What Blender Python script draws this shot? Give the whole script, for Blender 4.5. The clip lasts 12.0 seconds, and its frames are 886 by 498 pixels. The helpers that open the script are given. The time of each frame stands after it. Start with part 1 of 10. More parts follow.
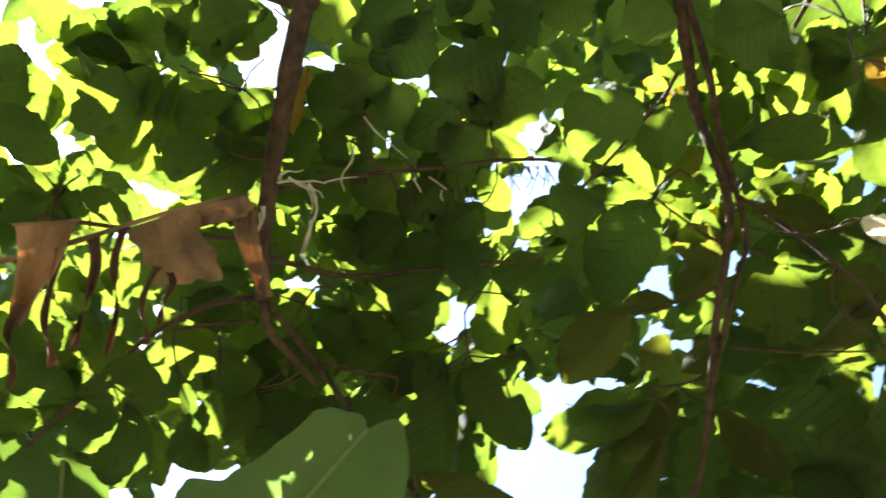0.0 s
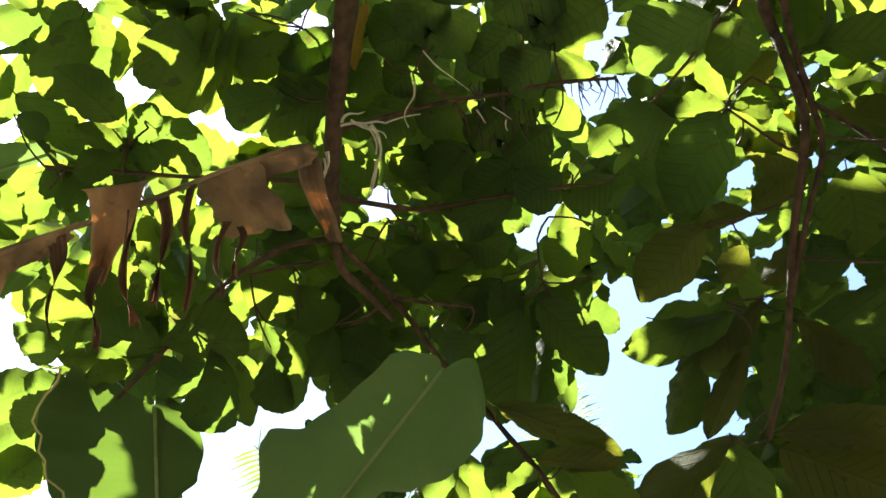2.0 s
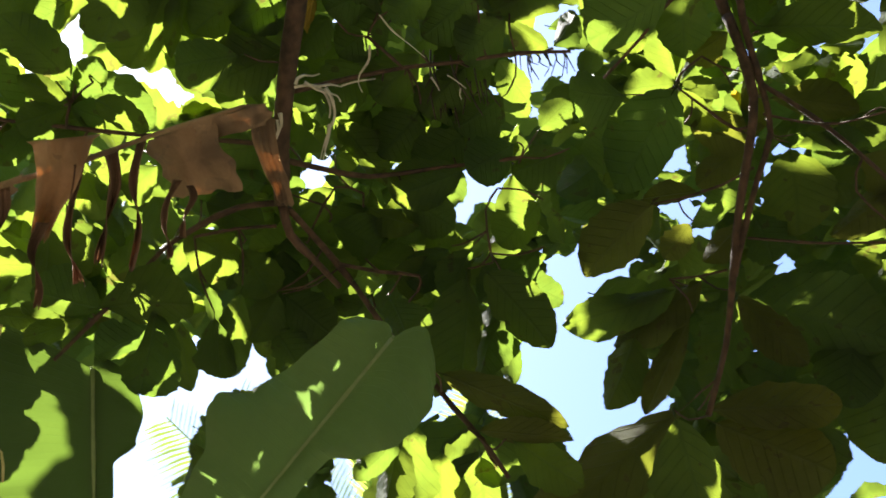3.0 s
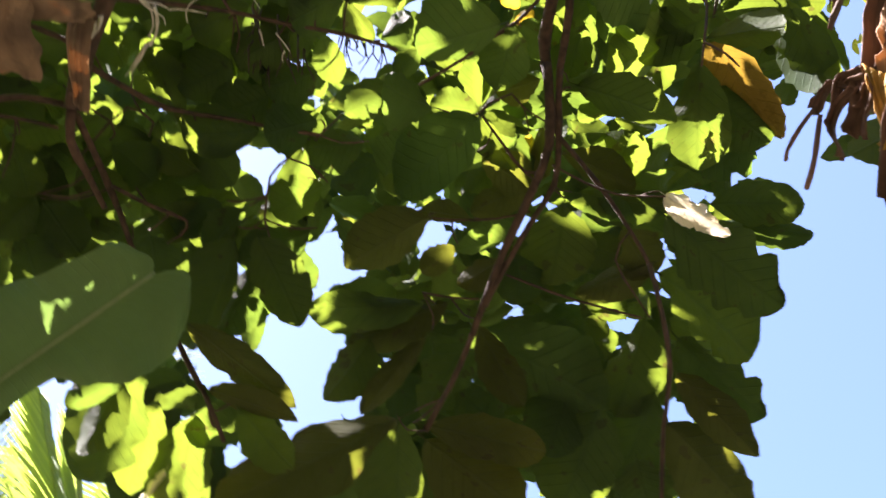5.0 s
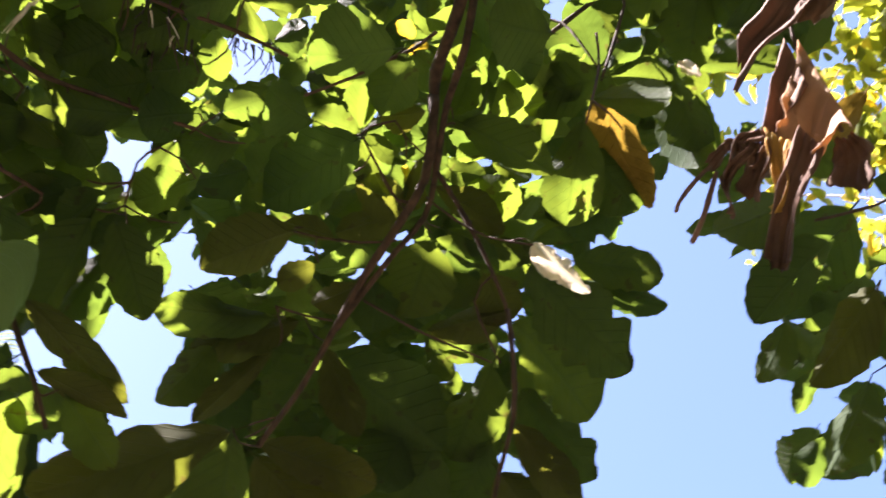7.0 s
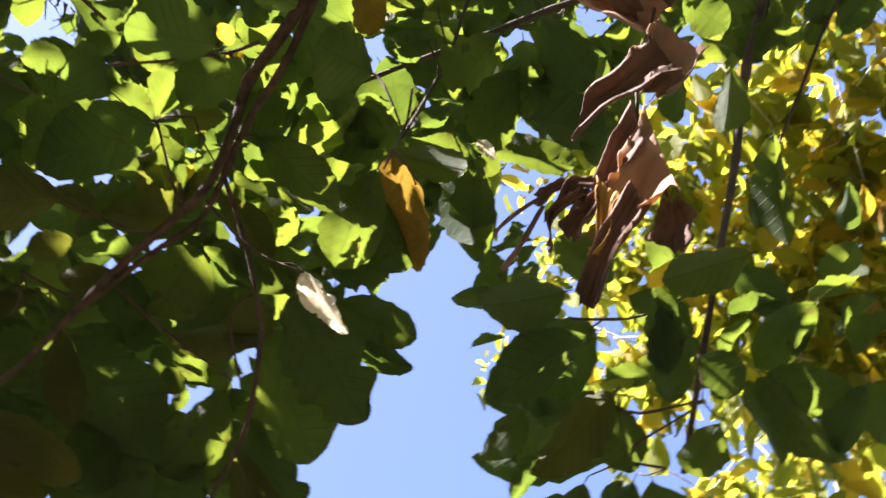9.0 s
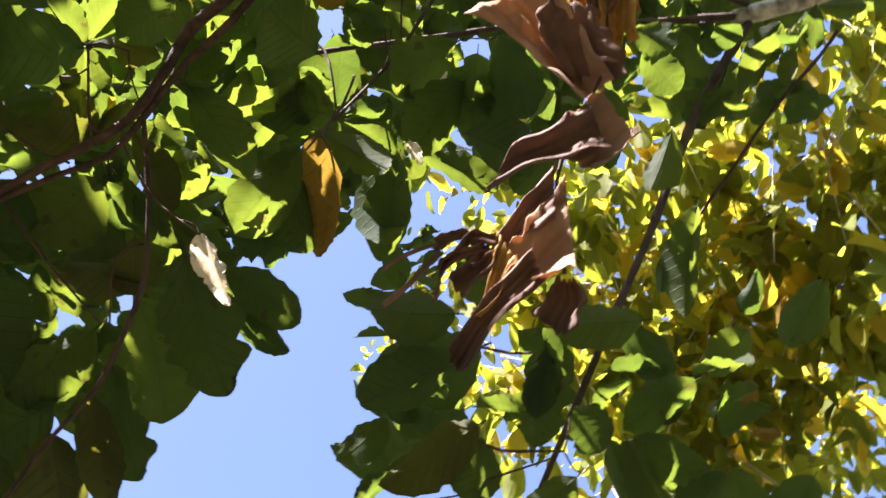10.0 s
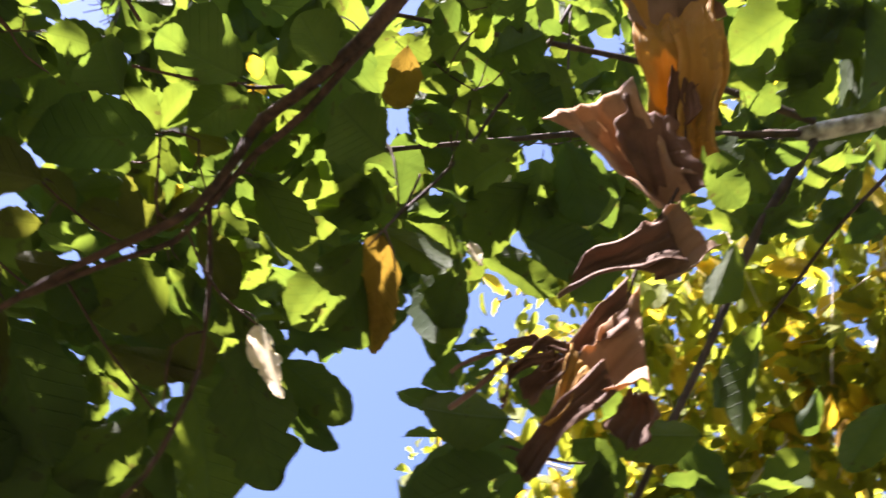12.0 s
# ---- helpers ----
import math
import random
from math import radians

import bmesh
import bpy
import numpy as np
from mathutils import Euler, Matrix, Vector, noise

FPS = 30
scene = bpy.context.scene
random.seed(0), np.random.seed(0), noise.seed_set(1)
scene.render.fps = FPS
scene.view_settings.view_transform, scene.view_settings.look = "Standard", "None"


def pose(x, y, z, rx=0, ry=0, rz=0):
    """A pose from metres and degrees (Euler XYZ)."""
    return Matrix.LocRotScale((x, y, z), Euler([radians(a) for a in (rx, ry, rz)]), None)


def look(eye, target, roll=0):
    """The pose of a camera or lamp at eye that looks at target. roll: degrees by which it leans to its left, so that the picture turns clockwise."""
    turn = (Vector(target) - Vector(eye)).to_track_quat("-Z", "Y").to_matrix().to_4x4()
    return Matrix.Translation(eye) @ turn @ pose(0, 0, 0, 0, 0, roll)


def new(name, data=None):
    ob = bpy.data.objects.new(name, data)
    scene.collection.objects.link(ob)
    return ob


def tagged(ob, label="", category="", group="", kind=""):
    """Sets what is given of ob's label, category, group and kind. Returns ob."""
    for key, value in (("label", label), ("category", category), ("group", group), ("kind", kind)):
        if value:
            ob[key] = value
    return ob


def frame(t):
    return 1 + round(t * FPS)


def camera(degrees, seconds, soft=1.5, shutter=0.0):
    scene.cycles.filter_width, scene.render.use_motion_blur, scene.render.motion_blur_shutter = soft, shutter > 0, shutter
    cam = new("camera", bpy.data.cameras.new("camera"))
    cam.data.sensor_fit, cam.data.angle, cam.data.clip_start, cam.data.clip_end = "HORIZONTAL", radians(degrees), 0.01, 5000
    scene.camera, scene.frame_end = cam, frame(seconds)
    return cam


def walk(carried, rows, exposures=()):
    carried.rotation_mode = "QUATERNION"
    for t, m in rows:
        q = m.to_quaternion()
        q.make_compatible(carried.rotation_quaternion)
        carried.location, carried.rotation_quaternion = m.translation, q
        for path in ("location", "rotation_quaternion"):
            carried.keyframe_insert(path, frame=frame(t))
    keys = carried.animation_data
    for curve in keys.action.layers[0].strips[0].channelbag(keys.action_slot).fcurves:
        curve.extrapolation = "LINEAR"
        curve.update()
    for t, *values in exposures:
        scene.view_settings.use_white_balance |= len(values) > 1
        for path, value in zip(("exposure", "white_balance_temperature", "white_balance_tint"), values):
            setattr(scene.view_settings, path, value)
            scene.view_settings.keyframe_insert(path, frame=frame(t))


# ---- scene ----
cam = camera(39.14, 12.0, soft=1.6, shutter=0.7)
PATH = [
    (0.0, pose(0.134, 0.029, 1.620, 152.59, 2.56, 28.00)),
    (0.5, pose(0.197, 0.031, 1.613, 151.14, 0.73, 32.15)),
    (1.0, pose(0.246, -0.014, 1.657, 147.69, 0.18, 34.76)),
    (1.5, pose(0.267, -0.022, 1.686, 146.32, 0.13, 33.13)),
    (2.0, pose(0.255, -0.049, 1.692, 146.48, 0.33, 33.12)),
    (2.5, pose(0.242, -0.031, 1.680, 146.31, 1.11, 32.12)),
    (2.7, pose(0.215, -0.042, 1.686, 145.94, 1.77, 31.00)),
    (4.3, pose(-0.012, -0.129, 1.730, 145.25, 6.74, 17.57)),
    (4.5, pose(-0.015, -0.117, 1.712, 145.91, 6.68, 14.50)),
    (5.0, pose(0.012, -0.107, 1.693, 143.73, 4.51, 8.07)),
    (5.5, pose(0.018, -0.073, 1.688, 143.11, 3.24, 4.76)),
    (6.0, pose(0.007, -0.051, 1.680, 143.59, 4.56, 2.89)),
    (6.5, pose(-0.015, -0.061, 1.684, 144.27, 4.98, 0.16)),
    (7.0, pose(-0.029, -0.052, 1.708, 144.75, 5.24, -3.04)),
    (7.5, pose(0.048, -0.033, 1.677, 145.15, 4.68, -8.39)),
    (7.7, pose(0.036, -0.022, 1.674, 145.68, 5.07, -9.94)),
    (9.3, pose(-0.114, 0.068, 1.673, 146.09, 6.41, -26.12)),
    (9.5, pose(-0.097, 0.057, 1.734, 145.03, 5.16, -29.41)),
    (10.0, pose(-0.087, 0.023, 1.742, 144.22, 2.78, -35.22)),
    (10.5, pose(-0.096, -0.011, 1.716, 145.91, 1.11, -39.78)),
    (11.0, pose(-0.102, 0.031, 1.746, 147.98, 1.46, -43.69)),
    (11.5, pose(-0.111, 0.044, 1.747, 148.72, -0.22, -41.97)),
    (12.0, pose(-0.103, 0.044, 1.759, 148.81, -0.68, -36.42)),
]
walk(cam, PATH, exposures=((0.0, 3.70, 6250, 5), (1.5, 3.50, 6250, 6), (2.7, 3.14, 6250, 11), (4.3, 3.28, 6250, 23), (7.7, 3.22, 6250, 28), (9.3, 3.03, 6250, 28), (12.0, 3.03, 6250, 28)))

# world, sun
SUN_AZ, SUN_EL = 100.0, 60.0
world = bpy.data.worlds.new("sky")
scene.world = world
world.use_nodes = True
wn, wl = world.node_tree.nodes, world.node_tree.links
sky = wn.new("ShaderNodeTexSky")
sky.sky_type, sky.sun_disc = "NISHITA", False
sky.sun_elevation, sky.sun_rotation = radians(SUN_EL), radians(-SUN_AZ)
sky.air_density, sky.dust_density, sky.ozone_density = 1.0, 2.0, 4.0
wl.new(sky.outputs[0], wn["Background"].inputs[0])
wn["Background"].inputs[1].default_value = 0.051
sun = new("sun", bpy.data.lights.new("sun", "SUN"))
sun.data.energy, sun.data.angle, sun.data.color = 5.0, radians(0.53), (1.0, 0.95, 0.86)
to_sun = Vector((-math.sin(radians(SUN_AZ)) * math.cos(radians(SUN_EL)), math.cos(radians(SUN_AZ)) * math.cos(radians(SUN_EL)), math.sin(radians(SUN_EL))))
sun.matrix_world = look(to_sun * 30, (0, 0, 0))


# materials
def node_mat(name):
    m = bpy.data.materials.new(name)
    m.use_nodes = True
    n, l = m.node_tree.nodes, m.node_tree.links
    n.clear()
    return m, n, l


def ramp(n, l, source, stops):
    r = n.new("ShaderNodeValToRGB")
    while len(r.color_ramp.elements) < len(stops):
        r.color_ramp.elements.new(0.5)
    for e, (at, col) in zip(r.color_ramp.elements, stops):
        e.position, e.color = at, (*col, 1)
    l.new(source, r.inputs[0])
    return r.outputs[0]


def calc(n, l, op, a, b=None, c=None):
    k = n.new("ShaderNodeMath")
    k.operation = op
    for i, v in enumerate((a, b, c)):
        if v is None:
            continue
        if isinstance(v, (int, float)):
            k.inputs[i].default_value = v
        else:
            l.new(v, k.inputs[i])
    return k.outputs[0]


def mixc(n, l, fac, a, b, mode="MIX"):
    k = n.new("ShaderNodeMix")
    k.data_type, k.blend_type = "RGBA", mode
    for i, v in ((0, fac), (6, a), (7, b)):
        if isinstance(v, (int, float)):
            k.inputs[i].default_value = v
        elif isinstance(v, tuple):
            k.inputs[i].default_value = (*v, 1)
        else:
            l.new(v, k.inputs[i])
    return k.outputs[2]


def blade_mat(name, under, through_a, through_b, veins=9.0, rough=0.6, scale=22.0, spots=(0.05, 0.03, 0.01), island=False, spot_at=0.66, parallel=False, gloss=0.03, olive=None, mottle=0.35, dull=None):
    """A leaf blade: what it scatters back, what it lets through (two ends of a range), side veins, blotches."""
    m, n, l = node_mat(name)
    out = n.new("ShaderNodeOutputMaterial")
    uv = n.new("ShaderNodeUVMap")
    uv.uv_map = "leaf"
    sep = n.new("ShaderNodeSeparateXYZ")
    l.new(uv.outputs[0], sep.inputs[0])
    u, v = sep.outputs[0], sep.outputs[1]
    av = calc(n, l, "ABSOLUTE", calc(n, l, "SUBTRACT", v, 0.5))
    wave = calc(n, l, "SUBTRACT", calc(n, l, "MULTIPLY", u, veins), calc(n, l, "MULTIPLY", av, 0.0 if parallel else veins * 0.55))
    saw = calc(n, l, "ABSOLUTE", calc(n, l, "SUBTRACT", calc(n, l, "FRACT", wave), 0.5))
    side = calc(n, l, "SMOOTH_MIN", calc(n, l, "MULTIPLY", saw, 14.0), 1.0, 0.3)
    mid = calc(n, l, "MINIMUM", calc(n, l, "MULTIPLY", av, 26.0), 1.0)
    vein = calc(n, l, "MULTIPLY", side, mid)
    no = n.new("ShaderNodeTexNoise")
    no.inputs["Scale"].default_value, no.inputs["Detail"].default_value = scale, 5
    geo = n.new("ShaderNodeNewGeometry")
    l.new(geo.outputs["Position"], no.inputs[0])
    fine = n.new("ShaderNodeTexNoise")
    fine.inputs["Scale"].default_value, fine.inputs["Detail"].default_value = scale * 9, 3
    l.new(geo.outputs["Position"], fine.inputs[0])
    if island:
        rnd = geo.outputs["Random Per Island"]
    else:
        oi = n.new("ShaderNodeObjectInfo")
        rnd = oi.outputs["Random"]
    blend = calc(n, l, "ADD", calc(n, l, "MULTIPLY", rnd, 0.8), calc(n, l, "MULTIPLY", calc(n, l, "SUBTRACT", no.outputs[0], 0.4), 0.8))
    thr = ramp(n, l, blend, ((0.1, through_a), (0.9, through_b)))
    thr = mixc(n, l, calc(n, l, "MULTIPLY", calc(n, l, "SUBTRACT", 1.0, vein), 0.14 if parallel else 0.22), thr, tuple(v * 0.35 for v in through_a), "MIX")
    blot = calc(n, l, "MULTIPLY", calc(n, l, "GREATER_THAN", no.outputs[0], spot_at), 0.6)
    thr = mixc(n, l, blot, thr, spots)
    back = mixc(n, l, calc(n, l, "MULTIPLY", calc(n, l, "SUBTRACT", 1.0, vein), 0.14 if parallel else 0.36), tuple(under), tuple(min(1, c * 1.7 + 0.008) for c in under))
    back = mixc(n, l, calc(n, l, "MULTIPLY", fine.outputs[0], 0.5), back, tuple(c * 0.55 for c in under))
    patch = n.new("ShaderNodeTexNoise")
    patch.inputs["Scale"].default_value, patch.inputs["Detail"].default_value, patch.inputs["Distortion"].default_value = scale * 0.7, 4, 0.6
    l.new(geo.outputs["Position"], patch.inputs[0])
    worn = calc(n, l, "MULTIPLY", ramp(n, l, patch.outputs[0], ((0.38, (0, 0, 0)), (0.62, (1, 1, 1)))), mottle)
    back = mixc(n, l, worn, back, dull or tuple(c * 0.45 for c in under))
    if olive:
        turn = calc(n, l, "MULTIPLY", calc(n, l, "SMOOTH_MIN", calc(n, l, "MULTIPLY", calc(n, l, "FRACT", calc(n, l, "MULTIPLY", rnd, 7.31)), 1.3), 1.0, 0.2), 0.8)
        back = mixc(n, l, turn, back, olive)
    p = n.new("ShaderNodeBsdfPrincipled")
    l.new(back, p.inputs["Base Color"])
    p.inputs["Roughness"].default_value = rough
    p.inputs["Specular IOR Level"].default_value = gloss
    bump = n.new("ShaderNodeBump")
    bump.inputs["Strength"].default_value, bump.inputs["Distance"].default_value = 0.35 if parallel else 0.9, 0.004
    l.new(calc(n, l, "ADD", vein, calc(n, l, "MULTIPLY", fine.outputs[0], 0.5)), bump.inputs["Height"])
    l.new(bump.outputs[0], p.inputs["Normal"])
    tr = n.new("ShaderNodeBsdfTranslucent")
    l.new(thr, tr.inputs[0])
    add = n.new("ShaderNodeAddShader")
    l.new(p.outputs[0], add.inputs[0])
    l.new(tr.outputs[0], add.inputs[1])
    l.new(add.outputs[0], out.inputs[0])
    return m


def bark_mat(name, a, b, scale=30.0, rough=0.85, stretch=(1, 1, 0.25), lo=0.35, hi=0.65):
    m, n, l = node_mat(name)
    out = n.new("ShaderNodeOutputMaterial")
    geo = n.new("ShaderNodeNewGeometry")
    mp = n.new("ShaderNodeMapping")
    mp.inputs["Scale"].default_value = stretch
    l.new(geo.outputs["Position"], mp.inputs[0])
    no = n.new("ShaderNodeTexNoise")
    no.inputs["Scale"].default_value, no.inputs["Detail"].default_value = scale, 8
    l.new(mp.outputs[0], no.inputs[0])
    big = n.new("ShaderNodeTexNoise")
    big.inputs["Scale"].default_value = scale * 0.15
    l.new(geo.outputs["Position"], big.inputs[0])
    col = ramp(n, l, calc(n, l, "ADD", calc(n, l, "MULTIPLY", no.outputs[0], 0.6), calc(n, l, "MULTIPLY", big.outputs[0], 0.4)), ((lo, a), (hi, b)))
    p = n.new("ShaderNodeBsdfPrincipled")
    l.new(col, p.inputs["Base Color"])
    p.inputs["Roughness"].default_value = rough
    bump = n.new("ShaderNodeBump")
    bump.inputs["Strength"].default_value, bump.inputs["Distance"].default_value = 0.8, 0.01
    l.new(no.outputs[0], bump.inputs["Height"])
    l.new(bump.outputs[0], p.inputs["Normal"])
    l.new(p.outputs[0], out.inputs[0])
    return m


GREEN = ((0.0262, 0.0440, 0.0210), (0.048, 0.076, 0.0085), (0.089, 0.115, 0.0100))
leaf_green = blade_mat("leaf_green", *GREEN, olive=(0.026, 0.034, 0.0155))
leaf_green_bulk = blade_mat("leaf_green_bulk", *GREEN, island=True, olive=(0.026, 0.034, 0.0155))
leaf_olive = blade_mat("leaf_olive", (0.044, 0.047, 0.020), (0.055, 0.062, 0.006), (0.085, 0.085, 0.008))
leaf_yellow = blade_mat("leaf_yellow", (0.16, 0.11, 0.012), (0.30, 0.19, 0.01), (0.34, 0.26, 0.015))
leaf_amber = blade_mat("leaf_amber", (0.17, 0.105, 0.022), (0.066, 0.043, 0.006), (0.105, 0.064, 0.008), spots=(0.04, 0.028, 0.004), spot_at=0.58)
leaf_pale = blade_mat("leaf_pale", (0.62, 0.57, 0.45), (0.32, 0.28, 0.20), (0.42, 0.37, 0.27), rough=0.7, mottle=0.2)
far_green = blade_mat("far_green", (0.065, 0.078, 0.016), (0.120, 0.145, 0.014), (0.335, 0.350, 0.022), veins=6, island=True, scale=5)
far_yellow = blade_mat("far_yellow", (0.15, 0.12, 0.015), (0.33, 0.29, 0.020), (0.48, 0.33, 0.020), veins=6, island=True, scale=5)
far_leaf_one = blade_mat("far_leaf_one", (0.08, 0.09, 0.015), (0.15, 0.18, 0.01), (0.36, 0.27, 0.014), veins=6, scale=5)
banana_green = blade_mat("banana_green", (0.100, 0.152, 0.052), (0.042, 0.072, 0.014), (0.060, 0.094, 0.018), veins=60, rough=0.34, parallel=True, scale=6, spot_at=0.9, gloss=0.16, mottle=0.4)
# darker copy of banana_green: the left blade's shade is put into its colour
banana_shaded = blade_mat("banana_shaded", (0.032, 0.050, 0.020), (0.030, 0.050, 0.006), (0.042, 0.066, 0.008), veins=60, rough=0.4, parallel=True, scale=6, spot_at=0.9, gloss=0.12, mottle=0.3)
banana_dry = blade_mat("banana_dry", (0.30, 0.195, 0.120), (0.08, 0.042, 0.018), (0.14, 0.080, 0.035), veins=45, rough=0.75, parallel=True, scale=14, spots=(0.01, 0.006, 0.004), spot_at=0.55, gloss=0.2, mottle=0.85, dull=(0.085, 0.060, 0.044))
banana_dry_tan = blade_mat("banana_dry_tan", (0.42, 0.26, 0.15), (0.12, 0.065, 0.028), (0.20, 0.110, 0.045), veins=45, rough=0.7, parallel=True, scale=14, spots=(0.02, 0.012, 0.007), spot_at=0.6, gloss=0.2, mottle=0.75, dull=(0.11, 0.062, 0.036))
# darker, redder brown; shade on the second dry leaf is put into it too
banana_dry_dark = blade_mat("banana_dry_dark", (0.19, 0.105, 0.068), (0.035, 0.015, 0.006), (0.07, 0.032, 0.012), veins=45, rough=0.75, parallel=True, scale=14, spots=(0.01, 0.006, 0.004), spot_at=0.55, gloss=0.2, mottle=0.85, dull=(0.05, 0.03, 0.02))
banana_dry_yellow = blade_mat("banana_dry_yellow", (0.46, 0.27, 0.055), (0.16, 0.085, 0.008), (0.26, 0.14, 0.012), veins=45, rough=0.7, parallel=True, scale=12, spots=(0.03, 0.015, 0.005), spot_at=0.52, gloss=0.2, mottle=0.6, dull=(0.26, 0.13, 0.03))
palm_green = blade_mat("palm_green", (0.09, 0.13, 0.03), (0.15, 0.20, 0.03), (0.24, 0.29, 0.04), veins=1, island=True, scale=4)
bark_brown = bark_mat("bark_brown", (0.022, 0.012, 0.007), (0.110, 0.058, 0.036), scale=44)
bark_dark = bark_mat("bark_dark", (0.028, 0.016, 0.010), (0.095, 0.058, 0.038))
bark_pale = bark_mat("bark_pale", (0.15, 0.115, 0.085), (0.72, 0.66, 0.57), scale=22, stretch=(1, 1, 1), lo=0.42, hi=0.60)
banana_dry_plain = bark_mat("banana_dry_plain", (0.05, 0.027, 0.018), (0.22, 0.12, 0.08), scale=50)
fibre_pale = bark_mat("fibre_pale", (0.42, 0.36, 0.29), (0.72, 0.65, 0.56), scale=60)
fibre_tan = bark_mat("fibre_tan", (0.34, 0.27, 0.10), (0.55, 0.46, 0.20), scale=60)
fibre_dark = bark_mat("fibre_dark", (0.03, 0.02, 0.015), (0.10, 0.06, 0.04), scale=60)
rib_pale = bark_mat("rib_pale", (0.16, 0.20, 0.07), (0.25, 0.30, 0.12), scale=40, rough=0.5)
soil = bark_mat("soil", (0.027, 0.0215, 0.013), (0.066, 0.057, 0.029), scale=3, rough=0.95, stretch=(1, 1, 1))
MATS = {"green": leaf_green, "olive": leaf_olive, "yellow": leaf_yellow, "amber": leaf_amber, "pale": leaf_pale}


# builders
def mesh_of(name, verts, faces, mat, uvs=None, smooth=True):
    me = bpy.data.meshes.new(name)
    me.from_pydata([tuple(v) for v in verts], [], faces)
    if uvs is not None:
        layer = me.uv_layers.new(name="leaf")
        idx = np.zeros(len(me.loops), dtype=np.int32)
        me.loops.foreach_get("vertex_index", idx)
        layer.data.foreach_set("uv", np.asarray(uvs, dtype=np.float32)[idx].ravel())
    if smooth:
        me.polygons.foreach_set("use_smooth", [True] * len(me.polygons))
    me.materials.append(mat)
    me.update()
    return me


def under(ob, parent):
    """Hang ob, given in world space, under parent."""
    ob.parent = parent
    m = Matrix.Identity(4)
    p = parent
    while p is not None:
        m = p.matrix_basis @ m if p.parent is None else p.matrix_parent_inverse @ p.matrix_basis @ m
        p = p.parent
    ob.matrix_parent_inverse = m.inverted()
    return ob


def thing(name, at, label, category, group="", kind=""):
    ob = new(name)
    ob.location = at
    ob.empty_display_size = 0.1
    return tagged(ob, label, category, group, kind)


def curve_points(pts, step=0.05):
    pts = [Vector(p) for p in pts]
    ext = [pts[0] * 2 - pts[1], *pts, pts[-1] * 2 - pts[-2]]
    out = []
    for i in range(1, len(ext) - 2):
        a, b, c, d = ext[i - 1:i + 3]
        k = max(2, int((c - b).length / step))
        for j in range(k):
            t = j / k
            out.append(0.5 * ((2 * b) + (c - a) * t + (2 * a - 5 * b + 4 * c - d) * t * t + (3 * b - a - 3 * c + d) * t ** 3))
    out.append(pts[-1])
    return out


def tube_data(pts, r0, r1, sides=8, rough=0.06, step=0.05, knots=True):
    line = curve_points(pts, step)
    verts, faces = [], []
    n = len(line)
    side = Vector((1, 0, 0))
    for i, p in enumerate(line):
        d = (line[min(i + 1, n - 1)] - line[max(i - 1, 0)]).normalized()
        side = (side - d * side.dot(d))
        side = side.normalized() if side.length > 1e-3 else d.orthogonal().normalized()
        up = d.cross(side)
        r = r0 + (r1 - r0) * i / (n - 1)
        if knots:
            r *= (1.2 if i % 7 == 3 else 1.0) + 0.14 * noise.noise(p * 14)
        for k in range(sides):
            a = 2 * math.pi * k / sides
            w = 1 + rough * noise.noise(p * 18 + Vector((k, 0, 0)))
            verts.append(p + (side * math.cos(a) + up * math.sin(a)) * r * w)
    if r1 > 0.02:
        for turn in (25, 50, 70, 84):
            t, c = math.sin(radians(turn)), math.cos(radians(turn))
            verts += [p + d * r1 * t + (side * math.cos(2 * math.pi * k / sides) + up * math.sin(2 * math.pi * k / sides)) * r1 * c for k in range(sides)]
        n += 4
    for i in range(n - 1):
        for k in range(sides):
            faces.append((i * sides + k, i * sides + (k + 1) % sides, (i + 1) * sides + (k + 1) % sides, (i + 1) * sides + k))
    faces.append(tuple(range(sides))[::-1])
    faces.append(tuple((n - 1) * sides + k for k in range(sides)))
    return verts, faces


def tube(name, pts, r0, r1, mat, parent=None, sides=8, rough=0.06, step=0.05, label=""):
    v, f = tube_data(pts, r0, r1, sides, rough, step)
    ob = new(name, mesh_of(name, v, f, mat))
    if parent:
        under(ob, parent)
    return tagged(ob, label) if label else ob


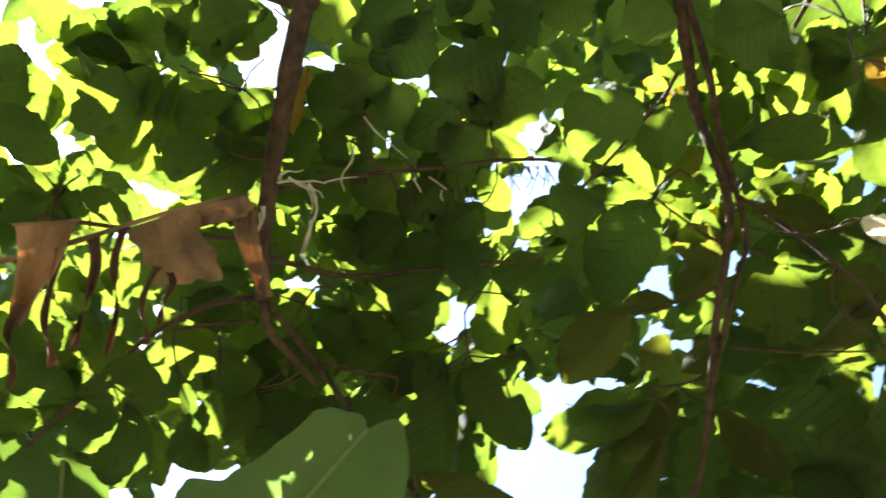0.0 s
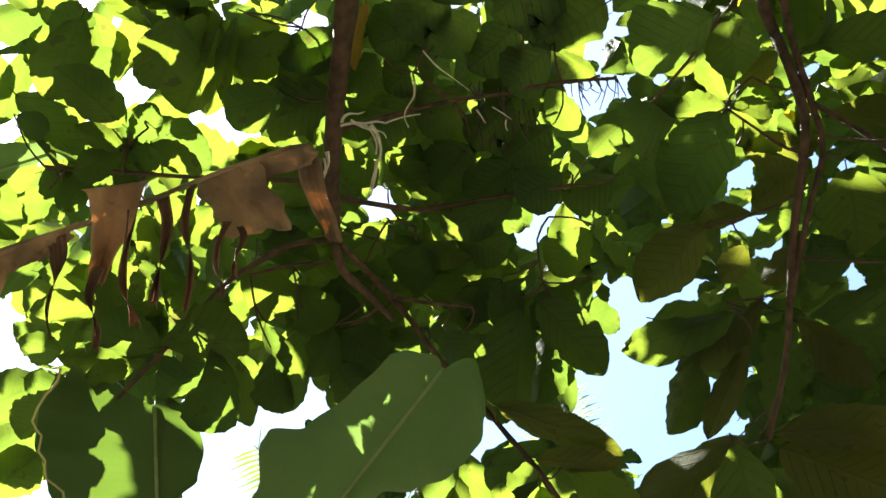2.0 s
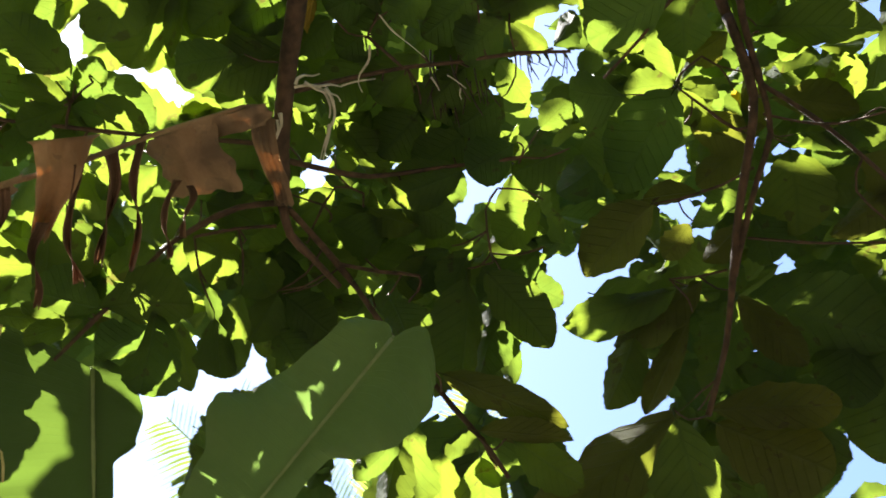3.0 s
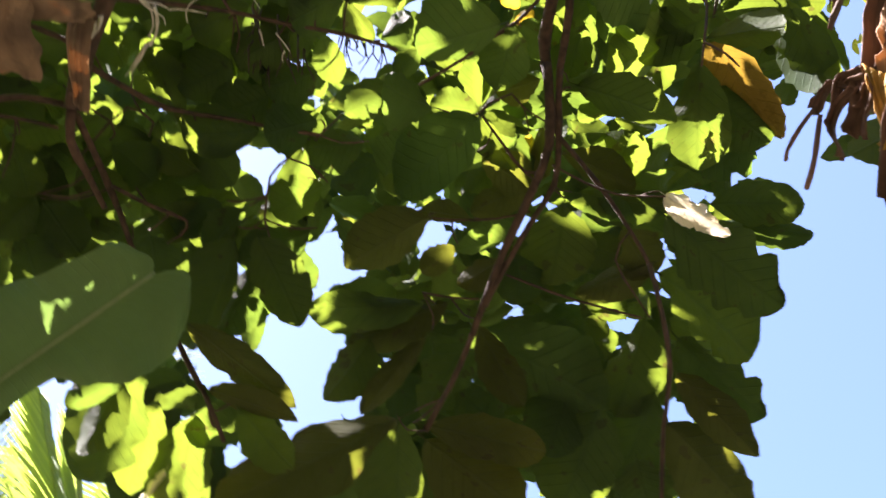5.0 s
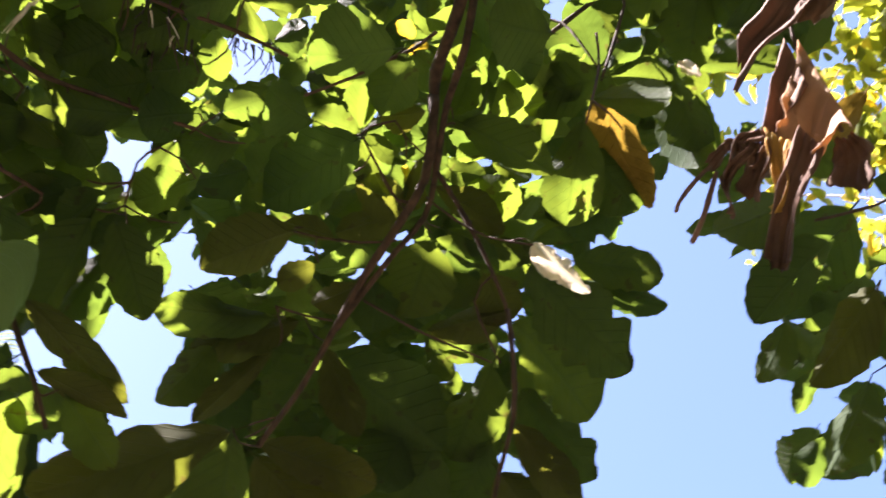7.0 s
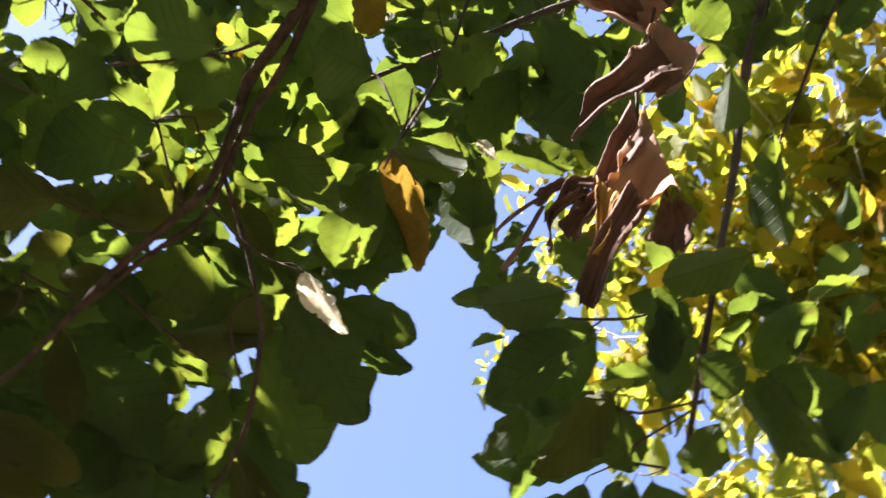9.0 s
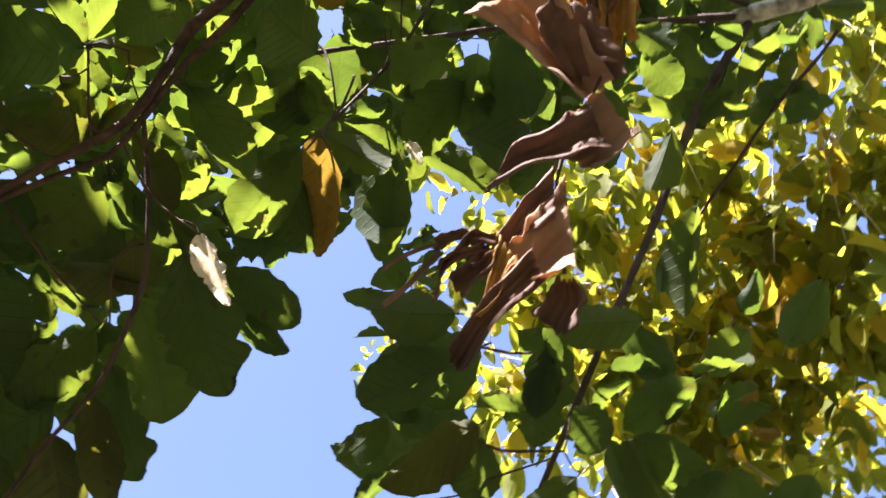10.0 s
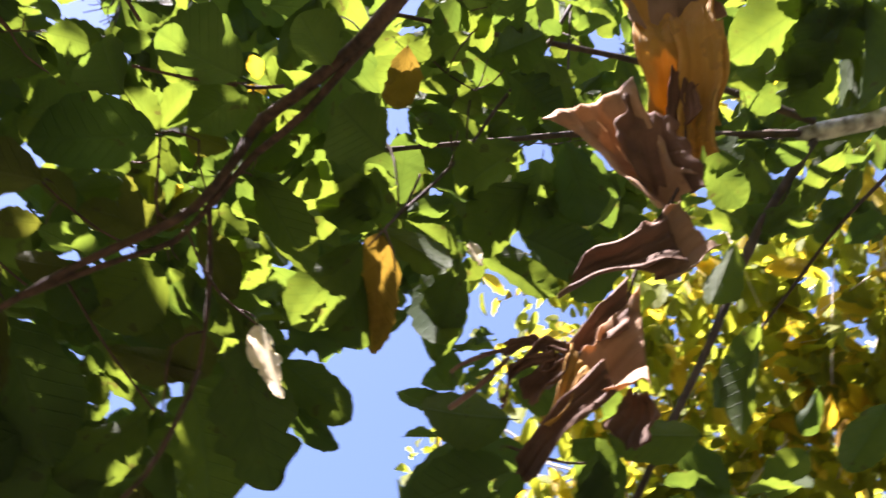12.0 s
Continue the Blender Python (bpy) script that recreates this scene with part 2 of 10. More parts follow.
def blade_grid(rows, cols, peak, fold, droop, wave, seed, bite=0.0, stalk=0.09, twist=0.0, pleat=0.0):
    """A leaf of unit length and width along +Y, upper side +Z: points, faces, uv."""
    rnd = random.Random(seed)
    ph = rnd.uniform(0, 6)
    verts, uvs, faces = [], [], []
    for i in range(rows + 1):
        x = 0.5 - 0.5 * math.cos(math.pi * i / rows)
        y = stalk + (1 - stalk) * x
        hw = 0.5 * max(math.sin(math.pi * min(max(x, 0.0), 1.0) ** peak), 0.0) ** 0.55
        hw = max(hw * (1 + 0.05 * math.sin(x * 57 + ph) * (pleat > 0) + 0.06 * noise.noise(Vector((x * 4, seed * 2.7, 0))) + 0.035 * noise.noise(Vector((x * 13, seed * 5.1, 7)))), 0.012)
        for j in range(-cols, cols + 1):
            s = j / cols
            edge = 1 - bite * abs(s) ** 3 * max(0.0, noise.noise(Vector((x * 7 + seed * 3.1, s * 1.3, seed)))) * 2.2
            xx = hw * s * edge
            z = fold * abs(xx) * 1.6 - droop * x * x * 0.5 + wave * abs(s) ** 2 * math.sin(x * 9 + ph + (1.2 if s > 0 else 0)) * 0.06 + twist * xx * x
            z += pleat * abs(s) * math.sin(6.283 * (x * 8.0 - abs(s) * hw * 4.4))
            verts.append((xx + 0.03 * math.sin(x * 3 + ph) * x, y, z))
            uvs.append((x, 0.5 + s * hw))
    w = 2 * cols + 1
    for i in range(rows):
        for j in range(2 * cols):
            faces.append((i * w + j, i * w + j + 1, (i + 1) * w + j + 1, (i + 1) * w + j))
    return verts, faces, uvs


def with_stalk(verts, faces, uvs, r=0.011, stalk=0.09):
    k = len(verts)
    for y in (0.0, stalk * 1.4):
        for a in range(3):
            verts.append((r * math.cos(a * 2.09), y, r * math.sin(a * 2.09) - 0.003))
            uvs.append((0.0, 0.5))
    for a in range(3):
        faces.append((k + a, k + (a + 1) % 3, k + 3 + (a + 1) % 3, k + 3 + a))
    return verts, faces, uvs


LEAF_FORMS = []
for i in range(12):
    v, f, t = blade_grid(22 if i < 9 else 30, 2 if i < 9 else 3, (1.05, 1.2, 1.35)[i % 3], 0.16 + 0.05 * (i % 4), (0.1, 0.3, 0.5, -0.12)[i % 4], 0.5 + 0.25 * (i % 3), i + 1, bite=0.12 if i < 9 else 0.45, twist=(-0.4, 0.0, 0.4)[i % 3], pleat=0.014)
    LEAF_FORMS.append(with_stalk(v, f, t))
PALE_FORMS = [with_stalk(*blade_grid(30, 4, 0.72, 0.35, 0.3, 2.2, 70 + i, bite=1.1, pleat=0.03, twist=0.4)) for i in range(12)]
LEAF_MESH = {(k, i): mesh_of("leaf", *(PALE_FORMS if k == "pale" else LEAF_FORMS)[i][:2], MATS[k], (PALE_FORMS if k == "pale" else LEAF_FORMS)[i][2]) for k in MATS for i in range(12)}

BOUGHS = {}
COUNT = {}
BULK = {}


def bough(tree, r0, r1, pts):
    ob = tube("branch", pts, r0, r1, bark_dark if tree is tree_three else bark_brown, tree, sides=9)
    BOUGHS.setdefault(tree.name, []).append((ob, [Vector(p) for p in curve_points(pts, 0.15)]))


def foliage(tree, mat, rows, limit=290):
    """Leaves: foot x y z, turn x y z, length, width, form, in centimetres and degrees; each under the nearest branch of its tree."""
    for x, y, z, rx, ry, rz, length, width, form in rows:
        x, y, z, length, width = x / 100, y / 100, z / 100, length / 100, width / 100
        m = pose(x, y, z, rx, ry, rz) @ Matrix.Diagonal((width, length, length, 1))
        if COUNT.get(tree.name, 0) >= limit:
            BULK.setdefault(tree.name, []).append((m, form))
            continue
        COUNT[tree.name] = COUNT.get(tree.name, 0) + 1
        here = Vector((x, y, z))
        near, line = min(BOUGHS[tree.name], key=lambda b: min((p - here).length for p in b[1]))
        joint = min(line, key=lambda p: (p - here).length)
        if 0.03 < (joint - here).length < 0.17 and COUNT[tree.name] < 200:
            bend = (joint + here) / 2 + Vector((0.012 * math.sin(x * 40), 0.012 * math.cos(y * 50), -0.008))
            tube("twig", (joint, bend, here), 0.0026, 0.0018, bark_brown, near, sides=5, step=0.09)
        ob = new("leaf", LEAF_MESH[mat, form])
        under(ob, near)
        ob.matrix_basis = m


def bulk_mesh(name, mats_forms, mat, parent):
    verts, faces, uvs = [], [], []
    for m, (v, f, t) in mats_forms:
        k = len(verts)
        verts += [m @ Vector(p) for p in v]
        faces += [tuple(i + k for i in q) for q in f]
        uvs += t
    ob = under(new(name, mesh_of(name, verts, faces, mat, uvs)), parent)
    return tagged(ob, kind="stuff")


def edge_at(line, x):
    """Half width at x, smoothly along (x, width) stops."""
    for (x0, w0), (x1, w1) in zip(line, line[1:]):
        if x <= x1:
            t = max(0.0, (x - x0) / (x1 - x0))
            return w0 + (w1 - w0) * t * t * (3 - 2 * t)
    return line[-1][1]


def banana_blade(name, foot, tip, up, parent, left, right, fold=0.3, droop=0.1, lag=(0.02, 0.02), slant=(0.0, 0.0), tears=(), mat=None, seed=1):
    """A banana leaf from the foot of its blade to the tip; up: the way its upper side faces; left, right: half widths
    in metres along the blade; lag: how far the rounded lobes reach back past the foot; slant: how far the torn edge does."""
    foot, tip, up = Vector(foot), Vector(tip), Vector(up)
    a = (tip - foot)
    length = a.length
    a.normalize()
    n = (up - a * up.dot(a)).normalized()
    b = n.cross(a)
    rows, cols = 150, 10
    verts, uvs, faces = [], [], []
    for i in range(rows + 1):
        x = i / rows
        for j in range(-cols, cols + 1):
            s = j / cols
            side = int(s > 0)
            w = edge_at(right if side else left, x)
            w *= 1 + 0.02 * math.sin(x * 31 + seed) * abs(s)
            ruff = 0.010 * math.sin(x * 23 + seed + s * 2) * s * s + 0.004 * math.sin(x * 67 + seed * 2) * s * s
            z = fold * abs(s) * w + ruff - droop * length * x * x - 0.6 * w * s * s * fold
            back = lag[side] * math.sin(math.pi * min(1.0, abs(s)) ** 0.8) + slant[side] * abs(s)
            verts.append(foot + a * (length * x - back * max(0.0, 1 - x / 0.22) ** 0.7) + b * (s * w) + n * z)
            uvs.append((x, 0.5 + s * 0.5))
    w = 2 * cols + 1
    for i in range(rows):
        for j in range(2 * cols):
            x, s = (i + 0.5) / rows, (j + 0.5 - cols) / cols
            if any(abs(x - tx - 0.03 * abs(s)) < 0.004 * abs(s) * (1 + 0.6 * math.sin(s * 9 + tx * 50)) and s * ts > 0 and abs(s) > 0.45 for tx, ts in tears):
                continue
            faces.append((i * w + j, i * w + j + 1, (i + 1) * w + j + 1, (i + 1) * w + j))
    ob = new(name, mesh_of(name, verts, faces, mat or banana_green, uvs))
    under(ob, parent)
    mid = [foot + a * (length * x) + n * (-droop * length * x * x - 0.003) for x in (0, 0.25, 0.5, 0.75, 0.97)]
    tube("midrib", mid, 0.007, 0.003, rib_pale, ob, sides=6, label="pale green midrib")
    return ob


def panel(name, a, b, c, d, parent, mat, bulge=0.03, curl=0.0, seed=0, ragged=0.25, rows=22, cols=12, label="", taper=0.62):
    """A sheet of dry leaf: top edge a to b, bottom edge d to c, rolled by curl and wrinkled."""
    a, b, c, d = Vector(a), Vector(b), Vector(c), Vector(d)
    n = (b - a).cross(d - a).normalized()
    rumple = min(1.0, (b - a).length / 0.12)
    verts, uvs, faces = [], [], []
    for i in range(rows + 1):
        t = i / rows
        for j in range(cols + 1):
            s = j / cols
            tt = t * (1 - ragged * t * abs(noise.noise(Vector((s * 5 + seed, seed * 1.7, 0.3)))))
            e = ragged * 0.25 * noise.noise(Vector((t * 6 + seed, 4.1, seed)))
            ss = min(1.15, max(-0.15, s + e * (1 if s > 0.5 else -1) * abs(s - 0.5) * 2))
            tw = tt ** taper
            half = ((b - a) * (1 - tw) + (c - d) * tw) * (0.5 + 0.12 * noise.noise(Vector((tt * 4, seed, 2.2))))
            p = ((a + b) * (1 - tt) + (c + d) * tt) / 2 + half * (2 * ss - 1)
            p = p + (b - a).normalized() * 0.012 * math.sin(tt * 5 + seed) * tt
            wid = ((b - a) * (1 - tt) + (c - d) * tt)
            if curl > 0.4:
                turn = 2.2 * tt + 0.5 * math.sin(tt * 7 + seed)
                mid = ((a + b) * (1 - tt) + (c + d) * tt) / 2
                p = mid + (p - mid) * math.cos(turn) * 0.8 + n * (2 * ss - 1) * wid.length * 0.4 * math.sin(turn) + (b - a).normalized() * 0.01 * math.sin(tt * 6 + seed * 3)
            p = p + n * (bulge * math.sin(math.pi * ss) * (0.4 + tt) + rumple * 0.026 * noise.noise(p * 9 + Vector((seed, 0, 0))) + rumple * 0.012 * noise.noise(p * 24 + Vector((0, seed, 0))) + 0.004 * math.sin(ss * 24 + seed + 2 * tt))
            if curl:
                p = p + n * wid.length * curl * (ss - 0.5) ** 2 * 2 * tt - wid * curl * 0.3 * (ss - 0.5) * tt
            verts.append(p)
            uvs.append((0.1 + 0.3 * s, t))
    w = cols + 1
    for i in range(rows):
        for j in range(cols):
            faces.append((i * w + j, i * w + j + 1, (i + 1) * w + j + 1, (i + 1) * w + j))
    ob = new(name, mesh_of(name, verts, faces, mat, uvs))
    sol = ob.modifiers.new("thick", "SOLIDIFY")
    sol.thickness = 0.0012
    under(ob, parent)
    return tagged(ob, label) if label else ob


# ground
gv = [(x, y, 0.05 * noise.noise(Vector((x * 0.4, y * 0.4, 0)))) for y in np.linspace(-10, 10, 41) for x in np.linspace(-10, 10, 41)]
gf = [(i * 41 + j, i * 41 + j + 1, i * 41 + j + 42, i * 41 + j + 41) for i in range(40) for j in range(40)]
k = len(gv)
gv += [(-900, -900, -0.2), (900, -900, -0.2), (900, 900, -0.2), (-900, 900, -0.2)]
rims = [[j for j in range(41)], [i * 41 + 40 for i in range(41)], [40 * 41 + 40 - j for j in range(41)], [(40 - i) * 41 for i in range(41)]]
for s in range(4):
    gf.append((k + s, k + (s + 1) % 4, *rims[s][::-1]))
tagged(new("ground", mesh_of("ground", gv, gf, soil)), "bare light brown soil under the trees", "ground", kind="structure")

# unseen ring of growth, added to close the place and block low sky light
hv, hf, hu = [], [], []
for i in range(13):
    for j in range(160):
        a = 2 * math.pi * j / 160
        z = -0.2 + i * 0.8
        r = 12.0 + 0.9 * noise.noise(Vector((math.cos(a) * 5, math.sin(a) * 5, z * 0.9))) + 0.5 * noise.noise(Vector((math.cos(a) * 16, math.sin(a) * 16, z * 2.5)))
        hv.append((r * math.cos(a), 1 + r * math.sin(a), z + (0.8 * noise.noise(Vector((a * 9, 0, 3))) if i == 12 else 0)))
        hu.append((i / 12, (j % 20) / 20))
for i in range(12):
    for j in range(160):
        hf.append((i * 160 + j, i * 160 + (j + 1) % 160, (i + 1) * 160 + (j + 1) % 160, (i + 1) * 160 + j))
backdrop_green = bark_mat("backdrop_green", (0.012, 0.02, 0.006), (0.04, 0.06, 0.015), scale=4, stretch=(1, 1, 1))
tagged(new("backdrop", mesh_of("backdrop", hv, hf, backdrop_green)), "unseen ring of dark green growth added to block low sky light", "hedge", kind="structure")

# the broad-leaved trees, whose boughs arch over from behind
tree_one = thing("broadleaf_tree", (-1.2, -2.6, 0), "broad-leaved tree with sunlit green crown and brown boughs", "tree", "broad-leaved trees")
tree_two = thing("broadleaf_tree", (0.7, -2.9, 0), "broad-leaved tree with drooping reddish-brown boughs and dark leaves", "tree", "broad-leaved trees")
tree_three = thing("broadleaf_tree", (4.4, 1.2, 0), "broad-leaved tree with pale mottled trunk and green leaves", "tree", "broad-leaved trees")
tube("trunk", ((-1.2, -2.6, -0.1), (-1.25, -2.5, 1.5), (-1.15, -2.2, 3.2), (-1.1, -1.5, 4.7)), 0.13, 0.07, bark_brown, tree_one, sides=14, step=0.12)
tube("limb", ((-1.1, -1.5, 4.7), (-1.2, -0.6, 5.2), (-1.15, 0.05, 5.1), (-0.402, 0.639, 4.374)), 0.06, 0.034, bark_brown, tree_one, sides=10)
tube("trunk", ((0.7, -2.9, -0.1), (0.65, -2.7, 1.6), (0.5, -2.2, 3.4), (0.3, -1.4, 5.0)), 0.14, 0.06, bark_brown, tree_two, sides=14, step=0.12)
tube("limb", ((0.3, -1.4, 5.0), (0.15, -0.5, 5.6), (0.1, 0.4, 5.4), (0.381, 0.810, 4.598)), 0.05, 0.019, bark_brown, tree_two, sides=10)
tube("limb", ((0.3, -1.4, 5.0), (0.3, -0.4, 5.5), (0.2, 0.4, 5.3), (0.393, 0.880, 4.544)), 0.04, 0.013, bark_brown, tree_two, sides=10)
tube("trunk", ((4.4, 1.2, -0.1), (4.3, 1.2, 2.0), (4.0, 1.1, 3.6), (3.2, 0.95, 4.8), (2.603, 0.159, 5.830), (2.435, 0.348, 5.808), (2.225, 0.652, 5.773), (2.117, 0.750, 5.725), (2.006, 0.865, 5.706)), 0.12, 0.028, bark_pale, tree_three, sides=14, step=0.1, label="pale grey mottled trunk")
bough(tree_one, 0.0250, 0.0170, ((-0.402, 0.639, 4.374), (-0.462, 0.701, 4.289), (-0.525, 0.775, 4.206), (-0.599, 0.860, 4.131), (-0.667, 0.946, 4.050), (-0.708, 1.008, 3.984), (-0.736, 1.064, 3.946)))
bough(tree_one, 0.0110, 0.0060, ((-0.734, 1.059, 3.949), (-0.753, 1.121, 3.922), (-0.742, 1.192, 3.913), (-0.726, 1.278, 3.896)))
bough(tree_one, 0.0075, 0.0050, ((-0.732, 1.080, 3.952), (-0.729, 1.211, 3.970), (-0.712, 1.323, 3.937), (-0.695, 1.425, 3.880), (-0.644, 1.506, 3.781), (-0.612, 1.567, 3.709), (-0.575, 1.614, 3.632), (-0.541, 1.647, 3.533)))
bough(tree_one, 0.0070, 0.0040, ((-0.742, 1.060, 3.957), (-0.836, 1.038, 3.985), (-0.931, 1.025, 3.968), (-1.012, 1.017, 3.929), (-1.087, 1.021, 3.858), (-1.154, 1.017, 3.792), (-1.255, 1.023, 3.719)))
bough(tree_one, 0.0040, 0.0060, ((-1.159, 0.598, 3.997), (-1.068, 0.697, 4.033), (-0.971, 0.796, 4.064), (-0.851, 0.898, 4.085), (-0.741, 0.960, 4.061), (-0.700, 0.990, 4.042)))
bough(tree_one, 0.0030, 0.0025, ((-1.053, 0.714, 4.036), (-1.035, 0.694, 4.040), (-1.018, 0.679, 4.054)))
bough(tree_one, 0.0030, 0.0025, ((-1.083, 0.678, 4.030), (-1.082, 0.652, 4.039), (-1.075, 0.625, 4.039)))
bough(tree_one, 0.0030, 0.0025, ((-1.135, 0.632, 4.014), (-1.160, 0.638, 4.009), (-1.186, 0.643, 3.992)))
bough(tree_one, 0.0025, 0.0020, ((-1.018, 0.679, 4.054), (-1.021, 0.658, 4.070), (-1.027, 0.632, 4.086)))
bough(tree_one, 0.0025, 0.0020, ((-1.018, 0.679, 4.054), (-0.996, 0.678, 4.089), (-0.978, 0.684, 4.120)))
bough(tree_one, 0.0070, 0.0040, ((-0.705, 1.009, 4.031), (-0.657, 1.099, 4.078), (-0.591, 1.182, 4.109), (-0.479, 1.246, 4.135), (-0.359, 1.299, 4.139), (-0.280, 1.331, 4.140)))
bough(tree_one, 0.0060, 0.0040, ((-0.626, 0.919, 4.122), (-0.579, 0.957, 4.168), (-0.511, 1.011, 4.235), (-0.418, 1.057, 4.263), (-0.312, 1.107, 4.267), (-0.190, 1.155, 4.268), (-0.076, 1.202, 4.241)))
bough(tree_one, 0.0040, 0.0030, ((-0.467, 0.965, 4.310), (-0.445, 1.003, 4.279), (-0.421, 1.049, 4.244)))
bough(tree_one, 0.0040, 0.0030, ((-0.774, 1.096, 3.938), (-0.856, 1.070, 3.960), (-0.946, 1.037, 3.955)))
bough(tree_one, 0.0045, 0.0030, ((-0.707, 1.249, 3.933), (-0.654, 1.327, 3.959), (-0.588, 1.390, 3.970), (-0.606, 1.412, 3.949)))
bough(tree_one, 0.0030, 0.0025, ((-0.628, 0.743, 4.336), (-0.621, 0.787, 4.303), (-0.611, 0.823, 4.251)))
bough(tree_one, 0.0030, 0.0025, ((-0.626, 1.211, 4.106), (-0.670, 1.162, 4.102), (-0.739, 1.179, 4.006)))
bough(tree_one, 0.0030, 0.0025, ((-0.423, 1.424, 3.978), (-0.402, 1.376, 4.073), (-0.358, 1.357, 4.107)))
bough(tree_one, 0.0030, 0.0025, ((-0.572, 1.610, 3.636), (-0.573, 1.631, 3.604), (-0.564, 1.648, 3.579)))
bough(tree_one, 0.0030, 0.0022, ((-0.592, 1.582, 3.652), (-0.564, 1.613, 3.607), (-0.556, 1.645, 3.581)))
bough(tree_two, 0.0180, 0.0130, ((0.381, 0.810, 4.598), (0.376, 0.921, 4.513), (0.357, 1.024, 4.449), (0.310, 1.161, 4.370), (0.274, 1.314, 4.392), (0.267, 1.364, 4.344)))
bough(tree_two, 0.0130, 0.0060, ((0.267, 1.358, 4.347), (0.261, 1.408, 4.286), (0.240, 1.495, 4.200), (0.182, 1.571, 4.132), (0.096, 1.670, 4.054), (0.015, 1.774, 3.962), (-0.054, 1.845, 3.862), (-0.149, 1.882, 3.713)))
bough(tree_two, 0.0120, 0.0090, ((0.393, 0.880, 4.544), (0.380, 0.980, 4.482), (0.353, 1.114, 4.393), (0.331, 1.221, 4.329), (0.297, 1.367, 4.328)))
bough(tree_two, 0.0090, 0.0060, ((0.298, 1.361, 4.331), (0.281, 1.421, 4.276), (0.263, 1.502, 4.206), (0.237, 1.568, 4.141), (0.168, 1.631, 4.091), (0.092, 1.702, 4.031), (0.027, 1.765, 3.970)))
bough(tree_two, 0.0060, 0.0045, ((0.269, 1.488, 4.214), (0.313, 1.538, 4.154), (0.355, 1.588, 4.078), (0.388, 1.636, 4.002), (0.411, 1.676, 3.942), (0.420, 1.711, 3.861)))
bough(tree_two, 0.0060, 0.0045, ((0.413, 1.674, 3.918), (0.414, 1.725, 3.798), (0.405, 1.792, 3.686), (0.366, 1.866, 3.592), (0.329, 1.966, 3.461)))
bough(tree_two, 0.0032, 0.0025, ((0.242, 1.535, 4.175), (0.307, 1.560, 4.116), (0.377, 1.566, 4.053), (0.467, 1.534, 3.974)))
bough(tree_two, 0.0045, 0.0030, ((0.221, 1.542, 4.172), (0.175, 1.548, 4.183), (0.135, 1.499, 4.240), (0.094, 1.440, 4.300)))
bough(tree_two, 0.0030, 0.0025, ((0.094, 1.440, 4.300), (0.113, 1.431, 4.328), (0.176, 1.422, 4.342)))
bough(tree_two, 0.0050, 0.0035, ((0.275, 1.235, 4.443), (0.212, 1.268, 4.409), (0.147, 1.275, 4.365), (0.075, 1.285, 4.306), (-0.041, 1.301, 4.241)))
bough(tree_two, 0.0030, 0.0025, ((0.171, 1.610, 4.106), (0.090, 1.621, 4.114), (-0.016, 1.621, 4.139), (-0.109, 1.610, 4.168)))
bough(tree_two, 0.0035, 0.0025, ((0.090, 1.718, 4.019), (0.159, 1.742, 3.984), (0.233, 1.765, 3.947), (0.381, 1.795, 3.877)))
bough(tree_two, 0.0030, 0.0022, ((0.018, 1.749, 3.983), (-0.048, 1.750, 4.006), (-0.113, 1.743, 4.034)))
bough(tree_two, 0.0030, 0.0022, ((0.388, 1.636, 4.002), (0.344, 1.688, 3.969), (0.397, 1.782, 3.859)))
bough(tree_two, 0.0030, 0.0022, ((0.314, 1.399, 4.285), (0.301, 1.398, 4.287), (0.279, 1.415, 4.280)))
bough(tree_two, 0.0035, 0.0025, ((0.662, 1.227, 4.428), (0.659, 1.276, 4.347), (0.621, 1.305, 4.226), (0.603, 1.336, 4.178)))
bough(tree_two, 0.0030, 0.0022, ((0.621, 1.302, 4.227), (0.660, 1.318, 4.186), (0.684, 1.340, 4.155)))
bough(tree_two, 0.0040, 0.0030, ((1.252, 1.613, 3.846), (1.326, 1.607, 3.844), (1.399, 1.569, 3.849), (1.502, 1.577, 3.911)))
bough(tree_two, 0.0035, 0.0025, ((1.405, 1.684, 3.757), (1.294, 1.679, 3.767), (1.460, 1.581, 3.868)))
bough(tree_three, 0.0140, 0.0070, ((2.007, 0.808, 5.717), (1.698, 0.887, 5.684), (1.466, 0.950, 5.658), (1.293, 0.991, 5.605), (1.005, 1.085, 5.512), (0.823, 1.146, 5.437), (0.531, 1.228, 5.313)))
bough(tree_three, 0.0150, 0.0060, ((2.010, 0.856, 5.706), (1.654, 1.041, 5.555), (1.310, 1.209, 5.427), (1.048, 1.329, 5.256), (0.825, 1.407, 5.071), (0.627, 1.457, 4.877)))
bough(tree_three, 0.0170, 0.0090, ((2.045, 0.856, 5.687), (1.986, 0.959, 5.522), (1.933, 1.111, 5.333), (1.898, 1.250, 5.128), (1.863, 1.386, 4.910), (1.813, 1.522, 4.689), (1.779, 1.644, 4.513), (1.773, 2.018, 4.179)))
bough(tree_three, 0.0070, 0.0050, ((2.347, 0.704, 5.715), (2.327, 0.795, 5.652), (2.235, 1.006, 5.481), (2.187, 1.226, 5.325), (2.131, 1.373, 5.184), (2.097, 1.427, 5.058)))
bough(tree_three, 0.0070, 0.0040, ((0.997, 0.935, 5.500), (0.982, 1.055, 5.366), (0.911, 1.216, 5.119), (0.880, 1.315, 4.980), (0.811, 1.406, 4.794), (0.753, 1.476, 4.664)))
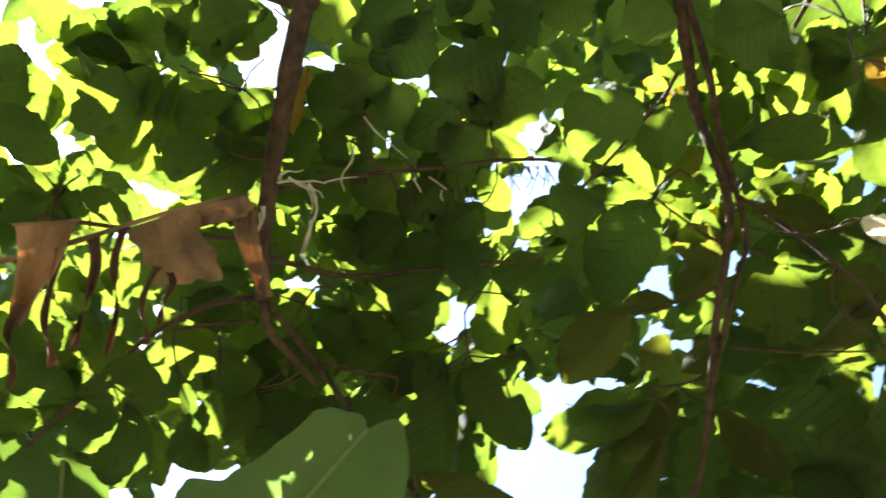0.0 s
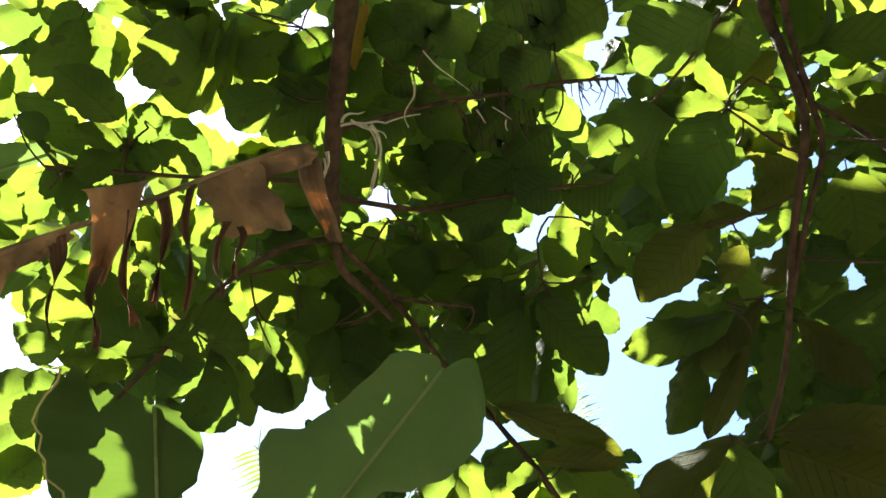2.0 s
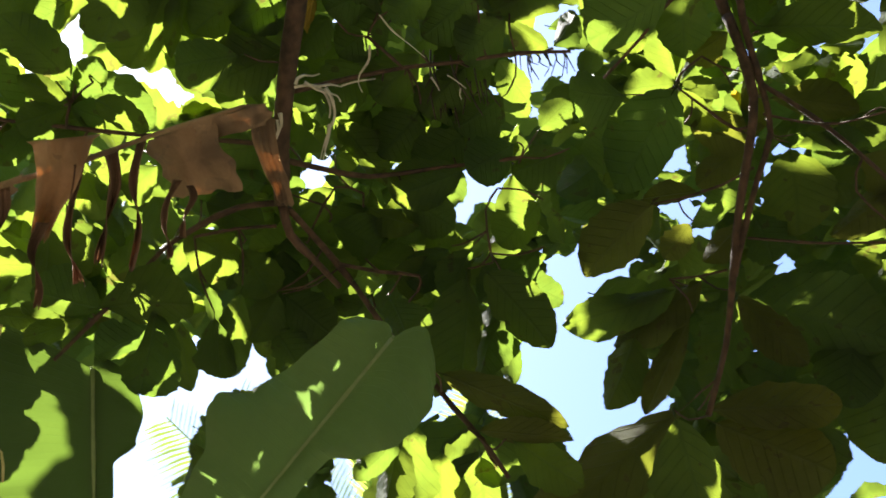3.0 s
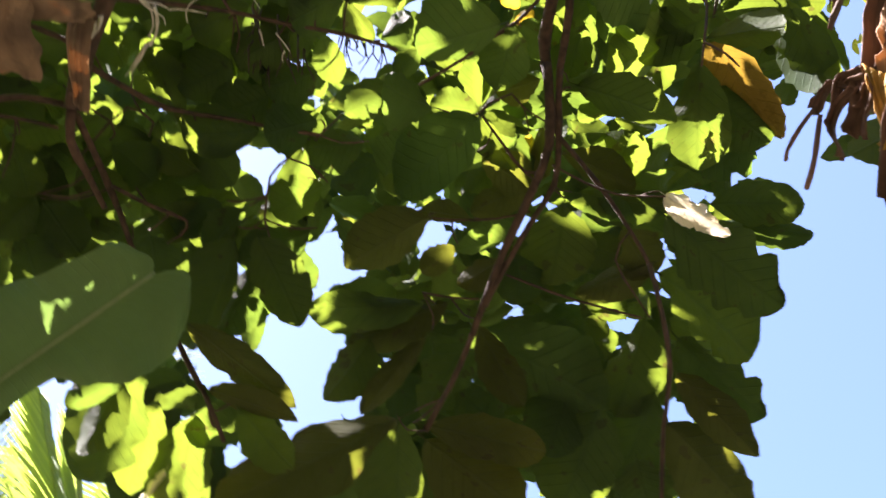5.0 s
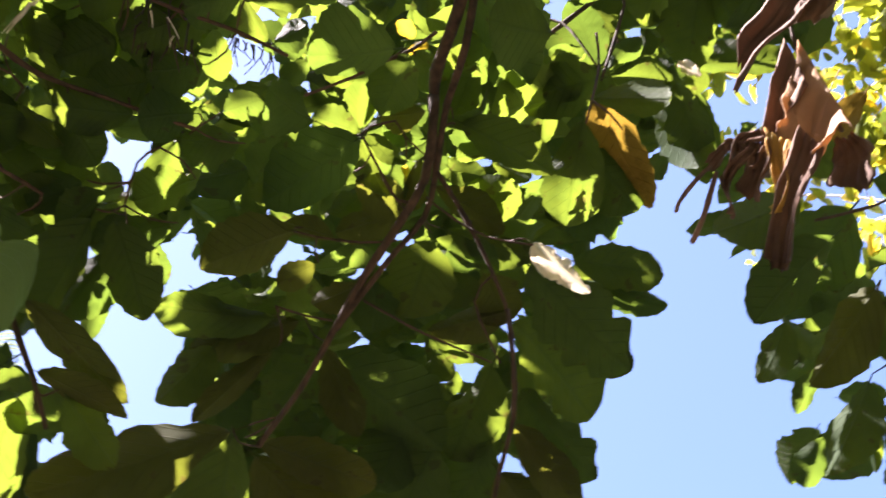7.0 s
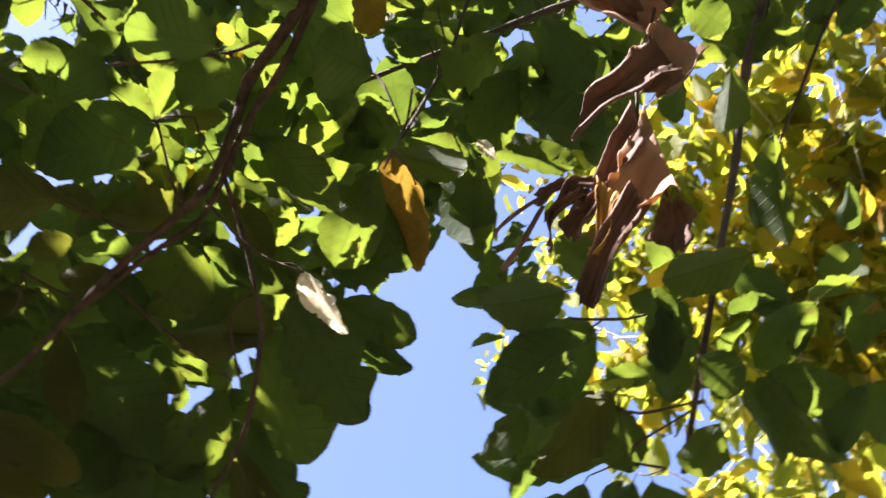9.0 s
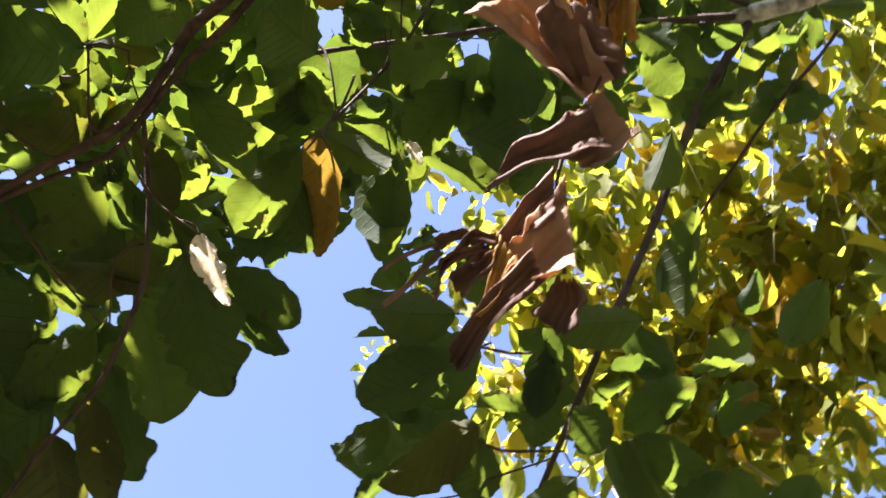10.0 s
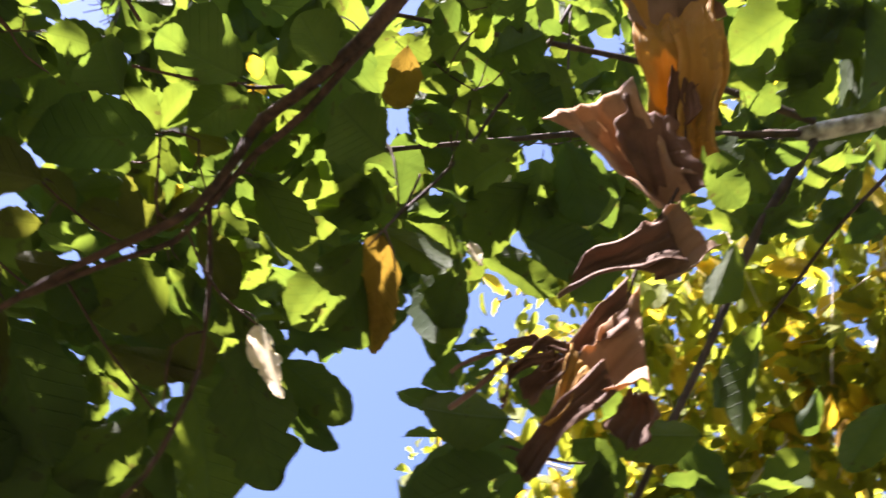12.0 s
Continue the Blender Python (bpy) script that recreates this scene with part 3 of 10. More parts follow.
bough(tree_three, 0.0040, 0.0030, ((0.625, 1.428, 4.946), (0.676, 1.412, 4.885), (0.712, 1.423, 4.780), (0.751, 1.463, 4.705)))
bough(tree_three, 0.0035, 0.0025, ((0.832, 1.235, 5.189), (0.846, 1.273, 5.095), (0.873, 1.316, 5.004)))
bough(tree_three, 0.0030, 0.0025, ((0.853, 1.360, 4.992), (0.789, 1.302, 5.034), (0.686, 1.302, 5.093)))
bough(tree_three, 0.0035, 0.0025, ((0.585, 1.287, 5.283), (0.639, 1.244, 5.233), (0.737, 1.233, 5.160), (0.831, 1.220, 5.140)))
bough(tree_three, 0.0040, 0.0030, ((1.169, 1.548, 4.087), (1.254, 1.543, 4.109), (1.393, 1.531, 4.165), (1.705, 1.568, 4.473)))
bough(tree_three, 0.0035, 0.0025, ((1.007, 0.948, 5.494), (1.070, 1.056, 5.338), (1.101, 1.124, 4.975)))
bough(tree_three, 0.0040, 0.0030, ((1.933, 1.111, 5.333), (1.990, 1.014, 5.447), (2.014, 0.926, 5.630)))

# the far yellowing tree
far_tree = thing("yellowing_tree", (3.2, 9.0, 0), "tall tree with small yellow-green and orange leaves", "tree")
tube("trunk", ((3.2, 9.0, -0.2), (3.3, 8.6, 3.0), (3.6, 7.8, 5.5), (4.2, 6.4, 7.4)), 0.16, 0.05, bark_pale, far_tree, sides=12, step=0.2)
for pts, r in (
    (((2.877, 2.784, 6.965), (3.280, 2.517, 6.723), (3.639, 2.306, 6.698), (4.156, 2.084, 6.650)), 0.018),
    (((3.522, 2.099, 7.125), (3.692, 1.983, 6.793), (3.866, 1.824, 6.585), (4.198, 1.631, 6.504)), 0.022),
    (((3.762, 1.784, 6.550), (3.890, 1.822, 6.431), (4.030, 1.803, 6.316)), 0.016),
    (((3.471, 1.431, 7.121), (3.711, 1.340, 7.103), (4.004, 1.154, 7.056)), 0.01),
    (((2.842, 2.810, 6.863), (3.167, 2.586, 6.787), (3.655, 2.294, 6.725), (4.073, 2.094, 6.617)), 0.016),
    (((2.244, 0.777, 7.757), (2.368, 1.001, 7.786), (2.492, 1.234, 7.804)), 0.01),
):
    tube("branch", pts, r, r * 0.6, bark_pale, far_tree, sides=7, step=0.1)
FAR_FORMS = []
for i in range(4):
    FAR_FORMS.append(blade_grid(10, 1, (0.95, 1.1, 1.0, 1.2)[i], 0.2, (0.2, 0.5, 0.1, 0.35)[i], 0.4, 40 + i, stalk=0.06))
FAR_MESH = [mesh_of("leaf", v, f, far_leaf_one, t) for v, f, t in FAR_FORMS]
rnd = random.Random(11)
bulk = {0: [], 1: []}
made = 0
for centre, r, n in (
    ((2.153, 2.553, 6.710), 0.28, 70), ((2.102, 2.903, 6.543), 0.2, 36), ((2.109, 3.251, 6.316), 0.09, 8), ((2.579, 2.161, 7.160), 0.3, 80),
    ((2.946, 2.235, 6.933), 0.34, 110), ((3.189, 1.861, 7.173), 0.36, 120), ((3.262, 1.472, 7.002), 0.36, 120), ((3.608, 1.190, 7.085), 0.36, 120),
    ((3.232, 2.396, 6.684), 0.34, 110), ((3.496, 1.997, 6.801), 0.36, 130), ((3.650, 1.647, 6.682), 0.36, 130), ((3.963, 1.410, 6.769), 0.36, 120),
    ((3.320, 2.675, 6.480), 0.34, 100), ((3.718, 2.269, 6.520), 0.36, 130), ((3.941, 1.888, 6.362), 0.36, 120), ((2.900, 2.600, 6.620), 0.3, 60),
    ((2.551, 1.155, 7.682), 0.3, 50), ((2.787, 0.849, 7.733), 0.3, 36), ((3.097, 0.705, 7.593), 0.3, 40), ((3.290, 1.227, 7.284), 0.3, 70), ((3.585, 0.914, 7.394), 0.35, 80), ((4.103, 2.642, 6.158), 0.4, 120),
    ((3.785, 3.076, 6.007), 0.36, 110), ((3.871, 1.835, 6.753), 0.4, 100), ((2.610, 2.098, 6.917), 0.36, 110), ((2.920, 2.349, 6.892), 0.36, 100),
    ((2.572, 2.706, 6.439), 0.2, 34), ((4.677, 3.278, 6.726), 0.5, 220), ((4.209, 3.322, 7.108), 0.45, 160), ((4.781, 2.689, 7.269), 0.5, 160), ((2.869, 0.472, 7.619), 0.35, 60), ((2.469, 0.746, 7.779), 0.3, 45),
):
    for i in range(int(n * 0.25)):
        # one drooping sprig of long leaves
        p = Vector(centre) + Vector((rnd.gauss(0, 0.7), rnd.gauss(0.4, 1.5) if r > 0.29 else rnd.gauss(0, 0.5), rnd.gauss(0, 0.7))) * r
        way = Vector((rnd.gauss(0, 0.5), rnd.gauss(0, 0.5), -0.6)).normalized()
        yaw, ripe, grown = rnd.uniform(0, 360), rnd.random(), rnd.uniform(0.8, 1.25) * (1.0 if r > 0.29 else 0.6)
        if r > 0.29 and i % 4 == 0:
            tube("twig", (p - way * 0.25, p + Vector((0, 0, 0.03)), p + way * 0.4), 0.006, 0.003, fibre_pale, far_tree, sides=4, step=0.12)
        for j in range(rnd.randrange(4, 8)):
            size = grown * rnd.uniform(0.09, 0.24)
            q = p + way * (0.055 * j * grown) + Vector((rnd.gauss(0, 0.02), rnd.gauss(0, 0.02), 0))
            m = pose(*q, rnd.uniform(-85, -15), rnd.uniform(-35, 35), yaw + (60 if j % 2 else -60) + rnd.gauss(0, 30)) @ Matrix.Diagonal((size * rnd.uniform(0.34, 0.54), size, size, 1))
            form = rnd.randrange(4)
            if rnd.random() < 0.1 and made < 280:
                made += 1
                ob = under(new("leaf", FAR_MESH[form]), far_tree)
                ob.matrix_basis = m
            else:
                bulk[rnd.random() < (0.75 if ripe < 0.25 else 0.1)].append((m, FAR_FORMS[form]))
bulk_mesh("green_leaves", bulk[0], far_green, far_tree)
bulk_mesh("yellow_leaves", bulk[1], far_yellow, far_tree)

# banana plants
banana_one = thing("banana_plant", (-1.9, 2.0, 0), "banana plant with green paddle leaves and one dry leaf", "banana plant")
tube("stem", ((-1.9, 2.0, -0.1), (-1.88, 2.0, 1.4), (-1.85, 2.02, 2.5)), 0.11, 0.06, rib_pale, banana_one, sides=14, step=0.15)
tube("stalk", ((-1.85, 2.02, 2.4), (-1.268, 1.609, 3.431), (-0.956, 1.500, 3.656), (-0.717, 1.360, 3.684), (-0.590, 1.260, 3.606)), 0.022, 0.010, rib_pale, banana_one)
banana_blade("green_leaf", (-0.587, 1.256, 3.602), (-1.324, 1.285, 2.925), (0.25, -0.55, -0.75), banana_one, ((0.000, 0.052), (0.018, 0.082), (0.049, 0.097), (0.152, 0.109), (0.250, 0.134), (0.304, 0.186), (0.325, 0.181), (0.403, 0.129), (0.552, 0.105), (0.750, 0.074), (1.000, 0.005)), ((0.000, 0.089), (0.018, 0.120), (0.076, 0.148), (0.118, 0.146), (0.160, 0.136), (0.224, 0.098), (0.264, 0.052), (0.316, 0.047), (0.552, 0.056), (0.789, 0.050), (1.000, 0.005)), fold=0.6, droop=0.02, lag=(0.015, 0.055), seed=2)
tube("stalk", ((-1.85, 2.02, 2.4), (-1.609, 1.556, 3.470), (-1.471, 1.334, 3.729), (-1.328, 1.198, 3.783), (-1.225, 1.103, 3.750)), 0.022, 0.010, rib_pale, banana_one)
# left blade, with its shade coming from the darker material
banana_blade("green_leaf", (-1.221, 1.098, 3.746), (-1.386, 1.507, 3.089), (0.45, -0.45, -0.75), banana_one, ((0.000, 0.175), (0.084, 0.232), (0.154, 0.242), (0.197, 0.222), (0.281, 0.190), (0.421, 0.180), (0.702, 0.150), (1.000, 0.006)), ((0.000, 0.025), (0.042, 0.087), (0.140, 0.101), (0.211, 0.087), (0.267, 0.039), (0.562, 0.042), (1.000, 0.006)), fold=0.4, droop=0.02, lag=(0.0, 0.04), slant=(0.10, 0.0), mat=banana_shaded, seed=5)
tube("stalk", ((-1.85, 2.02, 2.4), (-2.271, 0.959, 2.865), (-1.704, 0.425, 3.950)), 0.022, 0.012, rib_pale, banana_one)
banana_blade("green_leaf", (-1.704, 0.425, 3.950), (-1.242, 0.688, 4.364), (-0.2, -0.5, 0.8), banana_one, ((0, 0.03), (0.2, 0.07), (0.6, 0.075), (0.85, 0.05), (1, 0.004)), ((0, 0.03), (0.2, 0.06), (0.6, 0.06), (0.85, 0.03), (1, 0.004)), fold=0.4, droop=0.03, seed=7)

tube("torn_edge", ((-1.115, 0.784, 3.484), (-1.131, 0.798, 3.465), (-1.153, 0.799, 3.448), (-1.188, 0.815, 3.412), (-1.187, 0.843, 3.398), (-1.202, 0.857, 3.379), (-1.200, 0.876, 3.371), (-1.211, 0.899, 3.349), (-1.199, 0.934, 3.339), (-1.215, 0.969, 3.304)), 0.0028, 0.0022, fibre_tan, banana_one, sides=5, rough=0.5, step=0.02, label="pale dry torn edge")

dry_one = under(new("dry_leaf"), banana_one)
dry_one.empty_display_size = 0.1
tagged(dry_one, "dead brown banana leaf torn into hanging shreds")
tube("rib", ((-1.388, 0.480, 3.508), (-1.159, 0.590, 3.658), (-1.019, 0.658, 3.728), (-0.914, 0.702, 3.775), (-0.821, 0.733, 3.812), (-0.695, 0.777, 3.854), (-0.618, 0.825, 3.894), (-0.648, 0.912, 3.885), (-0.687, 0.998, 3.829)), 0.007, 0.003, banana_dry, dry_one)
tube("stalk", ((-1.85, 2.02, 2.4), (-2.3, 1.6, 2.8), (-1.371, 0.475, 3.488)), 0.02, 0.012, fibre_dark, dry_one)
for i, (a, b, c, d, bulge, curl, taper) in enumerate((
    ((-0.983, 0.597, 3.737), (-0.867, 0.673, 3.777), (-1.030, 0.766, 3.648), (-1.048, 0.745, 3.645), 0.06, 0.15, 0.5),
    ((-1.160, 0.551, 3.546), (-1.084, 0.582, 3.589), (-1.156, 0.656, 3.511), (-1.228, 0.638, 3.461), 0.05, 0.2, 1.0),
    ((-1.037, 0.714, 3.664), (-1.015, 0.734, 3.670), (-1.098, 0.836, 3.572), (-1.111, 0.822, 3.569), 0.01, 0.5, 0.8),
    ((-1.080, 0.623, 3.668), (-1.034, 0.644, 3.691), (-1.142, 0.773, 3.569), (-1.155, 0.755, 3.566), 0.02, 0.5, 0.7),
    ((-1.145, 0.585, 3.636), (-1.015, 0.639, 3.705), (-1.058, 0.660, 3.669), (-1.166, 0.618, 3.609), 0.02, 0.2, 0.7),
    ((-0.945, 0.678, 3.733), (-0.922, 0.688, 3.742), (-1.032, 0.854, 3.608), (-1.050, 0.834, 3.606), 0.02, 0.6, 0.7),
    ((-0.886, 0.704, 3.757), (-0.851, 0.715, 3.772), (-0.970, 0.857, 3.647), (-0.983, 0.842, 3.646), 0.03, 0.5, 0.7),
    ((-0.829, 0.723, 3.780), (-0.807, 0.729, 3.789), (-0.937, 0.900, 3.647), (-0.953, 0.883, 3.645), 0.02, 0.6, 0.7),
    ((-0.823, 0.737, 3.805), (-0.701, 0.771, 3.849), (-0.718, 0.916, 3.782), (-0.838, 0.848, 3.754), 0.06, 0.1, 1.0),
    ((-0.744, 0.758, 3.830), (-0.599, 0.813, 3.870), (-0.620, 0.849, 3.852), (-0.742, 0.805, 3.818), 0.03, 0.1, 1.0),
    ((-0.818, 0.811, 3.766), (-0.800, 0.825, 3.769), (-0.890, 0.918, 3.680), (-0.901, 0.907, 3.679), 0.01, 0.6, 0.7),
    ((-0.800, 0.838, 3.764), (-0.785, 0.847, 3.768), (-0.834, 0.919, 3.711), (-0.846, 0.907, 3.710), 0.01, 0.6, 0.7),
    ((-0.652, 0.807, 3.882), (-0.610, 0.855, 3.879), (-0.661, 0.998, 3.796), (-0.693, 0.975, 3.793), 0.02, 0.4, 0.7),
)):
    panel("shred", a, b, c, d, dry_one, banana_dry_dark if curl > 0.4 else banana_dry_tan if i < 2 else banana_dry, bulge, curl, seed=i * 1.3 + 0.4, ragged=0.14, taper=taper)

banana_two = thing("banana_plant", (2.3, -0.9, 0), "banana plant with a dead leaf hanging overhead", "banana plant")
tube("stem", ((2.3, -0.9, -0.1), (2.25, -0.85, 1.6), (2.15, -0.75, 3.2)), 0.12, 0.06, rib_pale, banana_two, sides=14, step=0.15)
dry_two = under(new("dry_leaf"), banana_two)
dry_two.empty_display_size = 0.1
tagged(dry_two, "dead brown and yellow banana leaf hanging in tatters")
tube("rib", ((2.15, -0.75, 3.1), (0.348, 0.165, 3.631), (0.453, 0.319, 3.455), (0.527, 0.403, 3.261), (0.552, 0.461, 3.123), (0.534, 0.512, 3.055), (0.525, 0.557, 2.961), (0.535, 0.583, 2.822)), 0.006, 0.002, fibre_dark, dry_two)
# tan and dark panels differ in brown and also carry painted highlights and shade
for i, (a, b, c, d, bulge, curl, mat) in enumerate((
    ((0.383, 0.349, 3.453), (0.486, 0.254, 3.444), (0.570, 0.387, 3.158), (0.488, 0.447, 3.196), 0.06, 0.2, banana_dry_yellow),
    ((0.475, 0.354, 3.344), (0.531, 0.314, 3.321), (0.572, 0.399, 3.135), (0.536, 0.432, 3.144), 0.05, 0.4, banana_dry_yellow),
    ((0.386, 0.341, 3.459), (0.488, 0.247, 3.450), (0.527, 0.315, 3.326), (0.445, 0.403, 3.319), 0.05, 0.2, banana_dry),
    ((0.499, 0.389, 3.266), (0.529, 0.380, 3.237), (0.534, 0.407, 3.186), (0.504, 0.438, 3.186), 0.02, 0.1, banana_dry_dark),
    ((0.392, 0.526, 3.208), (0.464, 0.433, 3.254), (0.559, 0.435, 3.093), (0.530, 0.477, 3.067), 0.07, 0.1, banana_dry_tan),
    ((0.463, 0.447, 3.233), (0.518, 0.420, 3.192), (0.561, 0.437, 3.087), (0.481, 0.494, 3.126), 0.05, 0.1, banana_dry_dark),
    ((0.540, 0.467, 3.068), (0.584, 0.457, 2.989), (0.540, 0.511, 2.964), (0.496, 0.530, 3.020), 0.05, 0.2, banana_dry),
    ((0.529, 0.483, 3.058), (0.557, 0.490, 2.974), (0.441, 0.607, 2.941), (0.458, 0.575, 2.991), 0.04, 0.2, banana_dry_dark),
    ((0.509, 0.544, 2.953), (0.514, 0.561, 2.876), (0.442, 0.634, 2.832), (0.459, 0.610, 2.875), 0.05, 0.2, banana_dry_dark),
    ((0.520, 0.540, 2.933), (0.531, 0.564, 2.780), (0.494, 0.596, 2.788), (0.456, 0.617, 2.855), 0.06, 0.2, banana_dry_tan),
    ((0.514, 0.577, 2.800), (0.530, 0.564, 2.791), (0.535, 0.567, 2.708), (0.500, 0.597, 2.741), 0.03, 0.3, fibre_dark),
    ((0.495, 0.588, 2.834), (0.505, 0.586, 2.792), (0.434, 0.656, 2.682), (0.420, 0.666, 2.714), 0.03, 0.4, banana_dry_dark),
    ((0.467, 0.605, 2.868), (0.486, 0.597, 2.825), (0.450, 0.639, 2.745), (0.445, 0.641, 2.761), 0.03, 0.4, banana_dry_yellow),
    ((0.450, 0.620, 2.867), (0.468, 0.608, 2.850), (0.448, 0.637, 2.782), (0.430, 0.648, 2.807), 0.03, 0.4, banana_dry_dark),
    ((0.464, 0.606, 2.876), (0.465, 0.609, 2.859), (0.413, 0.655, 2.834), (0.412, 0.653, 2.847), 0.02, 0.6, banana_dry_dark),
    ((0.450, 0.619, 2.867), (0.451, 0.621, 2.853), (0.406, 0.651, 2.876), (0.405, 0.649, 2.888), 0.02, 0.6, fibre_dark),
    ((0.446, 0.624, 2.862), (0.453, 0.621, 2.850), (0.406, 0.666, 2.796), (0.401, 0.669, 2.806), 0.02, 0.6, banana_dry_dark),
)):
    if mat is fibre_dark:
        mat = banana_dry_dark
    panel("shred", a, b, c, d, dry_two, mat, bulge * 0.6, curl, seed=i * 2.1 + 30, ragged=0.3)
for pts, r in (
    (((0.412, 0.648, 2.858), (0.400, 0.669, 2.861), (0.386, 0.697, 2.861), (0.385, 0.712, 2.864)), 0.0030),
    (((0.419, 0.652, 2.853), (0.413, 0.688, 2.845), (0.409, 0.713, 2.842), (0.402, 0.739, 2.840)), 0.0035),
):
    tube("strand", pts, r * 0.6, r, banana_dry_plain, dry_two, sides=6, rough=0.8, step=0.012)

# palm
palm = thing("palm_tree", (-3.4, 7.6, 0), "palm tree with feathery green fronds against the sky", "palm tree")
tube("trunk", ((-3.4, 7.6, -0.2), (-3.3, 7.5, 3.0), (-3.2, 7.4, 6.4)), 0.16, 0.11, bark_pale, palm, sides=12, step=0.25)
crown = Vector((-3.2, 7.4, 6.4))
rnd = random.Random(4)
for tip in ((-3.130, 5.631, 7.906), (-4.173, 4.713, 8.032), (-2.508, 6.289, 8.159), (-3.746, 5.521, 8.089), (-4.117, 4.280, 8.269), (-3.768, 4.568, 8.566), (-2.233, 5.512, 8.860), (-1.375, 7.169, 7.742), (-2.366, 4.124, 6.757), (-2.163, 4.266, 6.448)):
    tip = Vector(tip)
    midp = (crown + tip) / 2 + Vector((0, 0, 0.35))
    spine = curve_points((crown, midp, tip), 0.04)
    frond = tube("frond", (crown, midp, tip), 0.025, 0.005, palm_green, palm, sides=5, step=0.15)
    verts, faces, uvs = [], [], []
    for i in range(4, len(spine) - 1):
        t = i / len(spine)
        d = (spine[i + 1] - spine[i - 1]).normalized()
        across = d.cross(Vector((0.2, 1, 0.4))).normalized()
        for s in (-1, 1):
            ln = 0.62 * math.sin(math.pi * min(1, 0.2 + t * 0.78)) ** 0.6 * rnd.uniform(0.85, 1.1) + 0.08
            way = (across * s * 0.85 + d * 0.55 + Vector((0, 0, -0.25 - 0.2 * rnd.random())) * 0.6).normalized()
            wide = way.cross(Vector((0, 1, 0.2))).normalized() * 0.016
            k = len(verts)
            p = spine[i]
            q = p + way * ln * 0.5
            e = p + way * ln + Vector((0, 0, -0.12 * ln))
            verts += [p - wide * 0.5, p + wide * 0.5, q + wide, q - wide, e]
            uvs += [(0, 0.3), (0, 0.7), (0.5, 0.8), (0.5, 0.2), (1, 0.5)]
            faces += [(k, k + 1, k + 2, k + 3), (k + 3, k + 2, k + 4)]
    tagged(under(new("frond_blade", mesh_of("frond_blade", verts, faces, palm_green, uvs)), frond), kind="stuff")

# dry strands caught in the boughs
rnd = random.Random(21)
strands = thing("dry_strands", (-0.182, 1.364, 4.642), "tuft of dark dry strands hanging from a twig", "dry strands")
for i in range(16):
    a = Vector((-0.227, 1.344, 4.644)).lerp(Vector((-0.127, 1.389, 4.638)), rnd.random())
    ln = rnd.uniform(0.07, 0.15)
    tube("strand", (a, a + Vector((rnd.gauss(0, 0.006), rnd.gauss(0, 0.006), -ln * 0.5)), a + Vector((rnd.gauss(0, 0.013), rnd.gauss(0, 0.01), -ln))), 0.0022, 0.001, fibre_dark, strands, sides=4, step=0.04)
strands = thing("dry_strands", (-0.368, 1.185, 4.432), "thick bunch of brown dry fibres hanging in the crown", "dry strands")
for i in range(34):
    a = Vector((-0.408, 1.145, 4.439)).lerp(Vector((-0.285, 1.220, 4.433)), rnd.random()) + Vector((0, rnd.uniform(-0.05, 0.05), rnd.uniform(-0.04, 0.02)))
    ln = rnd.uniform(0.1, 0.26)
    tube("strand", (a, a + Vector((rnd.gauss(0, 0.007), rnd.gauss(0, 0.006), -ln * 0.5)), a + Vector((rnd.gauss(0, 0.013), rnd.gauss(0, 0.01), -ln))), 0.003, 0.0012, fibre_dark, strands, sides=4, step=0.05)
strands = thing("dry_strands", (-0.613, 0.976, 4.243), "pale curled dry vine wound round the bough", "dry strands")
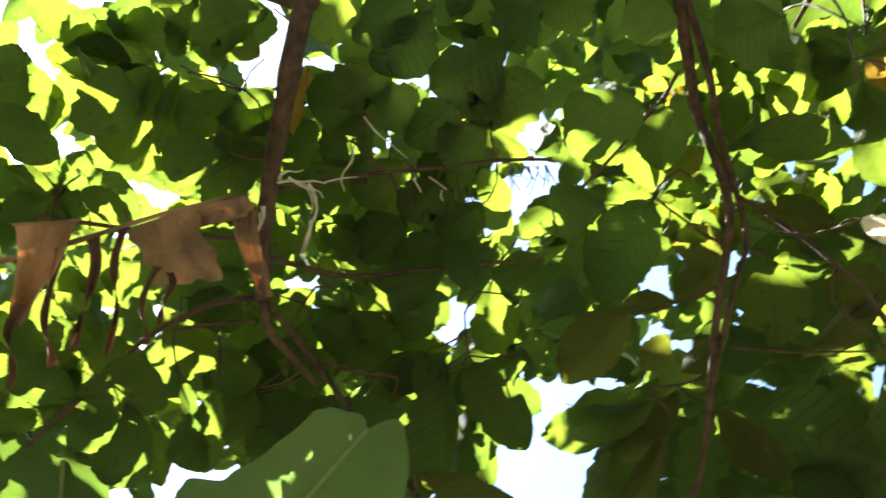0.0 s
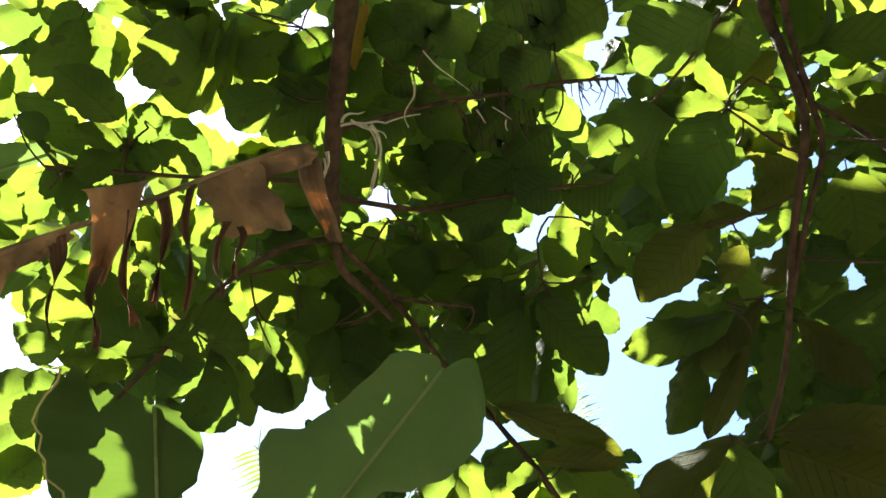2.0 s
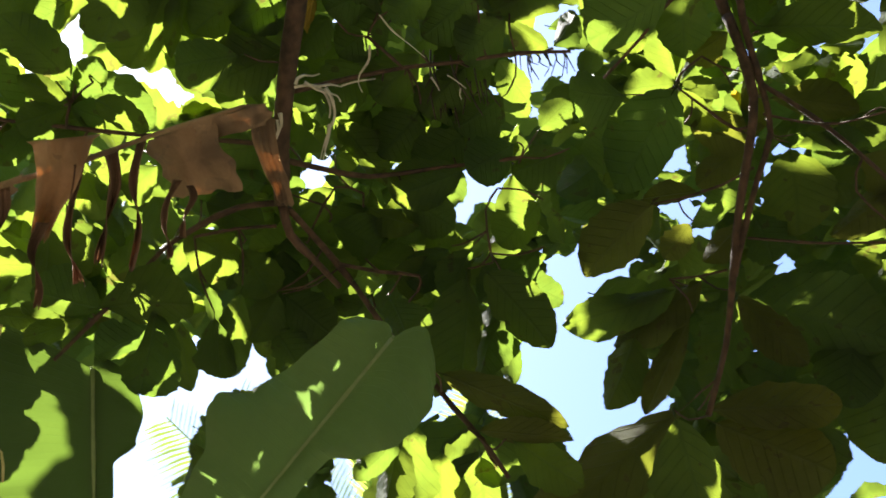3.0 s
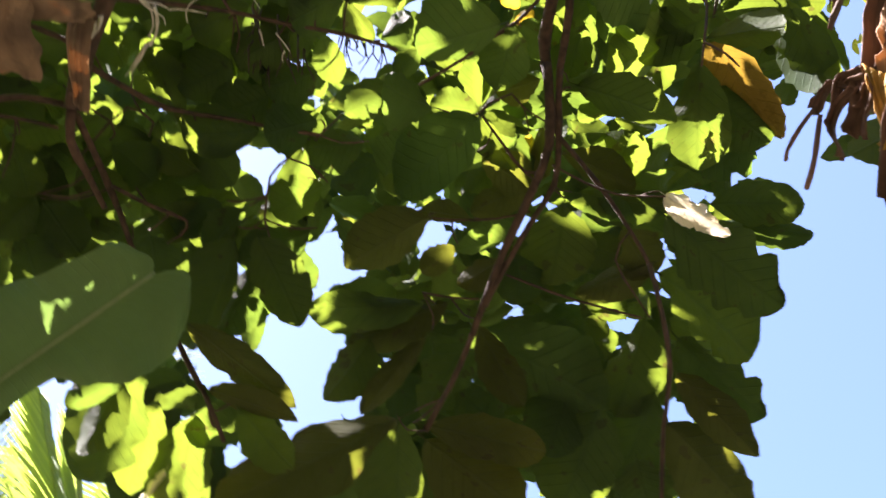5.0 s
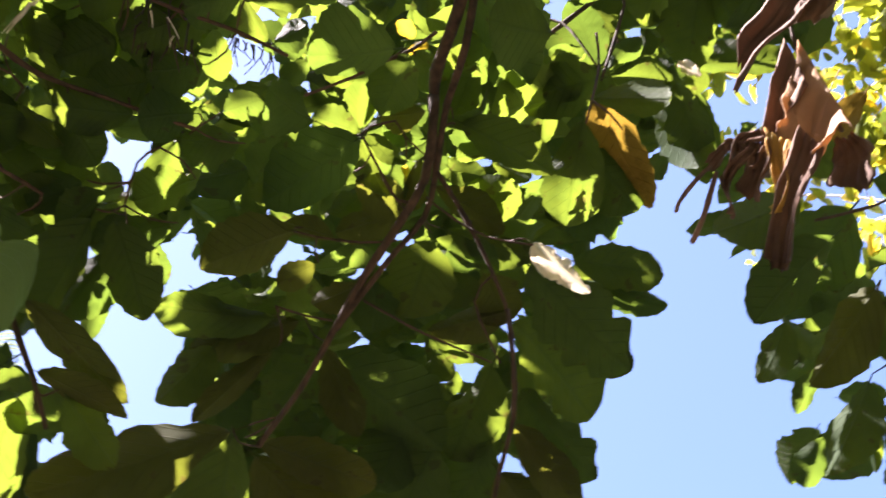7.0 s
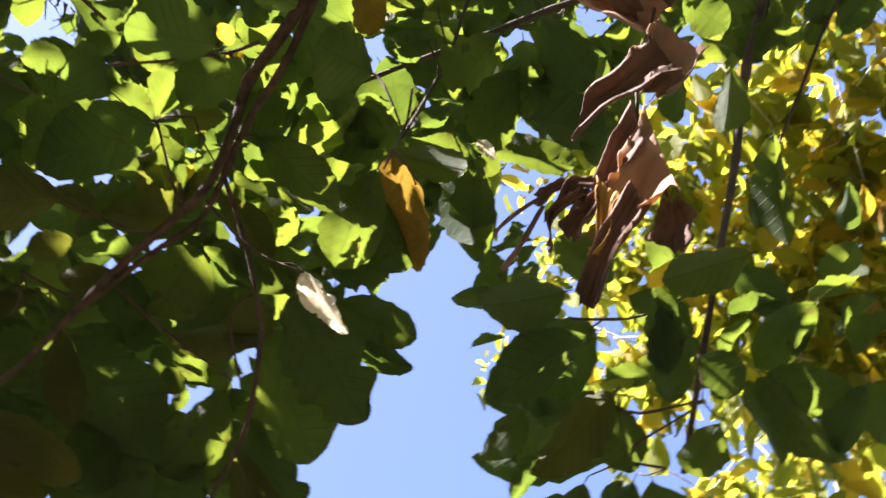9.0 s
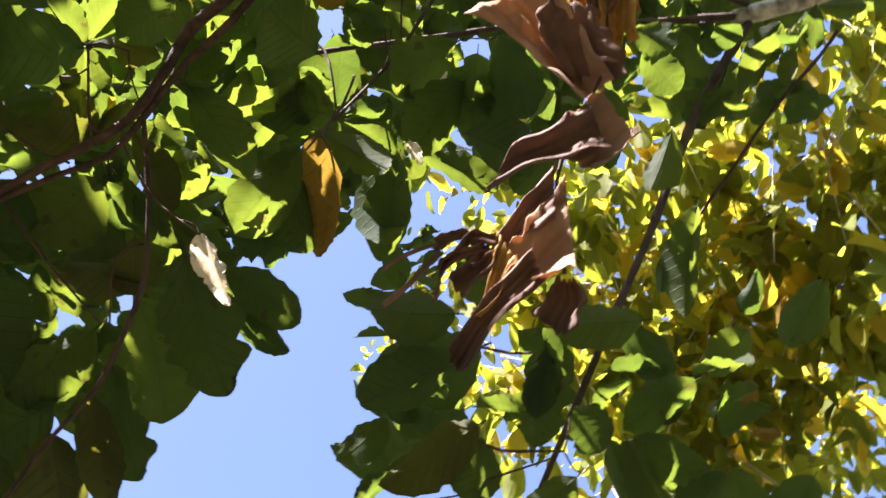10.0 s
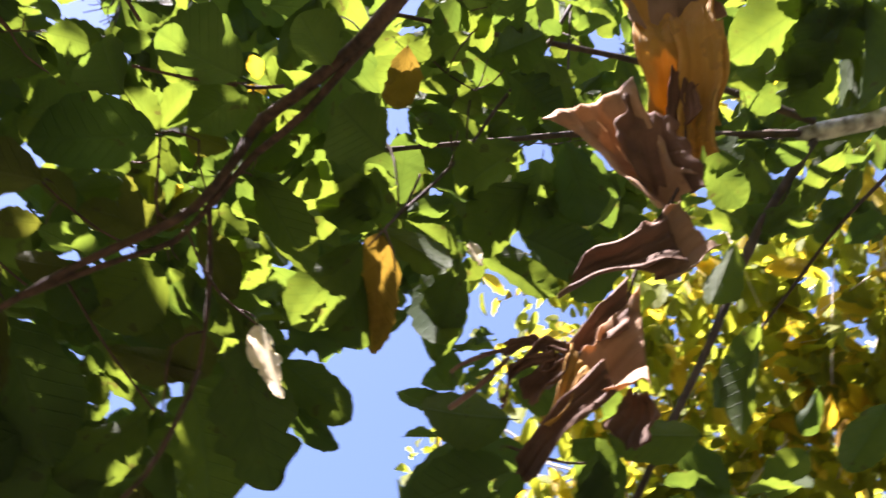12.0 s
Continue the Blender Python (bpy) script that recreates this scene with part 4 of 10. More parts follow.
for pts, r in (
    (((-0.575, 0.861, 4.004), (-0.566, 0.854, 4.010), (-0.551, 0.856, 4.014), (-0.537, 0.867, 4.015), (-0.523, 0.871, 4.018)), 0.0040),
    (((-0.580, 0.864, 4.001), (-0.556, 0.875, 4.005), (-0.538, 0.889, 4.006), (-0.514, 0.900, 4.009), (-0.497, 0.916, 4.008)), 0.0045),
    (((-0.555, 0.864, 3.999), (-0.540, 0.889, 3.994), (-0.526, 0.904, 3.993), (-0.511, 0.921, 3.990), (-0.511, 0.934, 3.985)), 0.0040),
    (((-0.524, 0.895, 3.997), (-0.522, 0.914, 3.990), (-0.526, 0.931, 3.981), (-0.534, 0.948, 3.972), (-0.548, 0.961, 3.961)), 0.0060),
    (((-0.538, 0.889, 4.006), (-0.532, 0.910, 3.999), (-0.536, 0.934, 3.988), (-0.549, 0.950, 3.977)), 0.0045),
    (((-0.557, 0.964, 3.980), (-0.570, 0.980, 3.968), (-0.582, 0.992, 3.958), (-0.601, 1.011, 3.943)), 0.0050),
    (((-0.549, 0.962, 3.983), (-0.580, 0.985, 3.962), (-0.609, 1.010, 3.940)), 0.0030),
    (((-0.616, 0.872, 3.939), (-0.622, 0.888, 3.930), (-0.632, 0.897, 3.923), (-0.648, 0.908, 3.912)), 0.0050),
    (((-0.627, 0.879, 3.932), (-0.636, 0.897, 3.921), (-0.652, 0.903, 3.913)), 0.0030),
    (((-0.500, 0.917, 4.018), (-0.471, 0.926, 4.023), (-0.433, 0.944, 4.027)), 0.0030),
    (((-0.427, 0.910, 4.120), (-0.442, 0.932, 4.108), (-0.455, 0.939, 4.101), (-0.472, 0.946, 4.094), (-0.484, 0.958, 4.085), (-0.486, 0.978, 4.076)), 0.0035),
    (((-0.350, 1.037, 4.110), (-0.348, 1.053, 4.103), (-0.348, 1.069, 4.097)), 0.0030),
    (((-0.318, 1.051, 4.112), (-0.306, 1.072, 4.105), (-0.296, 1.093, 4.098)), 0.0030),
    (((-0.306, 1.087, 4.098), (-0.314, 1.097, 4.092), (-0.315, 1.107, 4.087)), 0.0030),
    (((-0.380, 0.871, 4.147), (-0.371, 0.913, 4.134), (-0.354, 0.953, 4.123), (-0.338, 0.991, 4.111)), 0.0025),
):
    tube("strand", pts, r * 0.75, r * 0.3, fibre_pale, strands, sides=6, rough=0.9, step=0.012)

# unseen crowns added over and behind the camera to block sky light
rnd = random.Random(8)
for tree, blobs in ((tree_one, ((-1.3, -1.9, 6.0, 1.7, 1.3, 1.1, 420), (-3.2, -0.6, 5.2, 1.3, 1.4, 1.2, 300), (-1.0, -3.8, 5.0, 2.0, 1.3, 1.4, 300))),
                    (tree_two, ((0.8, -2.2, 6.2, 1.8, 1.4, 1.1, 460), (2.6, -2.4, 5.4, 1.4, 1.6, 1.3, 300), (0.9, -4.2, 5.0, 2.0, 1.3, 1.4, 300)))):
    for x, y, z, a, b, c, n in blobs:
        for i in range(n):
            d = Vector((rnd.gauss(0, 1), rnd.gauss(0, 1), rnd.gauss(0, 1))).normalized() * rnd.random() ** 0.33
            p = Vector((x + a * d.x, y + b * d.y, z + c * d.z))
            if p.y > -0.45 and p.x > -2.4:
                continue
            size = rnd.uniform(0.18, 0.28)
            BULK.setdefault(tree.name, []).append((pose(*p, rnd.uniform(-50, 20), rnd.uniform(-30, 30), rnd.uniform(0, 360)) @ Matrix.Diagonal((size * 0.52, size, size, 1)), rnd.randrange(9)))

# leaves; rows in whole centimetres are filler, many added to shade leaves below
foliage(tree_one, "green", (
(-108.7,47.6,453.2,-40,-12,21,19.9,12.1,3),(-94.9,41.7,423.1,-29,0,62,22.0,12.1,5),(-111.5,46.7,457.8,-43,-2,88,21.7,7.7,5),
(-94.7,56.2,456.4,-14,-18,72,22.8,11.2,5),(-79.0,52.8,423.0,-50,-4,52,20.0,13.9,0),(-74.9,56.0,425.0,-15,-31,59,15.0,9.1,4),
(-82.3,70.7,453.0,-31,4,88,23.5,8.2,0),(-85.2,70.9,455.1,-23,1,50,22.0,9.0,5),(-71.0,61.8,430.2,-36,-13,54,21.1,5.8,8),
(-80.7,69.8,449.0,8,-25,13,8.1,5.9,2),(-74.3,66.8,442.6,-8,-37,-15,7.0,4.7,8),))
foliage(tree_one, "green", (
(-66.4,79.1,411.6,-42,36,97,16.1,11.7,8),(-59.4,85.0,418.2,-19,10,96,18.5,14.0,3),(-62.6,72.4,428.5,-11,14,83,15.5,10.8,5),
(-55.0,76.6,430.4,-41,26,70,15.3,12.6,3),(-97.8,64.8,404.8,13,19,170,19.6,10.3,6),(-113.9,55.9,425.7,-8,6,55,11.5,10.1,2),
(-115.8,48.2,405.1,-5,-46,-26,7.9,6.1,3),(-100.4,66.7,402.4,25,23,148,13.0,6.3,3),(-103.8,69.4,408.1,49,6,-157,10.7,6.2,2),
(-105.2,69.8,410.0,33,-5,-113,12.8,8.0,4),(-110.6,73.8,423.3,-12,50,117,15.7,5.5,7),))
foliage(tree_one, "green", (
(-103.7,67.5,424.0,-9,-18,-15,20.9,11.0,7),(-89.3,80.9,400.5,4,20,159,13.7,6.3,6),(-112.4,73.4,442.4,28,-15,-77,13.7,7.8,0),
(-95.5,80.9,448.4,-17,-22,-12,14.9,7.5,5),(-86.3,99.4,443.1,-19,28,102,14.3,6.8,2),(-101.7,68.7,405.6,-40,28,97,12.8,7.3,5),
(-102.5,68.1,405.1,-3,-21,-37,7.9,6.7,7),(-121.1,61.5,408.0,-16,-58,14,9.7,9.3,1),(-128.1,69.0,419.9,-32,-20,80,12.6,8.8,8),
(-107.0,76.7,424.2,-14,2,-2,10.9,9.6,6),(-110.7,67.0,405.3,-24,11,67,11.9,7.0,8),))
foliage(tree_one, "green", (
(-112.4,83.0,415.2,-49,-1,45,10.8,6.3,2),(-100.0,93.9,417.9,-51,15,78,13.3,9.2,2),(-99.7,88.1,413.9,-31,-1,84,14.2,10.0,5),
(-111.5,82.8,409.4,-24,-30,22,12.6,8.3,7),(-119.4,86.6,409.1,-15,-6,61,11.5,4.5,0),(-87.5,89.4,419.1,2,-16,-39,8.1,4.2,4),
(-71.7,102.4,414.4,4,33,109,15.0,10.8,2),(-79.3,109.3,411.9,7,37,135,17.3,10.9,6),(-93.9,102.8,408.4,-7,-25,-36,15.1,11.0,6),
(-138.1,78.5,401.3,-15,-35,-45,17.3,8.3,0),(-141.5,82.5,392.8,18,-27,-61,16.9,8.3,6),))
foliage(tree_one, "green", (
(-144.0,84.7,387.3,14,-58,-44,10.5,7.2,3),(-138.1,91.5,384.3,8,-57,-51,13.1,7.8,2),(-113.4,102.2,380.7,-16,12,147,16.3,12.1,7),
(-116.5,99.7,380.1,5,-15,-67,22.5,12.6,2),(-119.1,102.6,381.9,-40,36,98,14.5,5.5,5),(-116.7,114.2,393.2,-59,11,68,10.9,5.8,7),
(-104.2,106.8,382.1,-63,10,19,21.6,11.1,5),(-104.3,113.3,385.2,-36,-20,37,16.5,7.4,1),(-96.6,115.8,384.0,-60,-13,41,16.6,9.9,2),
(-91.0,117.2,390.9,-44,-3,46,20.2,9.5,5),(-99.2,115.0,394.9,-34,1,17,9.6,4.5,0),))
foliage(tree_one, "green", (
(-101.0,110.7,413.9,-54,25,67,14.7,6.6,3),(-128.9,89.0,403.2,-17,-24,-30,17.2,8.6,4),(-119.6,100.8,403.8,-46,-22,52,10.3,3.8,6),
(-121.4,105.1,400.5,34,-19,-91,13.5,8.7,4),(-99.4,103.4,402.0,-35,-59,-4,15.8,13.8,7),(-90.4,113.6,401.7,-41,-26,12,14.1,12.1,2),
(-86.3,124.3,394.1,-40,17,52,13.2,9.7,6),(-154.7,95.8,392.5,30,-61,-47,10.8,9.5,7),(-35.7,89.0,436.8,-24,5,96,16.9,14.2,3),
(-50.9,88.4,432.5,-12,21,71,13.5,9.7,3),(-39.5,94.5,433.3,-8,13,79,15.6,12.3,0),))
foliage(tree_one, "green", (
(-27.1,94.1,436.3,-12,-8,81,14.0,13.7,9),(-20.0,100.1,433.0,-8,33,74,16.3,14.0,0),(-16.1,107.9,430.9,-21,18,78,15.2,13.6,5),
(-20.4,98.5,435.7,-3,-35,-30,13.5,11.4,6),(-47.3,101.6,431.3,-28,13,77,16.6,13.1,4),(-37.5,106.4,431.7,-24,13,78,16.7,13.2,2),
(-30.0,113.9,430.3,-36,34,59,15.9,14.5,11),(-25.5,123.5,426.5,-28,51,66,14.6,13.3,1),(-54.9,112.6,431.0,-24,14,65,13.0,9.8,8),
(-44.1,116.2,425.4,-14,15,67,14.9,13.8,3),(-37.0,124.9,420.9,-16,25,81,14.8,13.0,0),))
foliage(tree_one, "green", (
(-65.2,92.5,432.4,-25,-1,4,13.1,8.7,2),(-70.4,100.4,427.4,-22,-48,10,13.5,9.5,4),(-27.0,129.6,414.9,-12,31,85,13.3,12.1,5),
(-17.2,136.2,413.1,-5,59,91,14.3,12.3,7),(-67.7,104.8,442.4,39,-21,-130,7.4,3.9,7),(-73.9,106.2,429.9,-1,-27,-99,7.6,4.6,0),
(-64.3,110.0,431.1,1,-20,-10,7.3,6.5,2),(-68.1,117.1,426.9,-12,-28,-33,5.9,5.9,1),(-81.6,116.5,422.0,9,-7,-65,5.1,4.6,7),
(-46.0,118.5,433.3,-41,-5,14,6.1,3.7,5),(-45.5,125.9,429.7,-8,-29,-46,19.9,4.5,8),))
foliage(tree_one, "green", (
(-24.9,119.1,438.2,-15,-19,-1,13.5,8.0,4),(-32.5,134.5,433.3,-43,-14,-14,9.5,5.8,4),(-11.9,121.9,432.7,26,44,160,12.1,8.6,6),
(-12.0,121.8,433.1,0,-49,-115,10.3,9.5,5),(-23.2,134.6,424.2,40,-30,-114,10.2,8.4,2),(-32.1,138.1,422.7,-36,12,20,28.6,14.5,11),
(-39.3,128.9,413.0,-24,23,99,19.2,12.2,3),(-56.5,126.4,412.5,-26,-31,-21,15.2,10.9,0),(-64.9,125.1,412.8,-49,-51,-2,13.8,11.2,5),
(-67.7,118.7,414.5,-18,19,83,14.6,9.9,2),(-73.2,123.5,410.4,-25,-13,-35,13.6,11.6,5),))
foliage(tree_one, "green", (
(-57.4,135.9,415.0,-2,-6,-45,9.4,4.0,2),(-43.3,137.7,388.4,-31,-13,-11,23.3,12.6,0),(-43.8,157.4,407.8,-6,-7,-34,14.0,7.0,8),
(-45.9,155.8,387.5,-33,-1,26,12.6,5.0,0),(-47.4,139.9,392.7,-58,-13,55,25.6,16.6,7),(-43.4,148.5,391.1,-43,29,26,19.2,12.7,3),
(-52.7,163.4,363.4,-33,-41,-12,19.0,11.5,8),(-79.9,124.1,407.8,-55,-34,0,17.3,11.1,6),(-87.2,126.6,396.0,-20,-23,-16,14.5,12.2,8),
(-71.5,139.3,399.1,-20,17,70,13.8,12.3,0),(-67.6,140.1,397.4,-14,10,0,14.6,12.3,6),))
foliage(tree_one, "green", (
(-65.6,146.9,399.6,29,13,-125,12.2,12.1,0),(-70.6,133.5,407.9,-2,-21,-43,13.8,8.5,5),(-51.0,141.1,405.8,-30,19,70,13.6,10.9,7),
(-46.0,142.5,404.4,-44,7,68,15.8,11.3,5),(-92.4,131.0,392.3,-32,-4,-9,14.3,11.9,4),(-88.2,125.9,396.6,-16,-17,51,14.5,10.1,2),
(-88.8,132.2,410.8,-49,21,52,4.2,3.7,8),(-73.7,136.7,414.6,2,33,100,5.6,3.1,4),(-81.8,139.9,409.6,-35,-18,-11,4.7,3.7,7),
(-87.2,138.3,407.7,-13,-48,16,7.1,3.5,0),(-63.6,150.9,410.1,-16,-16,-45,5.3,3.0,1),))
foliage(tree_one, "green", (
(-94.3,139.1,397.6,-34,-8,55,9.9,6.1,4),(-28.5,144.7,412.1,-25,0,82,14.8,10.9,0),(-31.8,149.1,400.9,-16,42,69,19.2,11.0,5),
(-44.3,84.9,446.5,-15,0,92,15.8,14.8,11),(-36.0,98.8,443.5,-9,3,86,14.8,16.2,10),(-28.0,106.2,441.7,11,26,80,17.6,15.7,3),
(-23.9,114.6,440.0,-29,28,65,15.7,15.8,1),(-54.2,99.5,441.0,-20,-3,83,14.7,12.2,3),(-47.3,111.4,435.8,-13,6,82,15.9,16.1,7),
(-39.6,122.0,433.3,-24,1,88,15.9,16.9,3),(-32.4,127.7,432.0,-25,33,63,13.7,13.1,8),))
foliage(tree_one, "green", (
(-59.6,125.2,431.7,18,13,158,13.0,8.8,0),(-26.2,67.4,442.2,-18,9,77,19.0,15.1,5),(-17.9,73.1,441.5,-9,27,64,18.2,15.7,6),
(-15.2,79.2,438.1,-8,26,62,19.7,15.4,2),(3.7,82.1,440.6,5,-3,81,17.5,15.9,8),(8.3,89.3,437.2,-24,7,76,16.7,15.2,10),
(-27.3,85.1,437.7,-31,21,75,19.1,15.2,11),(-2.1,92.4,428.5,12,47,93,23.5,19.7,11),(0.9,102.4,422.5,19,8,84,23.4,17.6,7),
(-3.3,79.2,443.3,-3,29,86,16.7,14.2,4),(20.2,92.4,439.5,15,40,89,16.1,14.9,2),))
foliage(tree_one, "green", (
(-46.9,61.9,435.0,-34,9,104,20.3,14.9,11),(-54.6,70.5,433.6,5,16,153,12.9,9.8,7),(53.2,115.3,426.3,14,35,100,15.9,18.3,2),
(33.0,109.7,436.3,10,-2,109,14.1,12.2,3),(-87.6,37.4,448.4,-48,-6,74,15.9,10.4,2),(-81.5,47.2,449.0,-37,-4,89,17.1,10.6,1),
(-100.3,37.7,443.0,-31,-6,72,14.4,9.0,4),(-72.4,46.7,451.7,-32,13,61,15.1,9.2,2),(-174.6,95.5,389.5,38,-25,-80,21.5,12.5,5),
(-178.2,104.4,382.2,50,-35,-104,19.0,12.0,3),(-177.7,112.1,379.1,35,-20,-97,16.4,12.5,5),))
foliage(tree_one, "green", (
(-153.9,86.7,403.7,-25,-31,-5,14.2,8.2,3),(-147.8,98.9,397.1,0,-32,-63,15.2,7.2,6),(-116.4,24.8,441.0,-16,-2,-15,15.7,9.8,7),
(-131.8,32.6,442.8,31,-46,-77,19.4,10.3,6),(-134.6,33.7,440.4,13,-35,-1,18.9,12.1,4),(-123.7,44.8,445.0,-14,-2,56,21.2,7.6,8),
(-141.9,50.4,421.5,-6,-33,15,24.7,11.7,6),(-155.1,58.7,418.0,-18,-36,-17,20.2,10.4,5),))
foliage(tree_one, "olive", (
(-119.0,103.2,384.2,-40,-43,-2,9.5,5.3,8),(-59.1,142.8,368.6,-11,-32,-31,31.0,8.2,0),(-58.3,157.8,363.5,-13,-25,-58,21.6,7.4,0),))
foliage(tree_one, "amber", (
(-45.6,75.7,432.5,-13,-27,50,17.3,7.0,8),))
foliage(tree_two, "green", (
(-72.2,157.8,377.0,-45,-2,42,28.3,16.7,9),(-64.3,174.4,377.1,-37,-8,30,28.7,15.4,4),(-71.1,169.4,377.3,-36,1,33,23.1,12.1,5),
(-70.1,151.3,364.5,-25,26,70,15.4,7.5,7),(-73.0,153.3,366.0,-51,30,16,18.5,11.8,0),(-30.5,203.4,376.1,-17,63,60,36.9,12.4,4),
(-19.8,176.7,365.7,-53,-10,24,29.0,19.5,8),(-14.1,212.3,386.7,-32,-7,-28,22.3,17.1,5),(-1.9,193.5,410.9,-17,-15,-50,40.1,23.3,1),
(1.2,193.2,412.1,-15,17,36,29.2,13.8,9),(-25.8,191.5,411.6,-43,43,21,20.7,15.0,0),))
foliage(tree_two, "green", (
(-9.2,186.1,413.1,9,56,100,32.2,9.6,5),(-33.0,181.4,421.6,0,-4,-39,18.0,13.3,5),(18.9,120.7,429.8,-10,-2,87,22.6,20.0,7),
(20.9,124.7,437.9,-16,13,22,17.1,12.8,1),(9.4,150.6,441.9,18,16,-162,18.0,10.1,3),(9.4,151.8,443.8,15,7,-148,21.2,8.1,3),
(10.1,147.7,437.3,9,28,113,13.3,9.1,4),(10.1,154.2,449.0,-8,-50,-109,11.3,7.9,3),(10.0,149.3,440.8,-33,-2,-54,11.0,6.7,0),
(8.8,148.1,437.7,-55,-28,4,17.5,10.3,8),(10.4,140.3,425.1,5,3,50,31.9,17.0,0),))
foliage(tree_two, "green", (
(-0.6,140.7,430.2,-7,55,114,15.8,13.7,2),(-11.9,137.0,443.0,-27,21,48,11.8,10.5,6),(-2.5,134.2,450.3,-25,10,50,9.2,6.3,3),
(-2.1,128.1,453.2,-16,49,49,9.9,7.1,1),(-7.8,193.8,430.5,-31,-19,-54,10.5,6.1,7),(-14.2,198.7,426.5,-35,-48,-60,10.9,3.5,3),
(1.9,175.1,425.8,-31,-36,-59,5.1,3.6,3),(36.7,139.0,471.1,-14,17,-17,12.6,8.0,7),(35.6,152.6,464.5,0,10,-49,7.8,7.6,7),
(27.1,146.9,452.3,-10,38,37,8.7,6.7,0),(28.1,153.1,444.1,10,33,105,13.3,7.9,7),))
foliage(tree_two, "green", (
(31.9,143.2,437.1,-19,-7,-66,28.1,14.1,0),(42.8,159.5,443.9,-42,-28,-59,12.6,5.2,5),(69.6,148.3,458.6,-7,1,87,27.7,21.6,10),
(42.8,133.0,456.1,-6,-21,-45,14.1,12.6,7),(59.0,139.2,462.5,-37,4,-45,13.6,9.7,4),(32.1,160.7,448.9,-42,-30,-43,11.9,8.2,5),
(53.4,172.6,445.0,24,47,130,10.9,11.0,8),(60.5,165.9,448.3,-21,-1,39,19.3,12.9,8),(60.3,166.7,451.4,-26,8,3,10.2,5.4,3),
(66.9,146.2,447.0,-32,22,-3,30.1,15.8,5),(68.9,158.9,452.2,-28,-8,-40,23.0,17.7,5),))
foliage(tree_two, "green", (
(85.9,171.5,449.5,-31,49,40,25.1,13.8,10),(66.9,145.5,451.5,-31,-28,-92,25.5,9.6,2),(91.5,142.8,468.1,-50,-4,-17,33.7,14.3,6),
(79.2,148.6,473.1,-28,-15,-77,12.4,7.0,8),(90.8,157.0,480.6,-23,-35,-53,13.9,7.6,7),(60.5,175.6,422.6,-13,-31,-81,25.1,12.6,8),
(66.7,187.7,431.3,-47,-54,-44,18.1,5.0,8),(65.6,186.0,429.1,-39,-43,-55,25.3,8.4,1),(28.7,166.9,424.4,-28,-54,-53,24.0,9.8,4),
(27.5,172.4,428.6,-17,-18,-66,13.2,4.9,5),(36.5,170.5,439.5,-15,-37,-64,7.0,3.4,0),))
foliage(tree_two, "green", (
(48.0,170.6,417.0,-43,-20,-38,38.9,20.7,9),(27.0,168.7,424.8,-49,14,12,23.0,19.1,0),(26.5,178.6,422.4,-45,-30,-47,14.7,10.7,5),
(12.2,175.0,415.6,-47,9,-13,14.3,12.2,2),(28.7,211.6,428.6,-27,-41,-31,8.4,8.8,2),(36.7,216.4,428.7,-32,25,3,7.6,4.5,4),
(32.1,208.3,432.8,-38,-7,-33,5.0,5.2,5),(45.2,204.8,419.9,-49,40,-8,29.3,16.1,5),(46.8,193.8,423.9,-35,1,-60,34.6,26.4,10),
(50.1,209.5,415.4,-48,-37,-10,32.3,18.2,9),(44.8,218.0,405.9,-32,32,14,32.9,19.2,8),))
foliage(tree_two, "green", (
(29.3,214.8,400.5,-30,11,28,31.9,22.3,0),(24.3,209.8,407.8,-46,14,29,24.8,17.4,4),(24.1,233.3,399.1,-19,45,46,15.0,8.2,0),
(35.0,227.6,391.0,-44,0,-6,16.5,15.6,9),(14.1,207.6,413.9,-31,-27,-30,13.8,13.9,10),(33.7,216.4,416.9,-24,21,24,15.2,12.7,3),
(30.5,106.9,459.5,-11,23,-41,40.2,20.0,1),(31.0,156.6,454.0,34,-29,-174,26.4,12.8,2),(23.1,128.7,468.8,-19,-12,-53,8.9,6.3,8),
(24.2,106.8,466.7,-29,17,-16,21.3,12.4,7),(24.9,110.1,476.2,-30,-18,-61,13.3,9.4,6),))
foliage(tree_two, "green", (
(73.0,139.9,453.1,17,18,72,24.6,17.3,0),(89.2,136.8,449.2,-21,1,-23,30.7,11.8,3),(149.1,119.8,402.3,20,65,63,23.7,13.2,4),
(131.2,138.2,404.4,-47,16,-39,20.9,10.3,0),(110.0,142.6,401.6,-20,60,50,23.6,16.5,0),(100.9,153.6,405.3,2,14,85,16.5,7.7,8),
(116.2,146.9,393.7,-15,22,40,29.2,17.6,5),(107.2,169.1,389.8,-56,44,-14,17.2,10.7,0),(125.8,159.0,385.8,-41,-3,-20,17.4,13.4,1),
(131.4,138.3,402.4,-41,20,-46,25.4,13.5,10),(147.3,149.4,399.2,-53,-16,-64,14.3,12.0,0),))
